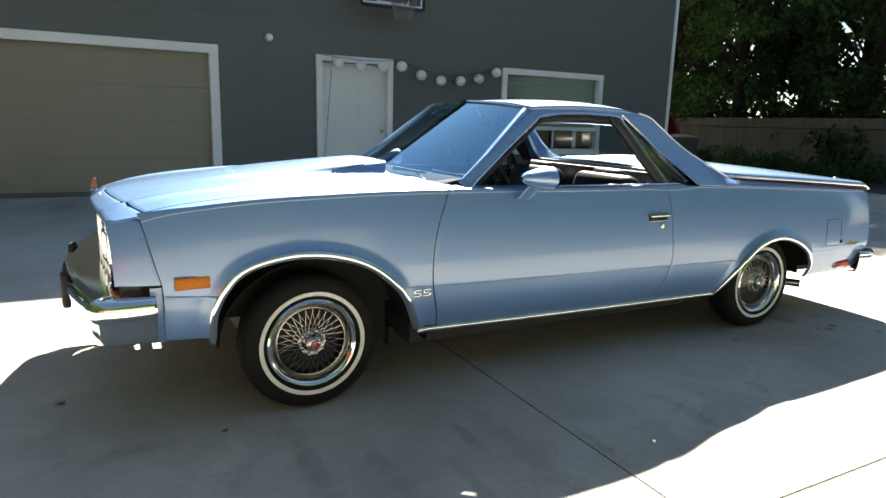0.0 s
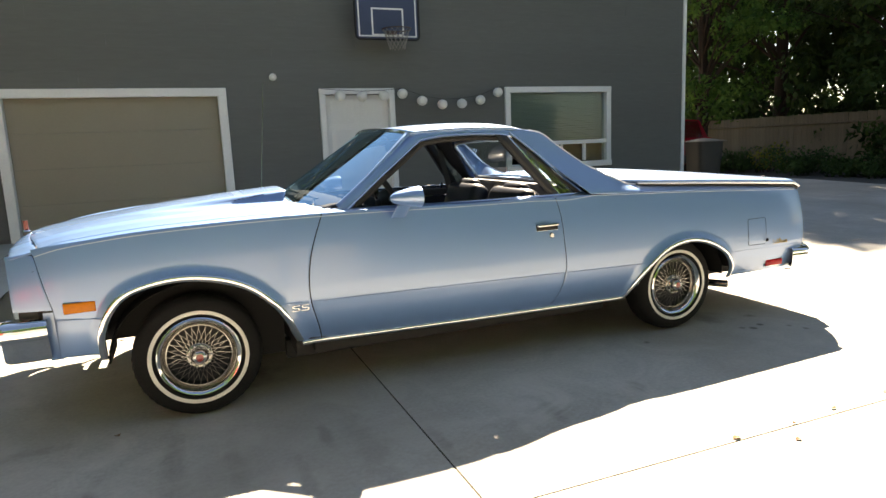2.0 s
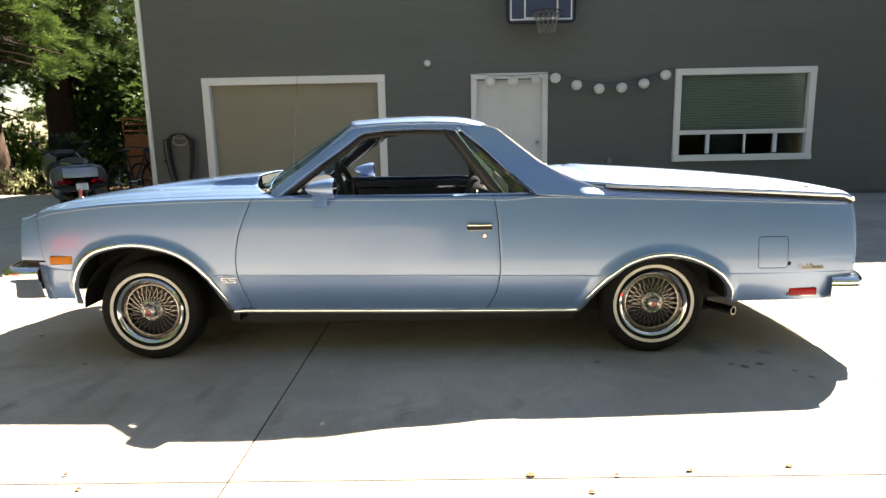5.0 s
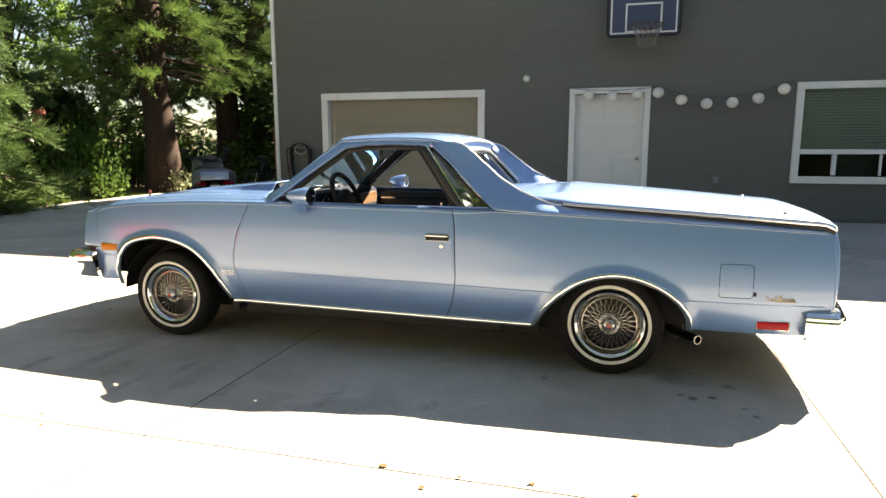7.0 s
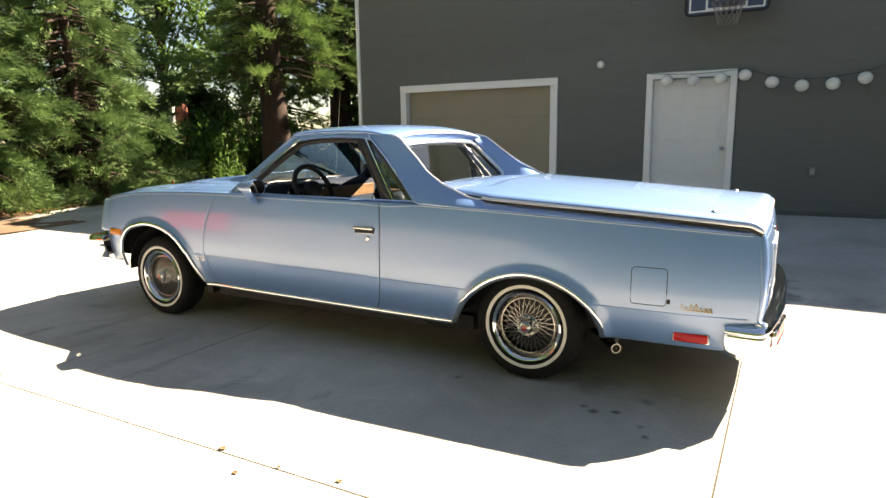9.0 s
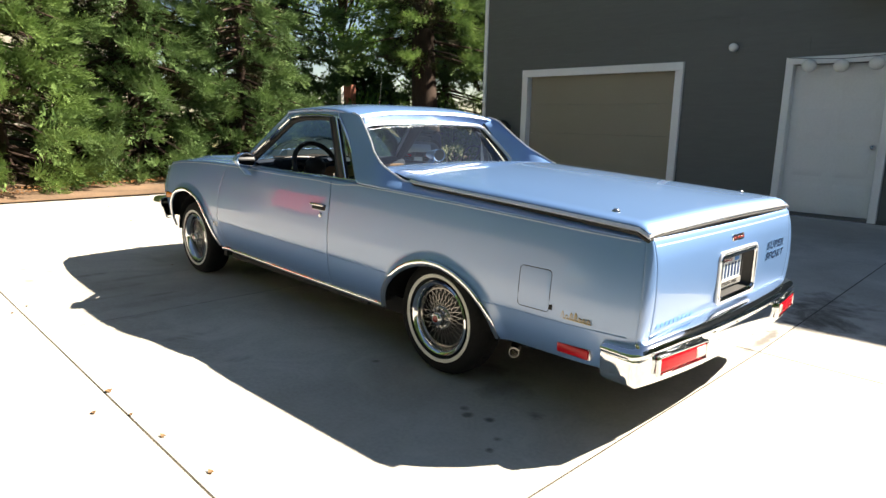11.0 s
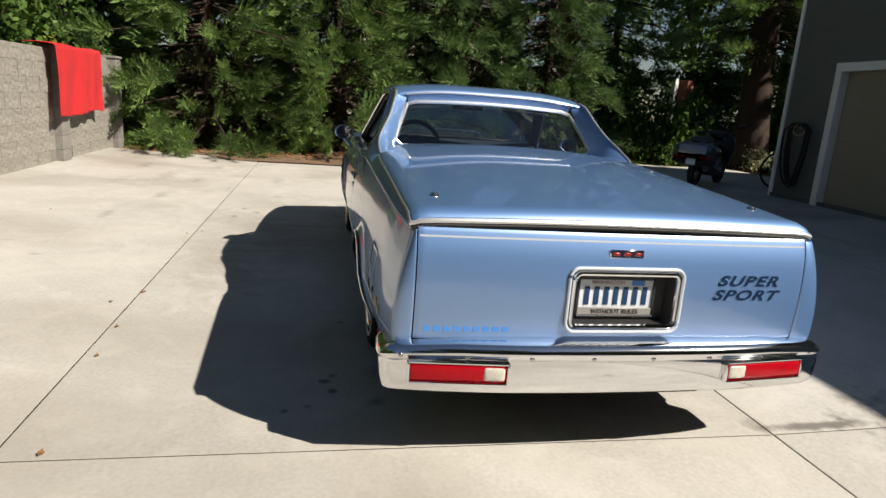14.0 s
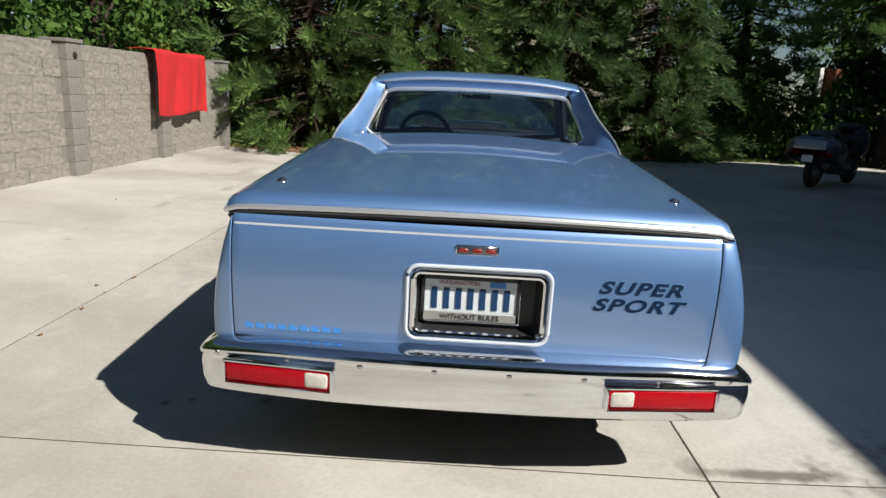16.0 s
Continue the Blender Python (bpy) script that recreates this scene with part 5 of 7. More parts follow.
part("headliner", grid(fresh(), lambda u, v: (1.25 + 0.73 * u, -0.58 + 1.16 * v, roof_z(1.25 + 0.73 * u, -0.58 + 1.16 * v) - 0.035), 8, 10), DASH, car, thick=0.01)


# ---- wire wheels ----
def wheel(x, s):
    w = part("wheel", lathe(fresh(), [(0.185, -0.085), (0.180, -0.02), (0.150, 0.0), (0.175, 0.02), (0.182, 0.062), (0.193, 0.082), (0.200, 0.084), (0.200, 0.06)], 48), CHROME, car, "wire-spoked chrome wheel")
    w.matrix_basis = Matrix.Translation((x, s * 0.735, RT)) @ (Matrix.Identity(4) if s > 0 else pose(0, 0, 0, 0, 0, 180))
    prof = [(0.198, 0.060), (0.203, 0.080), (0.215, 0.091), (0.250, 0.096), (0.275, 0.092), (0.291, 0.080), (0.300, 0.062), (0.305, 0.045), (0.305, -0.045), (0.300, -0.062), (0.291, -0.080), (0.275, -0.092), (0.215, -0.091), (0.198, -0.06)]
    tyre = part("tyre", lathe(fresh(), prof, 56), TYRE, w, "black tyre")
    bm = fresh()
    for dy in (-0.036, -0.012, 0.012, 0.036):
        for k in range(44):
            a = (k + (0.5 if abs(dy) > 0.02 else 0)) * math.tau / 44
            box(bm, (0, 0, 0), (0.019, 0.018, 0.005), 0, 1, pose(0, 0, 0, 0, 0, 0) @ Matrix.Rotation(a, 4, "Y") @ Matrix.Translation((0, dy, 0.3045)))
    part("tread", bm, TYRE, tyre, smooth=False)
    part("whitewall", lathe(fresh(), [(0.2165, 0.0925), (0.218, 0.0955), (0.234, 0.0975), (0.2355, 0.0945)], 56), WHITEWALL, tyre, "narrow white sidewall ring")
    part("rim_lip", lathe(fresh(), [(0.172, 0.066), (0.176, 0.078), (0.183, 0.090), (0.193, 0.095), (0.200, 0.089), (0.201, 0.080)], 56), CHROME, w)
    part("rim_well", lathe(fresh(), [(0.172, 0.066), (0.168, 0.052), (0.161, 0.046), (0.157, 0.055), (0.152, 0.056), (0.149, 0.044), (0.149, 0.010)], 56), SPOKE, w)
    part("backing", lathe(fresh(), [(0.0, 0.008), (0.150, 0.010)], 32), DARK, w)
    hub = part("hub", lathe(fresh(), [(0.068, 0.030), (0.068, 0.056), (0.062, 0.067), (0.054, 0.071), (0.045, 0.069), (0.038, 0.078)], 36), SPOKE, w, "chrome hub with a red centre")
    part("hub_cap", lathe(fresh(), [(0.039, 0.076), (0.039, 0.092), (0.034, 0.103), (0.024, 0.109), (0.0, 0.110)], 6), DULL_CHROME, hub)
    part("hub_badge", lathe(fresh(), [(0.019, 0.109), (0.017, 0.1125), (0.0, 0.1135)], 20), RED_BADGE, hub)
    for k in range(10):
        a = k * math.tau / 10
        part("hub_nut", ball(fresh(), (0.054 * math.cos(a), 0.073, 0.054 * math.sin(a)), 0.008, 8, 6), DULL_CHROME, hub)
    sp = fresh()
    tube(sp, [(0.064, 0.064, 0.0), (0.152 * math.cos(0.30), 0.052, 0.152 * math.sin(0.30))], 0.0018, 5)
    a = part("spoke", sp, SPOKE, w)
    sp = fresh()
    tube(sp, [(0.064, 0.054, 0.0), (0.152 * math.cos(-0.30), 0.044, 0.152 * math.sin(-0.30))], 0.0018, 5)
    b = part("spoke", sp, SPOKE, w)
    for k in range(2, 56):
        piece("spoke", (b if k % 2 else a).data, w, Matrix.Rotation(k * math.tau / 56, 4, "Y"))
    return w


for x in (0.0, WB):
    for s in (-1, 1):
        wheel(x, s)


# the nose bows forward in the middle and falls back at the corners
for ob in car.children_recursive:
    if ob.type == "MESH" and ob.matrix_basis == Matrix.Identity(4):
        for v in ob.data.vertices:
            if v.co.x < -0.54:
                k = min(1.0, abs(v.co.y) / 0.75) ** 1.5
                v.co.x += (0.05 * k - 0.025 * (1 - k)) * min(1.0, (-0.54 - v.co.x) / 0.16)


# ---- things on and by the garage ----
PAPER = mat("white_paper", (0.78, 0.77, 0.73), 0.8, vary=0.05, scale=8, fine=40)
NAVY = mat("navy_board", (0.035, 0.05, 0.105), 0.35, vary=0.1, scale=4, fine=40)
string = thing("lantern_string", (0, 0, 0), label="sagging dark cord carrying white paper globe lanterns along the wall", category="string lights")
GLOBES = [(2.47, 2.14), (2.84, 2.12), (3.22, 2.135), (3.54, 2.16), (3.89, 2.04), (4.26, 1.975), (4.63, 1.985), (4.99, 2.04), (5.34, 2.17)]
bm = fresh()
tube(bm, [(2.18, GY - 0.06, 2.26)] + [(x, GY - 0.15, z + 0.088) for x, z in GLOBES] + [(5.50, GY - 0.06, 2.29)], 0.004, 5)
part("cord", bm, BLACK_PLASTIC, string)
for x, z in GLOBES:
    bm = fresh()
    ball(bm, (x, GY - 0.15, z), (0.088, 0.088, 0.082), 20, 14)
    g = part("globe", bm, PAPER, string, "white paper globe")
    part("globe_cap", rod(fresh(), (x, GY - 0.15, z + 0.074), (x, GY - 0.15, z + 0.090), 0.016, 0.012), BLACK_PLASTIC, g)

hoop = thing("basketball_hoop", (3.26, GY, 3.40), label="navy basketball backboard with white lines and dark rim on the wall", category="basketball hoop")
bm = fresh()
prism(bm, rounded_rect(-0.52, 0.52, -0.40, 0.40, 0.06), -0.42, -0.385)
part("backboard", bm, NAVY, hoop)
bm = fresh()
for y0, y1, z0, z1, w in ((-0.475, 0.475, -0.36, 0.36, 0.022), (-0.255, 0.255, -0.34, 0.06, 0.026)):
    for c, s in ((((y0 + y1) / 2, z0), (y1 - y0 + w, w)), (((y0 + y1) / 2, z1), (y1 - y0 + w, w)), ((y0, (z0 + z1) / 2), (w, z1 - z0)), ((y1, (z0 + z1) / 2), (w, z1 - z0))):
        box(bm, (c[0], -0.4225, c[1]), (s[0], 0.004, s[1]))
part("board_lines", bm, WHITE_TRIM, hoop, smooth=False)
bm = fresh()
tube(bm, [(x, -0.42, z) for x, z in rounded_rect(-0.53, 0.53, -0.41, 0.41, 0.07)], 0.018, 6, True)
part("board_edge", bm, BLACK_RUBBER, hoop)
bm = fresh()
tube(bm, [(0.05 + 0.225 * math.cos(a), -0.70 + 0.225 * math.sin(a), -0.30) for a in np.linspace(0, math.tau, 29)[:-1]], 0.010, 6, True)
box(bm, (0.05, -0.45, -0.31), (0.16, 0.10, 0.05), 0.01)
rim = part("rim", bm, mat("dark_rim_paint", (0.06, 0.035, 0.03), 0.5), hoop)
bm = fresh()
for k in range(14):
    for d in (1, -1):
        pts = []
        for j in range(6):
            a = (k + d * j * 0.5) * math.tau / 14
            r = 0.215 - 0.095 * (j / 5) ** 0.8
            pts.append((0.05 + r * math.cos(a), -0.70 + r * math.sin(a), -0.305 - 0.30 * j / 5))
        tube(bm, pts, 0.0035, 4)
part("net", bm, mat("grey_net_cord", (0.22, 0.21, 0.20), 0.8), rim, "thin grey net")
for x in (-0.2, 0.3):
    part("mount_arm", box(fresh(), (x, -0.20, 0.0), (0.05, 0.38, 0.06)), BLACK_PLASTIC, hoop, smooth=False)
    part("mount_arm", box(fresh(), (x, -0.20, -0.25), (0.05, 0.38, 0.06)), BLACK_PLASTIC, hoop, smooth=False)

wl = thing("wall_lamp", (1.44, GY - 0.005, 2.44), label="small round white lamp on the siding", category="wall lamp")
part("lamp_base", lathe(fresh(), [(0.0, -0.035), (0.045, -0.035), (0.05, 0.0)], 20), WHITE_TRIM, wl)
part("lamp_globe", ball(fresh(), (0, -0.07, 0), 0.058, 18, 12), PAPER, wl)

ol = thing("wall_outlet", (4.48, GY - 0.012, 0.79), label="small weathered outlet box on the siding", category="outlet")
part("outlet_box", box(fresh(), (0, -0.015, 0), (0.085, 0.05, 0.12), 0.006), mat("outlet_grey", (0.16, 0.165, 0.17), 0.5), ol)
part("outlet_cover", box(fresh(), (0, -0.045, 0), (0.06, 0.012, 0.09), 0.004), mat("outlet_lid", (0.22, 0.22, 0.22), 0.5), ol)

hose = thing("garden_hose", (-2.76, GY - 0.02, 0.9), label="dark garden hose hung in long loops on a pale wall bracket", category="hose")
rng = random.Random(3)
for k in range(7):
    bm = fresh()
    w, dpt, drop = 0.17 + 0.085 * rng.random(), 0.05 + 0.022 * k, 0.42 + 0.14 * rng.random()
    pts = []
    for i in range(36):
        a = i * math.tau / 36
        z = math.sin(a)
        pts.append((w * math.cos(a) * (1.0 if z < 0.2 else 0.75), -dpt + 0.01 * math.sin(3 * a), 0.36 + (0.12 * z if z > 0 else (drop + 0.36) * z)))
    tube(bm, pts, 0.012, 6, True)
    part("hose_loop", bm, BLACK_RUBBER, hose)
bm = fresh()
tube(bm, [(0.11 * math.cos(a) * (1.15 if a > math.pi else 1), -0.11, 0.38 + 0.09 * math.sin(a)) for a in np.linspace(0, math.tau, 21)[:-1]], 0.014, 6, True)
tube(bm, [(-0.10, -0.10, 0.42), (0, -0.03, 0.40), (0.10, -0.10, 0.42)], 0.010, 6)
part("hose_bracket", bm, mat("beige_bracket", (0.35, 0.31, 0.25), 0.6), hose)
part("tap_handle", ball(fresh(), (-0.30, -0.05, 0.03), (0.03, 0.02, 0.03), 10, 8), RED_BADGE, hose, "small red tap handle")
part("tap", rod(fresh(), (-0.30, 0.0, 0.03), (-0.30, -0.05, 0.03), 0.012), DULL_CHROME, hose)


def bicycle(at, turn, frame_mat, label):
    b = thing("bicycle", at, turn, label, "bicycle", "bicycles by the garage")
    R = 0.33
    for x in (-0.52, 0.52):
        bm = fresh()
        tube(bm, [(x + R * math.cos(a), 0, R + R * math.sin(a)) for a in np.linspace(0, math.tau, 33)[:-1]], 0.022, 6, True)
        w = part("wheel", bm, BLACK_RUBBER, b)
        for k in range(14):
            a = k * math.tau / 14
            part("spoke", rod(fresh(), (x, 0, R), (x + R * math.cos(a), 0, R + R * math.sin(a)), 0.003, seg=4), DULL_CHROME, w)
        part("hub", rod(fresh(), (x, -0.05, R), (x, 0.05, R), 0.025), DULL_CHROME, w)
    bm = fresh()
    st, hd, bb = (-0.20, 0, 0.80), (0.36, 0, 0.82), (-0.06, 0, 0.30)
    for a, c in ((st, hd), (hd, bb), (st, bb), (bb, (-0.52, 0, R)), (st, (-0.52, 0, R)), (hd, (0.40, 0, 0.70))):
        tube(bm, [a, c], 0.017, 6)
    part("frame", bm, frame_mat, b)
    part("fork", tube(fresh(), [(0.34, 0, 0.92), (0.41, 0, 0.68), (0.52, 0, R)], 0.016, 6), frame_mat, b)
    part("handlebar", tube(fresh(), [(0.28, -0.28, 1.0), (0.33, -0.10, 0.97), (0.33, 0.10, 0.97), (0.28, 0.28, 1.0)], 0.014, 6), BLACK_PLASTIC, b)
    bm = fresh()
    ball(bm, (-0.25, 0, 0.93), (0.14, 0.07, 0.035), 12, 8)
    rod(bm, (-0.20, 0, 0.80), (-0.24, 0, 0.92), 0.013)
    part("saddle", bm, BLACK_PLASTIC, b)
    part("crank", rod(fresh(), (-0.06, -0.10, 0.30), (-0.06, 0.10, 0.30), 0.06, seg=14), DULL_CHROME, b)
    return b


bicycle((-4.38, 7.95, 0.165), 82, mat("black_bike_paint", (0.02, 0.02, 0.025), 0.3), "black bicycle standing beside the garage corner")
bicycle((-4.28, 8.70, 0.165), 76, mat("red_bike_paint", (0.22, 0.02, 0.02), 0.3), "dark red bicycle leaning behind the other")
bm = fresh()
grid(bm, lambda u, v: (-3.98 + 0.32 * u + 0.05 * math.sin(9 * v), 7.92 + 0.05 * math.sin(12 * u + 3 * v) - 0.02 * v, 0.80 - 0.58 * v - 0.05 * abs(u - 0.5)), 18, 18)
tagged(part("hanging_cloth", bm, mat("grey_cloth", (0.30, 0.32, 0.37), 0.9, vary=0.15, scale=6, fine=80, bump=0.3), thick=0.01), "pale grey cloth hung over a bicycle", "cloth")


# ---- touring scooter ----
SILVER = mat("silver_scooter_paint", (0.10, 0.115, 0.145), 0.28, 0.55, vary=0.05, coat=0.8)
sc = thing("motor_scooter", (-4.50, 5.98, 0.147), 130, "silver and black touring scooter with a small windscreen on shaded concrete", "motorcycle")


def loft(rows, n=20, power=0.7):
    """A fairing through cross-sections of (x, half width, middle height, half height)."""
    p = np.array(rows, float)
    fs = [curve(p[:, 0], p[:, k]) for k in (1, 2, 3)]

    def f(u, v):
        x = p[0, 0] + (p[-1, 0] - p[0, 0]) * u
        w, z, h = (q(x) for q in fs)
        a = v * math.tau
        r = lambda t: math.copysign(abs(t) ** power, t)
        return (x, w * r(math.cos(a)), z + h * r(math.sin(a)))
    return grid(fresh(), f, 22, n)


for x in (-0.74, 0.80):
    w = part("wheel", lathe(fresh(), [(0.19, -0.05), (0.235, -0.065), (0.27, -0.04), (0.278, 0.0), (0.27, 0.04), (0.235, 0.065), (0.19, 0.05)], 30, Matrix.Translation((x, 0, 0.278))), BLACK_RUBBER, sc)
    part("rim", lathe(fresh(), [(0.0, 0.03), (0.06, 0.04), (0.08, 0.02), (0.19, 0.045), (0.19, -0.045), (0.08, -0.02), (0.0, -0.03)], 24, Matrix.Translation((x, 0, 0.278))), DULL_CHROME, w)
part("tail_body", loft([(-1.06, 0.27, 0.64, 0.13), (-1.00, 0.37, 0.64, 0.20), (-0.80, 0.41, 0.64, 0.23), (-0.50, 0.38, 0.62, 0.22), (-0.15, 0.27, 0.56, 0.18), (0.12, 0.14, 0.48, 0.10)]), SILVER, sc, "silver tail fairing")
part("tail_panel", box(fresh(), (0, 0, 0), (0.012, 0.52, 0.17), 0.02, 2, Matrix.Translation((-1.062, 0, 0.735)) @ pose(0, 0, 0, 0, 14, 0)), mat("pale_tail_panel", (0.26, 0.30, 0.35), 0.3, 0.6, vary=0.08, coat=0.6), sc, "pale flat tail panel")
part("lower_band", loft([(-1.075, 0.30, 0.53, 0.05), (-1.03, 0.37, 0.52, 0.06), (-0.85, 0.39, 0.50, 0.06), (-0.60, 0.33, 0.49, 0.05)]), BLACK_PLASTIC, sc)
part("seat", loft([(-0.95, 0.08, 0.86, 0.03), (-0.80, 0.17, 0.87, 0.06), (-0.45, 0.19, 0.88, 0.07), (-0.34, 0.18, 0.80, 0.07), (0.05, 0.16, 0.76, 0.07), (0.22, 0.08, 0.74, 0.04)]), VINYL, sc, "stepped black saddle")
part("backrest", loft([(-0.32, 0.12, 0.86, 0.05), (-0.28, 0.14, 0.90, 0.07), (-0.22, 0.12, 0.87, 0.05)]), VINYL, sc)
part("centre_body", loft([(-0.55, 0.10, 0.42, 0.10), (-0.2, 0.20, 0.42, 0.20), (0.20, 0.22, 0.36, 0.17), (0.50, 0.22, 0.40, 0.20), (0.62, 0.12, 0.46, 0.16)]), BLACK_PLASTIC, sc)
part("front_fairing", loft([(0.36, 0.14, 0.82, 0.16), (0.46, 0.29, 0.80, 0.28), (0.62, 0.31, 0.76, 0.30), (0.80, 0.22, 0.74, 0.22), (0.94, 0.06, 0.72, 0.06)]), SILVER, sc, "silver front fairing")
part("leg_shield", loft([(0.30, 0.24, 0.60, 0.22), (0.40, 0.30, 0.62, 0.30), (0.46, 0.28, 0.62, 0.28)]), BLACK_PLASTIC, sc)
part("front_mudguard", loft([(0.50, 0.05, 0.46, 0.06), (0.68, 0.09, 0.53, 0.06), (0.86, 0.09, 0.53, 0.06), (1.06, 0.04, 0.42, 0.05)]), SILVER, sc)
bm = fresh()
grid(bm, lambda u, v: (0.66 - 0.26 * u - 0.10 * (2 * v - 1) ** 2, (2 * v - 1) * (0.25 - 0.05 * u), 1.00 + 0.40 * u), 8, 12)
scr = part("windscreen", bm, TINT, sc, "small clear windscreen", thick=0.004)
scr.visible_shadow = False
part("handlebar", tube(fresh(), [(0.20, -0.37, 1.02), (0.34, -0.24, 1.06), (0.40, -0.08, 1.03), (0.40, 0.08, 1.03), (0.34, 0.24, 1.06), (0.20, 0.37, 1.02)], 0.017, 6), BLACK_PLASTIC, sc)
part("dash_cowl", loft([(0.32, 0.14, 1.00, 0.03), (0.44, 0.20, 1.04, 0.06), (0.60, 0.16, 1.02, 0.05)]), BLACK_PLASTIC, sc)
part("headlamp", loft([(0.80, 0.20, 0.82, 0.07), (0.90, 0.12, 0.80, 0.05)]), CLEAR_LENS, sc, "clear swept headlamp")
for s in (-1, 1):
    m_ = part("mirror", loft([(0.42, 0.02, 1.20, 0.02), (0.47, 0.075, 1.20, 0.048), (0.53, 0.03, 1.20, 0.02)]), BLACK_PLASTIC, sc)
    m_.matrix_basis = Matrix.Translation((0, s * 0.42, 0))
    part("mirror_stem", rod(fresh(), (0.42, -s * 0.16, 1.04), (0.47, -s * 0.02, 1.18), 0.009), BLACK_PLASTIC, m_)
    part("grip", rod(fresh(), (0.20, s * 0.37, 1.02), (0.28, s * 0.29, 1.045), 0.021, seg=12), BLACK_RUBBER, sc)
    part("tail_lamp", loft([(-1.095, 0.06, 0.58, 0.018), (-1.07, 0.09, 0.58, 0.030), (-0.96, 0.10, 0.58, 0.028)], 12), RED_LENS, sc, "red tail lamp").matrix_basis = Matrix.Translation((0, s * 0.25, 0))
    part("side_panel", loft([(-0.80, 0.02, 0.52, 0.03), (-0.45, 0.05, 0.52, 0.11), (-0.05, 0.06, 0.44, 0.13), (0.25, 0.03, 0.34, 0.06)], 12), SILVER, sc, "silver side fairing").matrix_basis = Matrix.Translation((0, s * 0.20, 0))
    part("grab_rail", tube(fresh(), [(-0.62, s * 0.22, 0.84), (-0.90, s * 0.23, 0.88), (-1.02, s * 0.12, 0.89)], 0.014, 6), DULL_CHROME, sc)
part("silencer", rod(fresh(), (-0.30, -0.24, 0.30), (-0.98, -0.26, 0.40), 0.05, 0.065, 16), BLACK_PLASTIC, sc)
part("swing_arm", tube(fresh(), [(-0.20, 0.16, 0.32), (-0.74, 0.12, 0.278)], 0.04, 8), BLACK_PLASTIC, sc)
for y in (-0.085, 0.085):
    part("fork_leg", rod(fresh(), (0.80, y, 0.278), (0.56, y, 0.80), 0.024, seg=10), DULL_CHROME, sc)
part("plate_holder", box(fresh(), (-1.07, 0, 0.50), (0.03, 0.14, 0.16), 0.006), BLACK_PLASTIC, sc)
part("number_plate", box(fresh(), (-1.090, 0, 0.50), (0.008, 0.18, 0.11), 0.002), PLATE, sc)
part("rear_mudguard", loft([(-1.06, 0.05, 0.44, 0.05), (-0.95, 0.09, 0.54, 0.07), (-0.70, 0.09, 0.60, 0.05)]), BLACK_PLASTIC, sc)
part("stand", tube(fresh(), [(0.0, 0.10, 0.25), (0.06, 0.26, 0.012)], 0.014, 6), BLACK_PLASTIC, sc)

sc.scale = (0.92, 0.92, 0.92)

# ---- bin and red wagon beyond the garage ----
bn = thing("wheelie_bin", (11.25, 7.45, 0.16), -8, "dark wheeled refuse bin with a pale lid, beside the garage", "bin")
bm = fresh()
grid(bm, lambda u, v: (lambda a, k: (0.31 * k * max(-1, min(1, 1.35 * math.cos(a))), 0.33 * k * max(-1, min(1, 1.35 * math.sin(a))), 0.06 + 0.88 * u))(v * math.tau, 0.80 + 0.20 * u), 6, 28)
part("bin_body", bm, mat("dark_bin_plastic", (0.035, 0.033, 0.03), 0.5, vary=0.2, fine=30), bn, thick=0.012)
bm = fresh()
grid(bm, lambda u, v: ((u - 0.5) * 0.68, (v - 0.5) * 0.72, 0.955 + 0.06 * math.sin(math.pi * u) * math.sin(math.pi * v)), 8, 8)
part("bin_lid", bm, mat("pale_bin_lid", (0.22, 0.21, 0.20), 0.5), bn, "pale lid", thick=0.02)
for s in (-1, 1):
    part("bin_wheel", rod(fresh(), (s * 0.26, 0.30, 0.10), (s * 0.31, 0.30, 0.10), 0.10, seg=16), BLACK_RUBBER, bn)
part("bin_handle", rod(fresh(), (-0.25, 0.37, 0.93), (0.25, 0.37, 0.93), 0.016), BLACK_PLASTIC, bn)

RED_PAINT = mat("red_car_paint", (0.30, 0.012, 0.018), 0.25, 0.2, vary=0.04, coat=1.0)
sv = thing("red_wagon", (11.55, 10.6, 0.16), 0, "red station wagon seen from behind past the garage corner", "car")
WAG = [(2.20, 0.40), (2.22, 0.62), (2.15, 0.84), (1.2, 0.95), (0.45, 1.50), (-1.2, 1.56), (-1.90, 1.50), (-2.12, 0.98), (-2.20, 0.72), (-2.20, 0.38)]
bm = fresh()
n = len(WAG)
rows = []
for k in range(9):
    t = (k / 8) * 2 - 1
    rows.append([bm.verts.new((t * (0.90 - 0.16 * max(0, z - 0.95) / 0.6), -y, z - 0.03 * t ** 4 * (z > 0.9))) for y, z in [(-a, b) for a, b in WAG]])
for a, b in zip(rows, rows[1:]):
    for i in range(n):
        bm.faces.new((a[i], a[(i + 1) % n], b[(i + 1) % n], b[i]))
bm.faces.new(rows[0])
bm.faces.new(rows[-1])
part("body", bm, RED_PAINT, sv)
bm = fresh()
grid(bm, lambda u, v: (-0.68 + 1.36 * v, -1.935 - 0.17 * u, 1.46 - 0.42 * u), 4, 8)
part("rear_glass", bm, TINT, sv, thick=0.006)
bm = fresh()
box(bm, (0, -1.98, 1.22), (1.34, 0.012, 0.40), 0, 1)
part("glass_backing", box(fresh(), (0, -1.90, 1.24), (1.30, 0.02, 0.34)), DARK, sv, smooth=False)
part("rear_bumper", box(fresh(), (0, -2.25, 0.52), (1.70, 0.14, 0.20), 0.04, 2), BLACK_PLASTIC, sv)
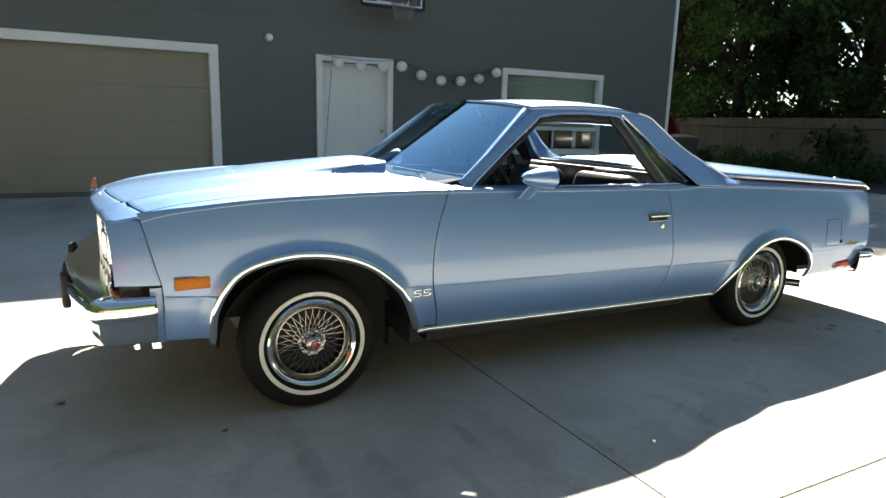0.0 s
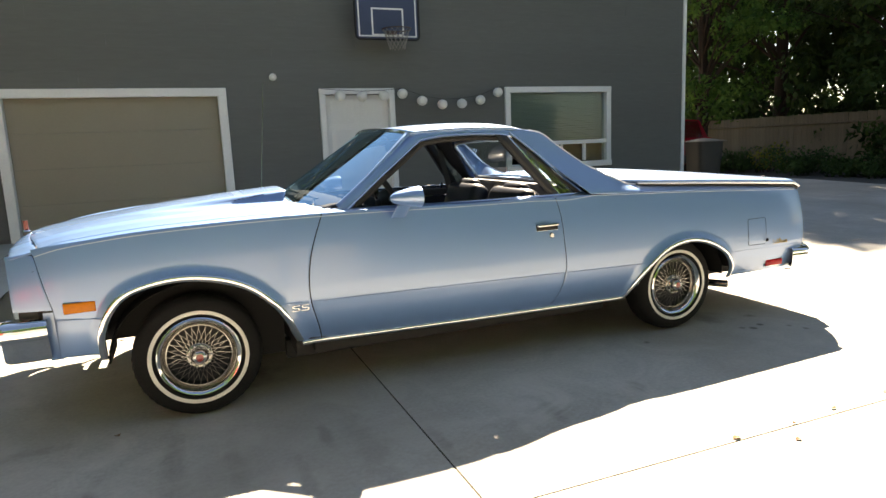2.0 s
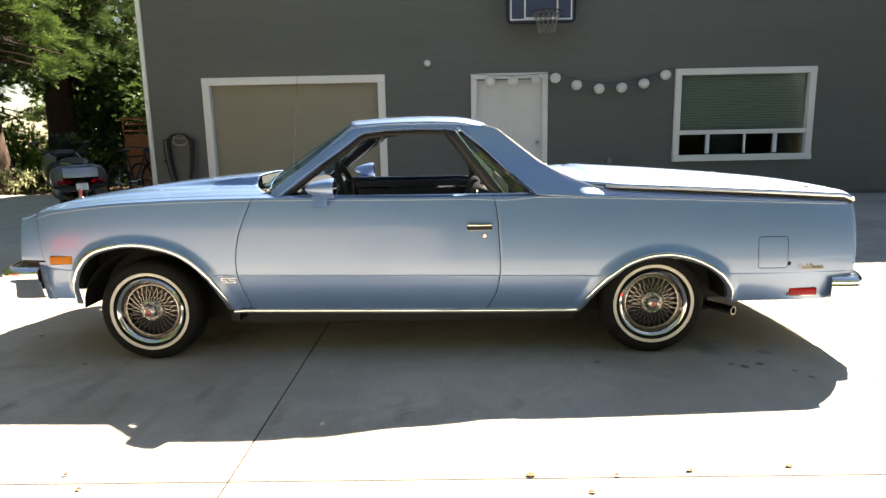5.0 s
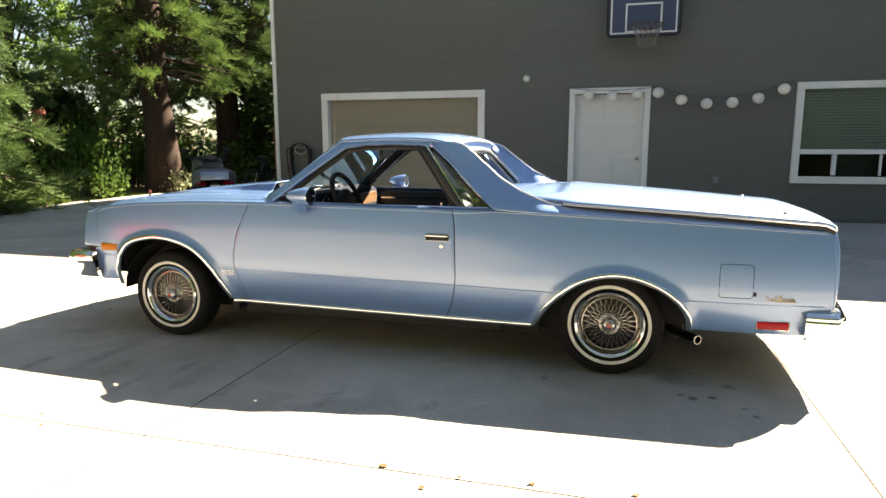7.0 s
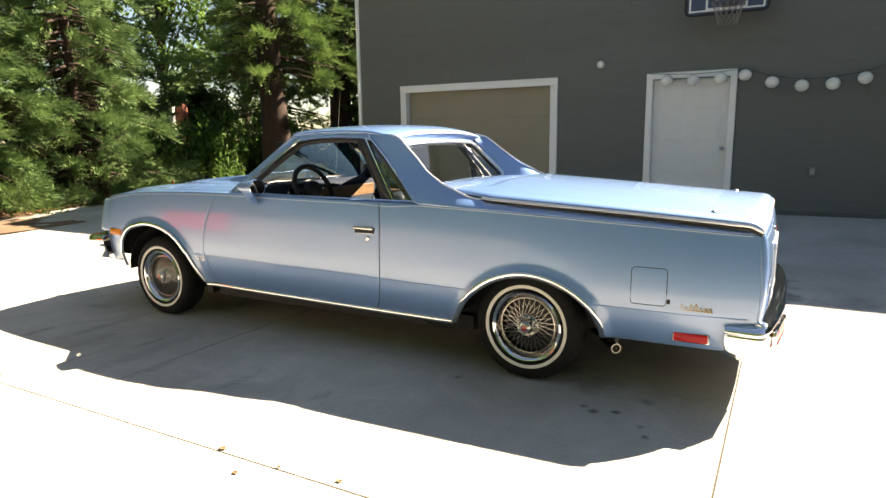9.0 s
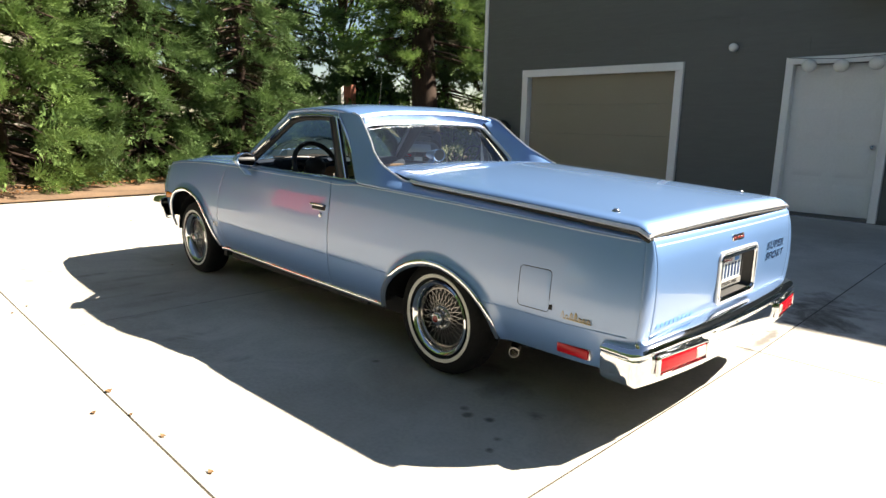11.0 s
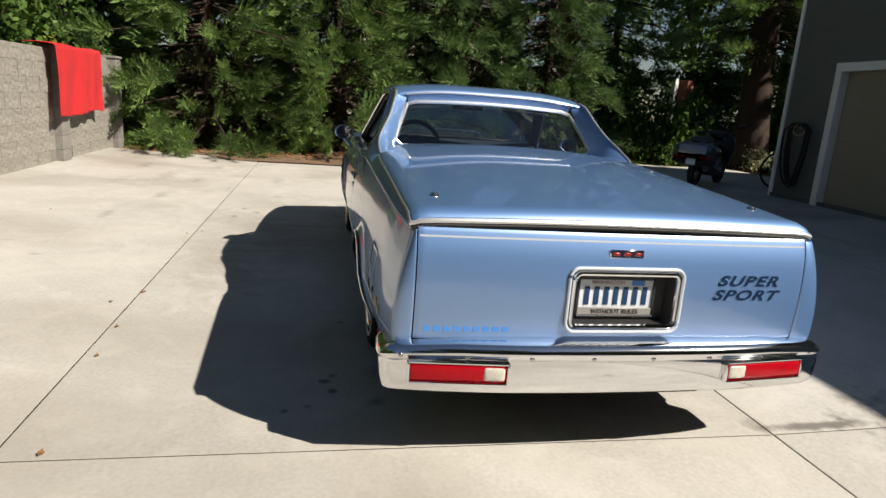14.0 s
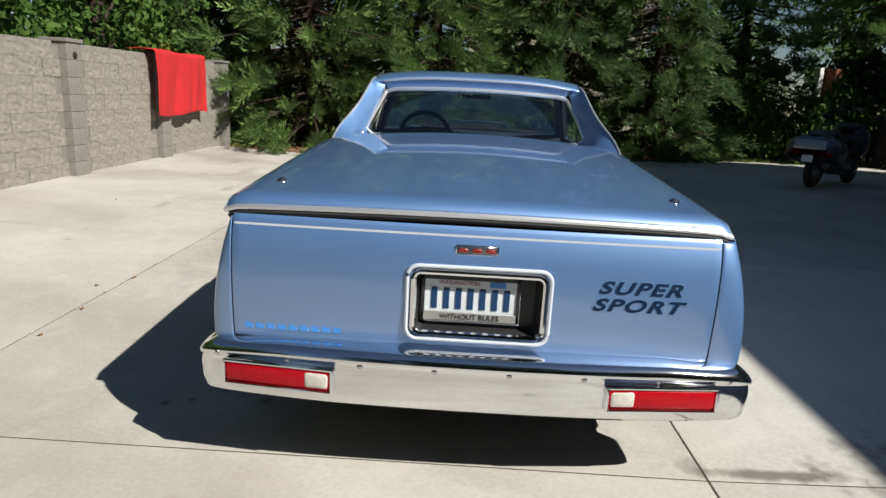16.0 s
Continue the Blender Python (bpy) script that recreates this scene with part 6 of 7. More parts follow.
for s in (-1, 1):
    part("tail_lamp", box(fresh(), (s * 0.80, -2.17, 0.90), (0.12, 0.10, 0.26), 0.02, 2), RED_LENS, sv)
    for y in (-1.35, 1.35):
        part("wheel", rod(fresh(), (s * 0.70, y, 0.32), (s * 0.88, y, 0.32), 0.32, seg=24), BLACK_RUBBER, sv)
part("roof_rack", box(fresh(), (0, -0.8, 1.60), (1.1, 1.4, 0.03), 0.01), BLACK_PLASTIC, sv)

# ---- towel on the block wall ----
bm = fresh()


def towel_point(u, v):
    x = -3.56 - 1.88 * u
    fold = 0.030 * math.sin(11 * u + 1.5 * v) + 0.020 * math.sin(23 * u + 2 + v) + 0.010 * math.sin(41 * u + 3 * v)
    if v < 0.18:
        k = v / 0.18
        return (x, WY - 0.24 + 0.390 * k, 1.700 + 0.012 * math.sin(9 * u) + 0.01 * math.sin(math.pi * k))
    k = (v - 0.18) / 0.82
    return (x - 0.02 * math.sin(5 * k), WY + 0.150 + fold * (0.25 + 0.75 * k) + 0.012, 1.69 - (0.94 + 0.03 * math.sin(6 * u)) * k)


grid(bm, towel_point, 60, 40)
tagged(part("towel", bm, RED_CLOTH, thick=0.012), "large bright red towel draped over the block wall", "towel")


# ---- fences ----
def fence(name, label, a, b, h, board, m, z0=0.05, rails=False):
    f = thing(name, (0, 0, 0), 0, label, "fence")
    a, b = Vector((*a, 0)), Vector((*b, 0))
    d = b - a
    n = int(d.length / board)
    yaw = math.degrees(math.atan2(d.y, d.x))
    rng = random.Random(len(name))
    meshes = []
    for k in range(4):
        bm = fresh()
        box(bm, (0, 0, h / 2), (board - 0.003, 0.018, h), 0.002)
        me = bpy.data.meshes.new("fence_board")
        bm.to_mesh(me)
        bm.free()
        me.materials.append(m)
        meshes.append(me)
    for i in range(n):
        p = a + d * ((i + 0.5) / n)
        piece("fence_board", meshes[i % 4], f, pose(p.x, p.y, z0 - 0.02 * rng.random(), 0, 0.5 * (rng.random() - 0.5), yaw))
    off = Vector((-d.y, d.x, 0)).normalized() * 0.035
    for z in (0.35, h - 0.3):
        p0, p1 = a + off, b + off
        part("fence_rail", tube(fresh(), [(p0.x, p0.y, z0 + z), (p1.x, p1.y, z0 + z)], 0.035, 4), m, f, smooth=False)
    if rails:
        for z in (h + 0.08, h + 0.24, h + 0.38):
            part("lattice_rail", tube(fresh(), [(a.x, a.y, z0 + z), (b.x, b.y, z0 + z)], 0.022, 4), m, f, smooth=False)
        for i in range(0, n + 1, 3):
            p = a + d * (i / n)
            part("lattice_upright", tube(fresh(), [(p.x, p.y, z0 + h - 0.05), (p.x, p.y, z0 + h + 0.44)], 0.02, 4), m, f, smooth=False)
    return f


fence("board_fence", "weathered brown upright-board fence behind shrubs", (18.0, 0.5), (18.4, 19.5), 1.70, 0.14, CEDAR)
fence("stained_fence", "red-stained board fence with open rails on top", (-6.5, 11.8), (-3.3, 11.6), 1.35, 0.14, RED_CEDAR, 0.08, True)


# ---- trees and shrubs ----
def spray(rng, length, fingers, blades, size):
    """One plume along x: cord-like fingers of needles that fan out and turn up at their tips."""
    tris = []
    for i in range(fingers):
        t = (i + rng.random()) / fingers
        a = rng.random() * math.tau
        out = np.array((0.0, math.cos(a), 0.75 * math.sin(a) + 0.12))
        o = np.array((length * (0.08 + 0.70 * t), 0, -0.16 * length * t * t)) + out * (0.05 * length * (1 - 0.5 * t))
        d = np.array((0.95, 0, 0.10)) + out * (0.85 - 0.50 * t) + np.array([rng.gauss(0, 0.16) for _ in range(3)])
        d /= np.linalg.norm(d)
        ln_ = length * (0.16 + 0.20 * (1 - t)) * (0.75 + 0.5 * rng.random())
        face = out * 0.8 + np.array((0.25, 0, 0.55)) + np.array([rng.gauss(0, 0.14) for _ in range(3)])
        face -= d * float(face @ d)
        face /= np.linalg.norm(face)
        w0 = np.cross(d, face)
        for j in range(blades):
            u = (j + 0.5 * rng.random()) / blades
            p = o + d * (ln_ * u) + np.array((0, 0, 0.10 * ln_ * u * u))
            e = d + w0 * ((0.62 if j % 2 else -0.62) * (1 - 0.6 * u) + rng.gauss(0, 0.10)) + face * rng.gauss(0.08, 0.30)
            e /= np.linalg.norm(e)
            w = np.cross(e, face)
            w *= 0.19 * size / max(1e-6, np.linalg.norm(w))
            tris.append((p - w, p + w, p + e * size * (1.15 - 0.45 * u)))
    return np.array(tris)


rng = random.Random(77)
PLUMES = [spray(rng, 0.74, 38, 7, 0.047) for _ in range(7)]
COARSE = [spray(rng, 0.95, 22, 4, 0.125) for _ in range(4)]


def axes(d, roll):
    """Turn that lays local x along d."""
    x = d / np.linalg.norm(d)
    y = np.cross((0, 0, 1), x)
    y /= max(1e-6, np.linalg.norm(y))
    z = np.cross(x, y)
    c, s_ = math.cos(roll), math.sin(roll)
    return np.stack((x, c * y + s_ * z, c * z - s_ * y), 1)


def triangles(name, tris, material, parent, label=""):
    me = bpy.data.meshes.new(name)
    v = np.concatenate(tris).reshape(-1, 3)
    me.from_pydata(v.tolist(), [], np.arange(len(v)).reshape(-1, 3).tolist())
    me.materials.append(material)
    ob = new(name, me)
    ob.parent = parent
    if label:
        ob["label"] = label
    return ob


def conifer(at, turn, label, h, r, seed, share, needles, trunk_r=0.15, bare=0.0, fine_to=4.3):
    """A conifer whose boughs end in drooping plumes, the low ones full and fine, those overhead coarse."""
    t = thing("conifer_tree", at, turn, label, "tree", "conifers along the yard")
    rng = random.Random(seed)
    tb, lb, tris, inner = fresh(), fresh(), [], []
    pts = [(0.05 * math.sin(k + seed), 0.05 * math.cos(1.3 * k), h * k / 8) for k in range(9)]
    tube(tb, pts, [trunk_r * (1.25 if k == 0 else 1) * (1 - 0.9 * k / 8) + 0.01 for k in range(9)], 12)
    z = bare + 0.15
    while z < h * 0.96:
        reach = r * (1 - 0.88 * (z / h) ** 1.15)
        low_part = z < fine_to
        for layer, part_ in ((1.0, 1.0), (0.62, 1.0), (0.34, 1.2)):
            n = max(3, int(share * part_ * (0.98 if low_part and layer == 1 else 1.0) * layer * math.tau * reach / (0.78 if low_part else 1.1) * (1.5 if z < 0.3 else 1.0)))
            for i in range(n):
                a = (i + 0.9 * rng.random()) * math.tau / n + z * 1.7
                d = np.array((math.cos(a), math.sin(a), 0.0))
                q = d * (reach * layer * (0.58 + 0.50 * rng.random()) * (1 + 0.24 * math.sin(3 * a + seed + 2 * z)))
                q[2] = max(0.16, z + 0.5 * (rng.random() - 0.5))
                rise_ = 0.22 * reach * layer
                tube(lb, [(0, 0, q[2] + rise_), (q[0] * 0.6, q[1] * 0.6, q[2] + 0.5 * rise_), tuple(q)], [0.035, 0.02, 0.007], 4)
                size = 0.90 + 0.45 * rng.random()
                fine = low_part and layer == 1
                for m in range(8 if fine else 3):
                    k = 0.30 if fine else 0.42
                    e = d + np.array((rng.gauss(0, k), rng.gauss(0, k), rng.gauss(-0.22 if fine else 0.0, k)))
                    src = rng.choice(PLUMES if fine else COARSE) * (size * ((0.56 + 0.46 * rng.random()) if fine else (0.62 + 0.45 * rng.random())))
                    back = (0.02 + 0.46 * rng.random()) if fine else 0.20
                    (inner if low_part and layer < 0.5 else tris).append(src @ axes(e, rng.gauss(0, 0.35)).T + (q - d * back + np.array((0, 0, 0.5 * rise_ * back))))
        z += 0.66 if low_part else 0.8
    part("trunk", tb, BARK, t)
    tagged(part("bough", lb, BARK, t), kind="stuff")
    triangles("crown", tris, needles, t)
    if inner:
        triangles("inner_foliage", inner, NEEDLES_INNER, t, "old brownish inner needles, coloured darker for the shade between boughs")
    return t


SKIRT = "green conifer with drooping feathery sprays down to the ground"
conifer((-8.15, -3.4, 0.0), 0, SKIRT, 9.5, 2.15, 1, 0.86, NEEDLES, fine_to=5.2)
conifer((-8.75, -0.7, 0.0), 40, SKIRT, 10.5, 2.2, 2, 0.86, NEEDLES, fine_to=5.2)
c3 = conifer((-9.35, 2.0, 0.02), 80, SKIRT, 10.0, 2.1, 5, 0.86, NEEDLES_OLD, fine_to=5.2)
c4 = conifer((-12.2, -2.2, 0.05), 20, "dark conifer in the second row of the screen", 12.0, 2.6, 6, 0.8, NEEDLES_OLD, fine_to=0.0)
for src, x, y, turn, sc_ in ((c3, -8.5, -6.2, 200, 1.0), (c3, -9.2, 4.3, 130, 0.90), (c4, -13.0, 1.6, 100, 0.95), (c4, -11.6, -5.4, 320, 1.0), (c4, -12.6, 7.6, 60, 0.9)):
    copy_thing(src, pose(x, y, 0.05, 0, 0, turn) @ Matrix.Diagonal((sc_, sc_, sc_, 1)))
TALL = "tall conifer with a thick reddish trunk and high drooping boughs"
conifer((-8.75, 9.85, 0.1), 0, TALL, 13.0, 2.5, 8, 0.66, NEEDLES, 0.42, 2.9, 5.6)
conifer((-8.6, 12.8, 0.1), 50, TALL, 12.5, 2.7, 9, 0.66, NEEDLES_OLD, 0.40, 2.7, 5.6)
for x, y, a, k in ((-14.6, 16.4, 20, 1.2),):
    copy_thing(c4, pose(x, y, 0.05, 0, 0, a) @ Matrix.Diagonal((k, k, k, 1)))
copy_thing(c4, pose(-7.2, 15.4, 0.05, 0, 0, 220))


def leaf_cloud(fb, blobs, per, size, rng):
    """Leaves on the outside of uneven clumps."""
    for c, r in blobs:
        for _ in range(per):
            d = Vector((rng.gauss(0, 1), rng.gauss(0, 1), rng.gauss(0, 1))).normalized()
            p = Vector(c) + Vector((d.x * r[0], d.y * r[1], d.z * r[2])) * (0.62 + 0.42 * rng.random())
            if p.z < 0.04:
                continue
            a = Vector((rng.gauss(0, 1), rng.gauss(0, 1), rng.gauss(0, 1) - 0.3)).normalized()
            b = a.cross(d + Vector((0.1, 0.2, 0.3))).normalized()
            s = size * (0.6 + 0.8 * rng.random())
            fb.faces.new([fb.verts.new(q) for q in (p, p + a * s * 0.5 + b * s * 0.28, p + a * s, p + a * s * 0.5 - b * s * 0.28)])


def shrub(at, turn, label, w, d, h, seed, leaves, count, size, name="shrub"):
    t = thing(name, at, turn, label, "shrub", "shrubs")
    rng = random.Random(seed)
    blobs = []
    for _ in range(max(5, int(w * d * 5))):
        hh = h * (0.35 + 0.65 * rng.random())
        blobs.append((((rng.random() - 0.5) * w, (rng.random() - 0.5) * d, hh * 0.55), (0.22 + 0.2 * rng.random(), 0.22 + 0.2 * rng.random(), hh * 0.45)))
    fb, sb = fresh(), fresh()
    leaf_cloud(fb, blobs, count, size, rng)
    for c, r in blobs[:10]:
        tube(sb, [(c[0] * 0.6, c[1] * 0.6, 0), (c[0], c[1], c[2] + r[2] * 0.5)], [0.018, 0.006], 5)
    tagged(part("stem_cluster", sb, BARK, t), kind="stuff")
    part("foliage", fb, leaves, t, smooth=False)
    return t


def broadleaf(at, turn, label, h, r, seed, leaves, clumps, per, size, low_=0.3):
    t = thing("broadleaf_tree", at, turn, label, "tree", "broadleaf trees")
    rng = random.Random(seed)
    tb, fb = fresh(), fresh()
    tube(tb, [(0, 0, 0), (0.08, 0.05, h * 0.3), (-0.05, 0.1, h * 0.6), (0.05, 0, h * 0.92)], [0.2, 0.15, 0.1, 0.03], 10)
    blobs = []
    for k in range(clumps):
        z = h * (low_ + (0.97 - low_) * rng.random())
        rr = r * math.sin(math.pi * min(0.96, max(0.14, (z / h - low_ * 0.6) / (1 - low_ * 0.6)))) ** 0.7 * (0.35 + 0.68 * rng.random())
        a = rng.random() * math.tau
        c = (rr * math.cos(a), rr * math.sin(a), z)
        blobs.append((c, (0.35 + 0.35 * rng.random(), 0.35 + 0.35 * rng.random(), 0.25 + 0.25 * rng.random())))
        if k % 3 == 0:
            tube(tb, [(0, 0, z * 0.6), (c[0] * 0.5, c[1] * 0.5, z * 0.85), c], [0.05, 0.03, 0.008], 5)
    leaf_cloud(fb, blobs, per, size, rng)
    part("trunk", tb, BARK, t)
    part("crown", fb, leaves, t, smooth=False)
    return t


BROAD = "leafy green broadleaf tree rising behind the block wall"
b1 = broadleaf((-6.2, -7.0, 0), 0, BROAD, 6.0, 2.3, 21, LEAVES, 90, 90, 0.14)
copy_thing(b1, pose(-3.0, -7.6, 0, 0, 0, 130))
# Those from x = -0.4 on are unseen, added to block the low sky.
for x, y, a in ((-0.4, -7.6, 300), (1.8, -7.9, 210), (4.2, -7.6, 20), (6.6, -7.9, 150), (9.0, -7.6, 80), (11.5, -7.9, 250), (-10.6, -8.4, 10)):
    copy_thing(b1, pose(x, y, 0, 0, 0, a) @ Matrix.Diagonal((1.15, 1.1, 1.05, 1)))
copy_thing(b1, pose(-8.4, -7.6, 0, 0, 0, 60))
# Unseen row past the wall's end, added to darken reflections in the car's flank.
h1 = broadleaf((2.9, -5.9, 0), 0, "dark leafy hedge tree growing down to the ground", 3.6, 0.95, 24, SHADE_LEAVES, 70, 60, 0.20, 0.02)
for k in range(7):
    copy_thing(h1, pose(4.4 + 1.45 * k, -5.9 - 0.15 * (k % 2), 0, 0, 0, 70 * k))
for x, y, a in ((-14.6, 8.2, 20), (-8.6, 17.8, 60), (-6.4, 18.4, 150), (-14.8, 12.2, 330), (-7.3, 13.2, 40), (-7.8, 14.6, 250)):
    copy_thing(h1, pose(x, y, 0, 0, 0, a) @ Matrix.Diagonal((1.3, 1.3, 0.95, 1)))
BACK = "dense dark broadleaf tree behind the board fence"
b2 = broadleaf((19.9, 8.0, 0), 0, BACK, 12.0, 4.2, 22, TALL_LEAVES, 165, 90, 0.21, 0.06)
for x, y, a in ((20.3, 3.2, 80), (20.0, 12.8, 160), (21.5, 18.0, 240), (23.5, 10.5, 300), (19.6, 17.0, 100), (20.5, -1.5, 30), (25.5, 5.5, 200), (26.5, 14.5, 10), (24.5, 0.5, 140), (27.0, 20.5, 70)):
    copy_thing(b2, pose(x, y, 0, 0, 0, a) @ Matrix.Diagonal((1.2, 1.2, 1.6, 1)))
b3 = broadleaf((15.3, 11.7, 0.05), 0, "sunlit light-green broadleaf tree past the garage corner", 9.5, 2.6, 23, LEAVES, 120, 110, 0.15, 0.18)
copy_thing(b3, pose(-16.5, 12.5, 0, 0, 0, 70))
copy_thing(b3, pose(-17.5, 17.5, 0, 0, 0, 170))
copy_thing(b3, pose(-16.8, 7.6, 0, 0, 0, 250))
copy_thing(b3, pose(-9.4, 18.6, 0, 0, 0, 310) @ Matrix.Diagonal((1.2, 1.2, 1.1, 1)))
copy_thing(b3, pose(-12.6, 20.0, 0, 0, 0, 20) @ Matrix.Diagonal((1.2, 1.2, 1.2, 1)))

IVY = "low dark leafy shrub along the foot of the fence"
s1 = shrub((16.6, 6.5, 0.04), 0, IVY, 2.4, 2.0, 0.85, 31, SHADE_LEAVES, 130, 0.10)
for x, y, a in ((16.9, 4.0, 90), (16.5, 9.0, 200), (16.7, 11.6, 40), (16.9, 1.4, 300), (16.4, 14.0, 120)):
    copy_thing(s1, pose(x, y, 0.04, 0, 0, a))
shrub((16.3, 10.2, 0.05), 0, "yellow-flowered shrub by the fence", 0.9, 0.9, 1.15, 33, YELLOW_LEAVES, 90, 0.08)
sb_ = "bright green shrub between the tree trunks"
s2 = shrub((-9.2, 7.6, 0.08), 0, sb_, 1.6, 1.2, 1.1, 34, LEAVES, 130, 0.09)
for x, y, a in ((-9.3, 11.6, 100), (-11.8, 8.4, 190), (-8.2, 12.6, 270), (-10.8, 11.2, 30), (-12.6, 8.0, 140), (-13.2, 13.2, 250), (-11.6, 7.2, 330)):
    copy_thing(s2, pose(x, y, 0.08, 0, 0, a) @ Matrix.Diagonal((1.2, 1.2, 1.7, 1)))
for x, y, a in ((-10.4, 8.3, 60), (-11.5, 10.8, 170), (-10.3, 12.0, 280), (-9.9, 7.9, 15), (-12.2, 13.2, 40), (-12.9, 14.4, 130), (-11.6, 14.2, 220)):
    copy_thing(s2, pose(x, y, 0.08, 0, 0, a) @ Matrix.Diagonal((1.4, 1.4, 2.3, 1)))
shrub((-8.05, 9.75, 0.10), 0, "pale variegated shrub at the foot of a trunk", 0.8, 0.7, 0.95, 37, leafy("variegated_leaves", (0.10, 0.16, 0.06), (0.52, 0.55, 0.36), 0.35), 80, 0.085)
shrub((-5.6, -5.7, 0.05), 0, "small yellow-green conifer shrub behind the wall", 1.1, 0.8, 2.1, 36, YELLOW_LEAVES, 140, 0.08)

# pale house glimpsed behind the conifers
far = thing("far_house", (-27, 4.0, 0), 0, "pale house glimpsed through the trees", "house")
part("wall", box(fresh(), (0, 0, 2.6), (6, 8, 5.2)), mat("far_cream_wall", (0.36, 0.33, 0.28), 0.8, vary=0.08), far, smooth=False)
bm = fresh()
prism(bm, [(-3.6, 5.2), (3.6, 5.2), (0, 7.4)], -4.4, 4.4)
part("roof", bm, ROOFING, far, smooth=False)
for y in (-2.6, 0, 2.6):
    w = part("window", box(fresh(), (3.0, y, 3.4), (0.08, 1.3, 1.2), 0.02), WHITE_TRIM, far, smooth=False)
    part("pane", box(fresh(), (3.04, y, 3.4), (0.03, 1.1, 1.0)), DARK, w, smooth=False)

# sunlit porch corner beyond the trees
porch = thing("porch_corner", (-14.0, 11.0, 0), 20, "sunlit red brick porch pier with a white post", "porch")
bm = fresh()
box(bm, (0, 0, 1.3), (0.34, 0.34, 2.6), 0.01)
part("brick_pier", bm, mat("far_red_brick", (0.34, 0.12, 0.08), 0.9, vary=0.35, scale=4, fine=14, bump=0.3), porch, smooth=False)
part("white_post", box(fresh(), (0.05, -0.62, 1.3), (0.16, 0.16, 2.6), 0.01), WHITE_TRIM, porch, smooth=False)
part("rail", box(fresh(), (0.03, -0.36, 1.0), (0.06, 0.42, 0.08), 0.01), WHITE_TRIM, porch, smooth=False)
part("low_wall", box(fresh(), (0.03, -0.42, 0.35), (0.14, 0.50, 0.7), 0.01), WHITE_TRIM, porch, smooth=False)

# fallen leaves and litter
rng = random.Random(12)
bm = fresh()
for x, y in [(2.09, -2.17), (2.42, -2.18), (2.71, -2.15)] + [(rng.uniform(-5.5, 5), rng.choice((-2.2, 0.85)) + rng.gauss(0, 0.03)) for _ in range(9)] + [(rng.uniform(-5, 6), rng.uniform(-4.4, 1.5)) for _ in range(14)]:
    a, s = rng.random() * 6.3, 0.013 + 0.013 * rng.random()
    q = [(x + s * math.cos(a + t), y + s * r_ * math.sin(a + t), rise(x, y) + 0.004 + 0.006 * (k % 2)) for k, (t, r_) in enumerate(((0, 0.6), (1.6, 0.7), (3.1, 0.6), (4.7, 0.7)))]
    bm.faces.new([bm.verts.new(p) for p in q])
tagged(part("fallen_leaves", bm, mat("dry_leaf", (0.20, 0.11, 0.05), 0.8, vary=0.3), smooth=False, thick=0.001), "few dry brown leaves on the concrete", "leaves", kind="stuff")
bm = fresh()
rng = random.Random(13)
for _ in range(1500):
    y = rng.uniform(-4.7, 10)
    x = pave_end(y) - rng.random() ** 1.5 * 1.0 + 0.05
    a, s = rng.random() * 6.3, 0.02 + 0.03 * rng.random()
    z = 0.03 + 0.10 * (y + 5) / 26 + 0.03 * rng.random() + 0.02
    bm.faces.new([bm.verts.new((x + s * math.cos(a + t), y + s * math.sin(a + t) * 0.7, z + 0.012 * (k % 2))) for k, t in enumerate((0, 1.57, 3.14, 4.71))])
tagged(part("leaf_litter", bm, mat("orange_litter", (0.30, 0.14, 0.05), 0.85, vary=0.5, scale=8), smooth=False), "orange-brown leaf litter at the edge of the paving", "leaves", kind="stuff")
bm = fresh()
rng = random.Random(14)
for _ in range(2600):
    y = rng.uniform(4.5, 12)
    x = pave_end(y) - 0.15 - rng.random() * 0.8
    h = 0.05 + 0.12 * rng.random()
    a = rng.random() * 6.3
    dx, dy = 0.008 * math.cos(a), 0.008 * math.sin(a)
    z = 0.06
    bm.faces.new([bm.verts.new(p) for p in ((x - dx, y - dy, z), (x + dx, y + dy, z), (x + 3 * dy, y + 3 * dx, z + h))])
tagged(part("grass_tufts", bm, LEAVES, smooth=False), "thin green weeds along the planting bed", "grass", kind="stuff")


# ---- pieces: driveway slabs, siding boards, wall blocks ----
CUT_X = [None, -5.25, -2.17, 0.915, 4.015, 7.10, 10.2, 13.3]
CUT_Y = [-5.2, -2.19, 0.855, 3.9, 6.42]
G = 0.0042


def slab(xa, xb, xa2, xb2, ya, yb):
    """One cast slab: xa, xb at its ya edge and xa2, xb2 at its yb edge, with worn arrises."""
    bm = fresh()
    nx, ny = 6, 6
    e = 0.0012
    q = [bm.verts.new((x, y, rise(x, y))) for x, y in ((xa + G + e, ya + G + e), (xb - G - e, ya + G + e), (xb2 - G - e, yb - G - e), (xa2 + G + e, yb - G - e))]
    r = [bm.verts.new((x, y, rise(x, y) - 0.0012)) for x, y in ((xa + G, ya + G), (xb - G, ya + G), (xb2 - G, yb - G), (xa2 + G, yb - G))]
    b = [bm.verts.new((v.co.x, v.co.y, v.co.z - 0.10)) for v in r]
    bm.faces.new(q)
    for k in range(4):
        j = (k + 1) % 4
        bm.faces.new((r[k], r[j], q[j], q[k]))
        bm.faces.new((b[k], b[j], r[j], r[k]))
    part("slab", bm, CONCRETE, driveway, smooth=False)


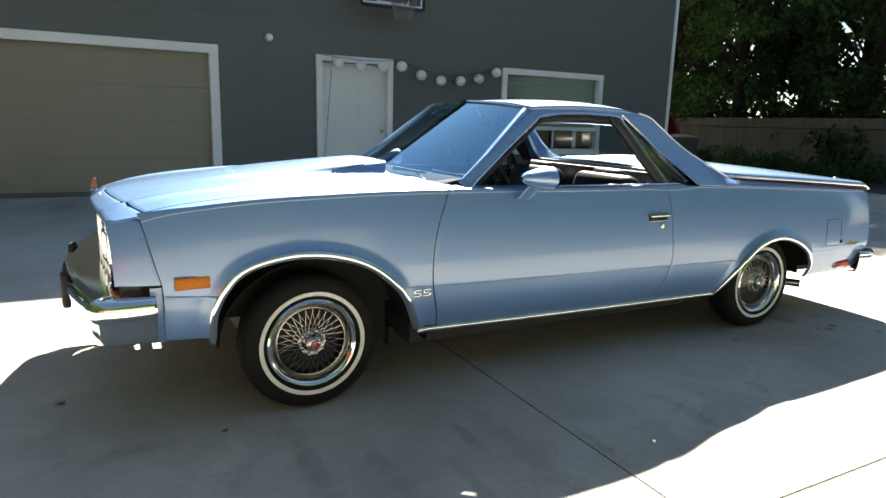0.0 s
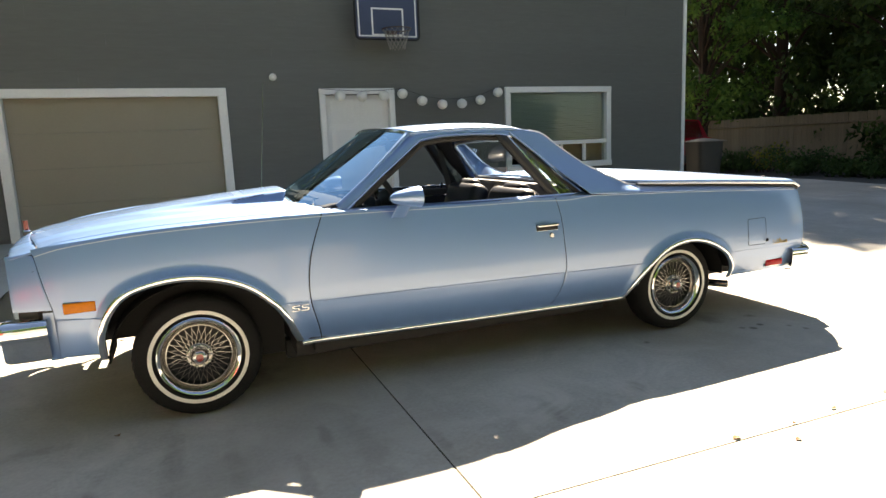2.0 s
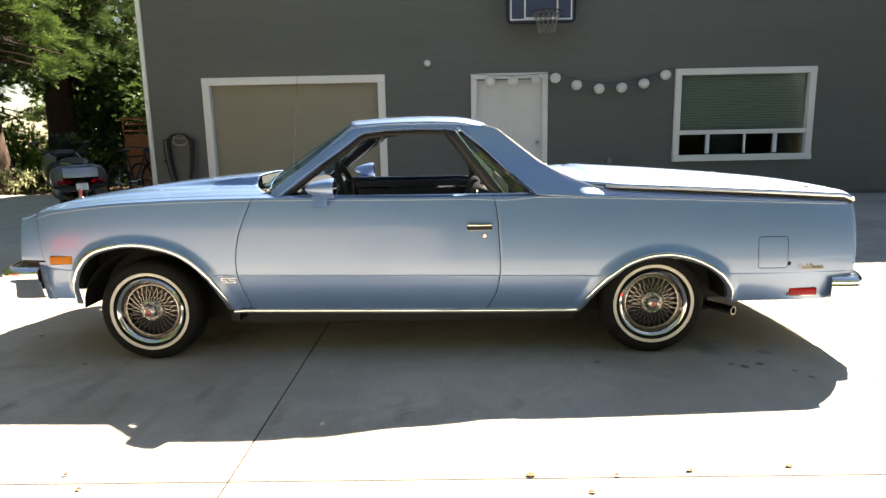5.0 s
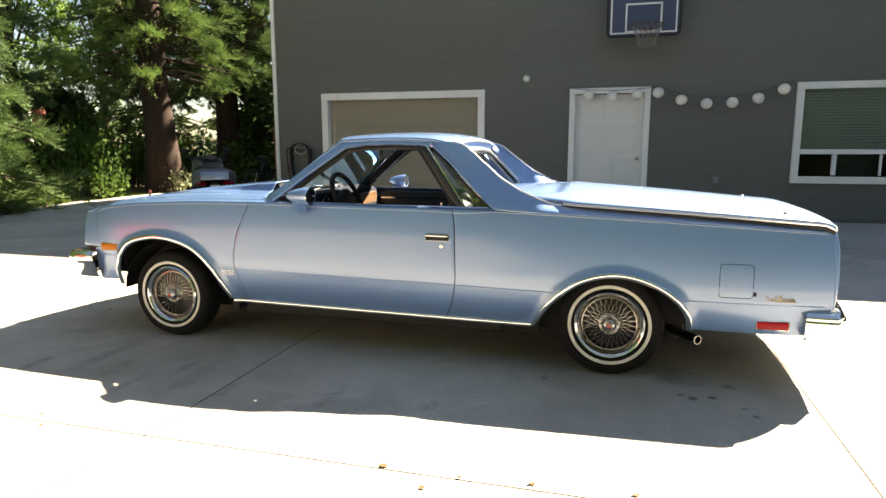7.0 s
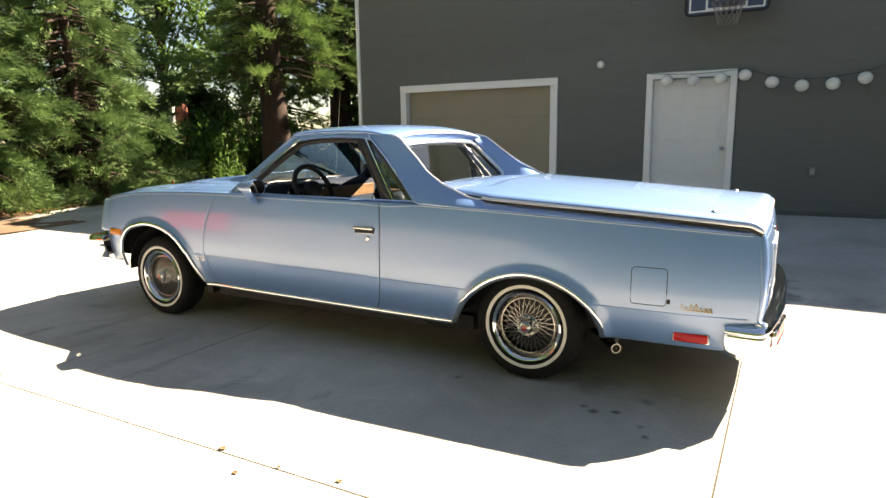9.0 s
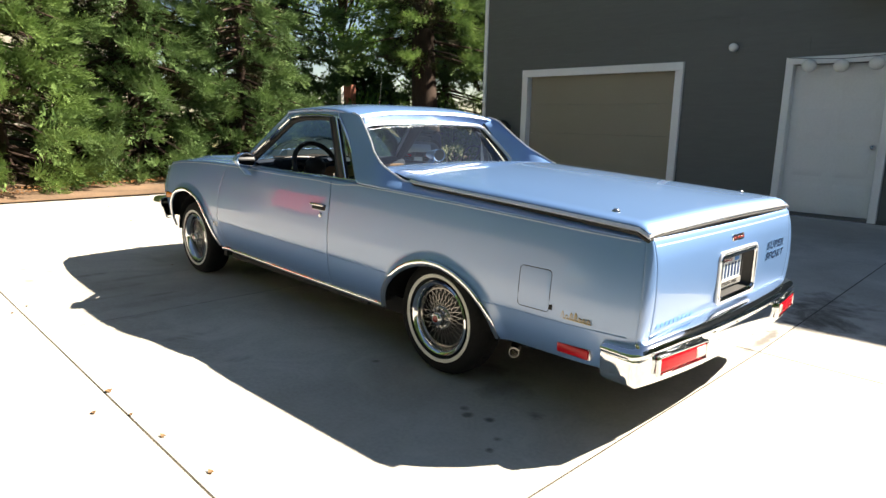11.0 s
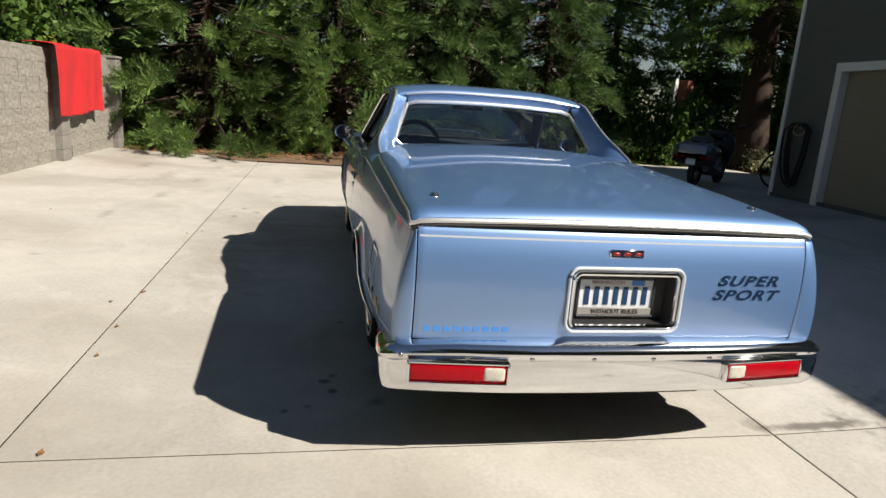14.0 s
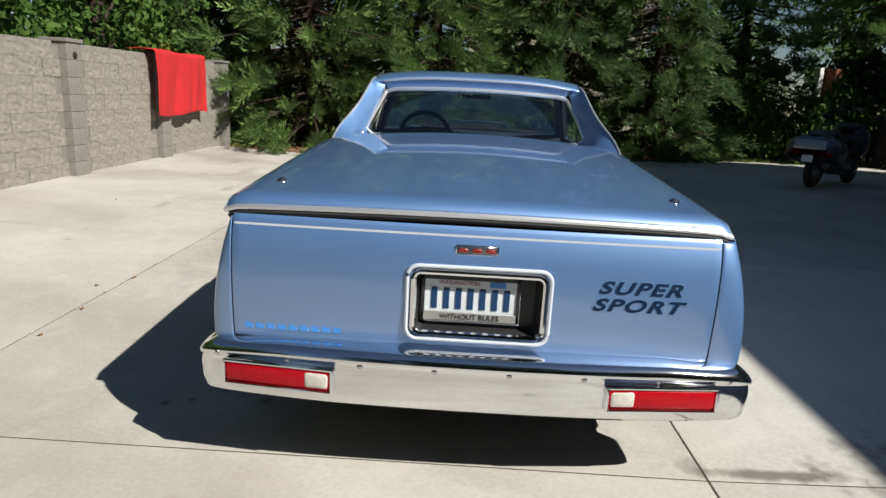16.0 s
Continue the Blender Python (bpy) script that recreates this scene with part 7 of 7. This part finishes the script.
for ya, yb in zip(CUT_Y, CUT_Y[1:]):
    for xa, xb in zip(CUT_X, CUT_X[1:]):
        if xa is None:
            slab(pave_end(ya), xb, pave_end(yb), xb, ya, yb)
        else:
            slab(xa, xb, xa, xb, ya, yb)
slab(pave_end(6.42), -5.25, pave_end(9.1), -5.25, 6.42, 9.1)
slab(-5.25, GX0 - 0.06, -5.25, GX0 - 0.06, 6.42, 9.1)
slab(GX1 + 0.06, 13.3, GX1 + 0.06, 13.3, 6.42, 12.5)

# dirt packed in the joints
bm = fresh()


def joint(xa, ya, xb, yb):
    w = G + 0.002
    dx, dy = (0, w) if abs(xb - xa) > abs(yb - ya) else (w, 0)
    bm.faces.new([bm.verts.new((x, y, rise(x, y) - 0.0022)) for x, y in ((xa - dx, ya - dy), (xb - dx, yb - dy), (xb + dx, yb + dy), (xa + dx, ya + dy))])


for y in CUT_Y[1:-1]:
    joint(pave_end(y), y, 13.3, y)
for x in CUT_X[1:-1]:
    for ya, yb in zip(CUT_Y, CUT_Y[1:]):
        joint(x, ya, x, yb)
part("joint_fill", bm, mat("packed_joint_dirt", (0.055, 0.047, 0.036), 0.95, vary=0.5, scale=2, fine=30), driveway, smooth=False)

LAP = 0.178
n_lap = int((GTOP - 0.22) / LAP) + 1
for i in range(n_lap):
    za = 0.22 + i * LAP
    zb = min(za + LAP, GTOP)
    spans = [(GX0 + 0.03, GX1 - 0.03)]
    for o in OPEN:
        if o[2] < zb - 0.02 and o[3] > za + 0.02:
            w = 0.125 if o is OPEN[0] else 0.095
            spans = [t for a, b in spans for t in ((a, min(b, o[0] - w + 0.02)), (max(a, o[1] + w - 0.02), b)) if t[1] - t[0] > 0.05]
    for a, b in spans:
        cuts = [a]
        x = a + 3.66 * ((i * 0.37) % 1) + 0.4
        while x < b - 0.4:
            cuts.append(x)
            x += 3.66
        cuts.append(b)
        for c, d in zip(cuts, cuts[1:]):
            bm = fresh()
            prism(bm, [(c + 0.001, za - 0.012), (d - 0.001, za - 0.012), (d - 0.001, zb), (c + 0.001, zb)], GY + 0.002, GY + 0.019)
            for v in bm.verts:
                if v.co.y < GY + 0.01 and v.co.z < za:
                    v.co.y = GY - 0.003
            part("siding_board", bm, SIDING, garage_wall, smooth=False)

rng = random.Random(7)
BL, BH = 0.405, 0.2
blocks = []
for k in range(6):
    bm = fresh()
    grid(bm, lambda u, v: ((u - 0.5) * (BL - 0.003), -0.010 + (0.002 if min(u, v, 1 - u, 1 - v) < 0.01 else 0.004 + 0.009 * noise.noise((u * 7 + 9 * k, v * 4, k)) + 0.005 * noise.noise((u * 19 + 5 * k, v * 11, k + 3))), (v - 0.5) * (BH - 0.003)), 14, 8)
    me = bpy.data.meshes.new("block")
    bm.to_mesh(me)
    bm.free()
    me.materials.append(BLOCK)
    blocks.append(me)
PILLARS = [-6.62, -4.02, -1.70, 0.93]
for row in range(8):
    x = -6.7 + (0.2 if row % 2 else 0)
    while x < 1.45:
        if not any(abs(x - p) < 0.17 for p in PILLARS):
            piece("block", blocks[rng.randrange(6)], block_wall, pose(x, WY - 0.005, 0.04 + BH * (row + 0.5) + 0.004, 180, 0, 0) @ pose(0, 0, 0, 180, 0, 0) @ pose(0, 0.006 * (rng.random() - 0.5), 0))
        x += BL
bm = fresh()
box(bm, (0, 0, 0), (0.30, 0.30, 0.1975), 0.004)
pil = bpy.data.meshes.new("pillar_block")
bm.to_mesh(pil)
bm.free()
pil.materials.append(PILLAR_BLOCK)
for p in PILLARS:
    for row in range(8):
        piece("pillar_block", pil, block_wall, pose(p, WY - 0.065, 0.04 + BH * (row + 0.5) + 0.004))
    part("pillar_cap", box(fresh(), (p, WY - 0.065, 1.665), (0.34, 0.34, 0.045), 0.008), PILLAR_BLOCK, block_wall, smooth=False)
part("wall_vent", lathe(fresh(), [(0.0, 0.01), (0.035, 0.01), (0.045, 0.0)], 16, Matrix.Translation((PILLARS[2], WY + 0.087, 1.50))), DARK, block_wall)
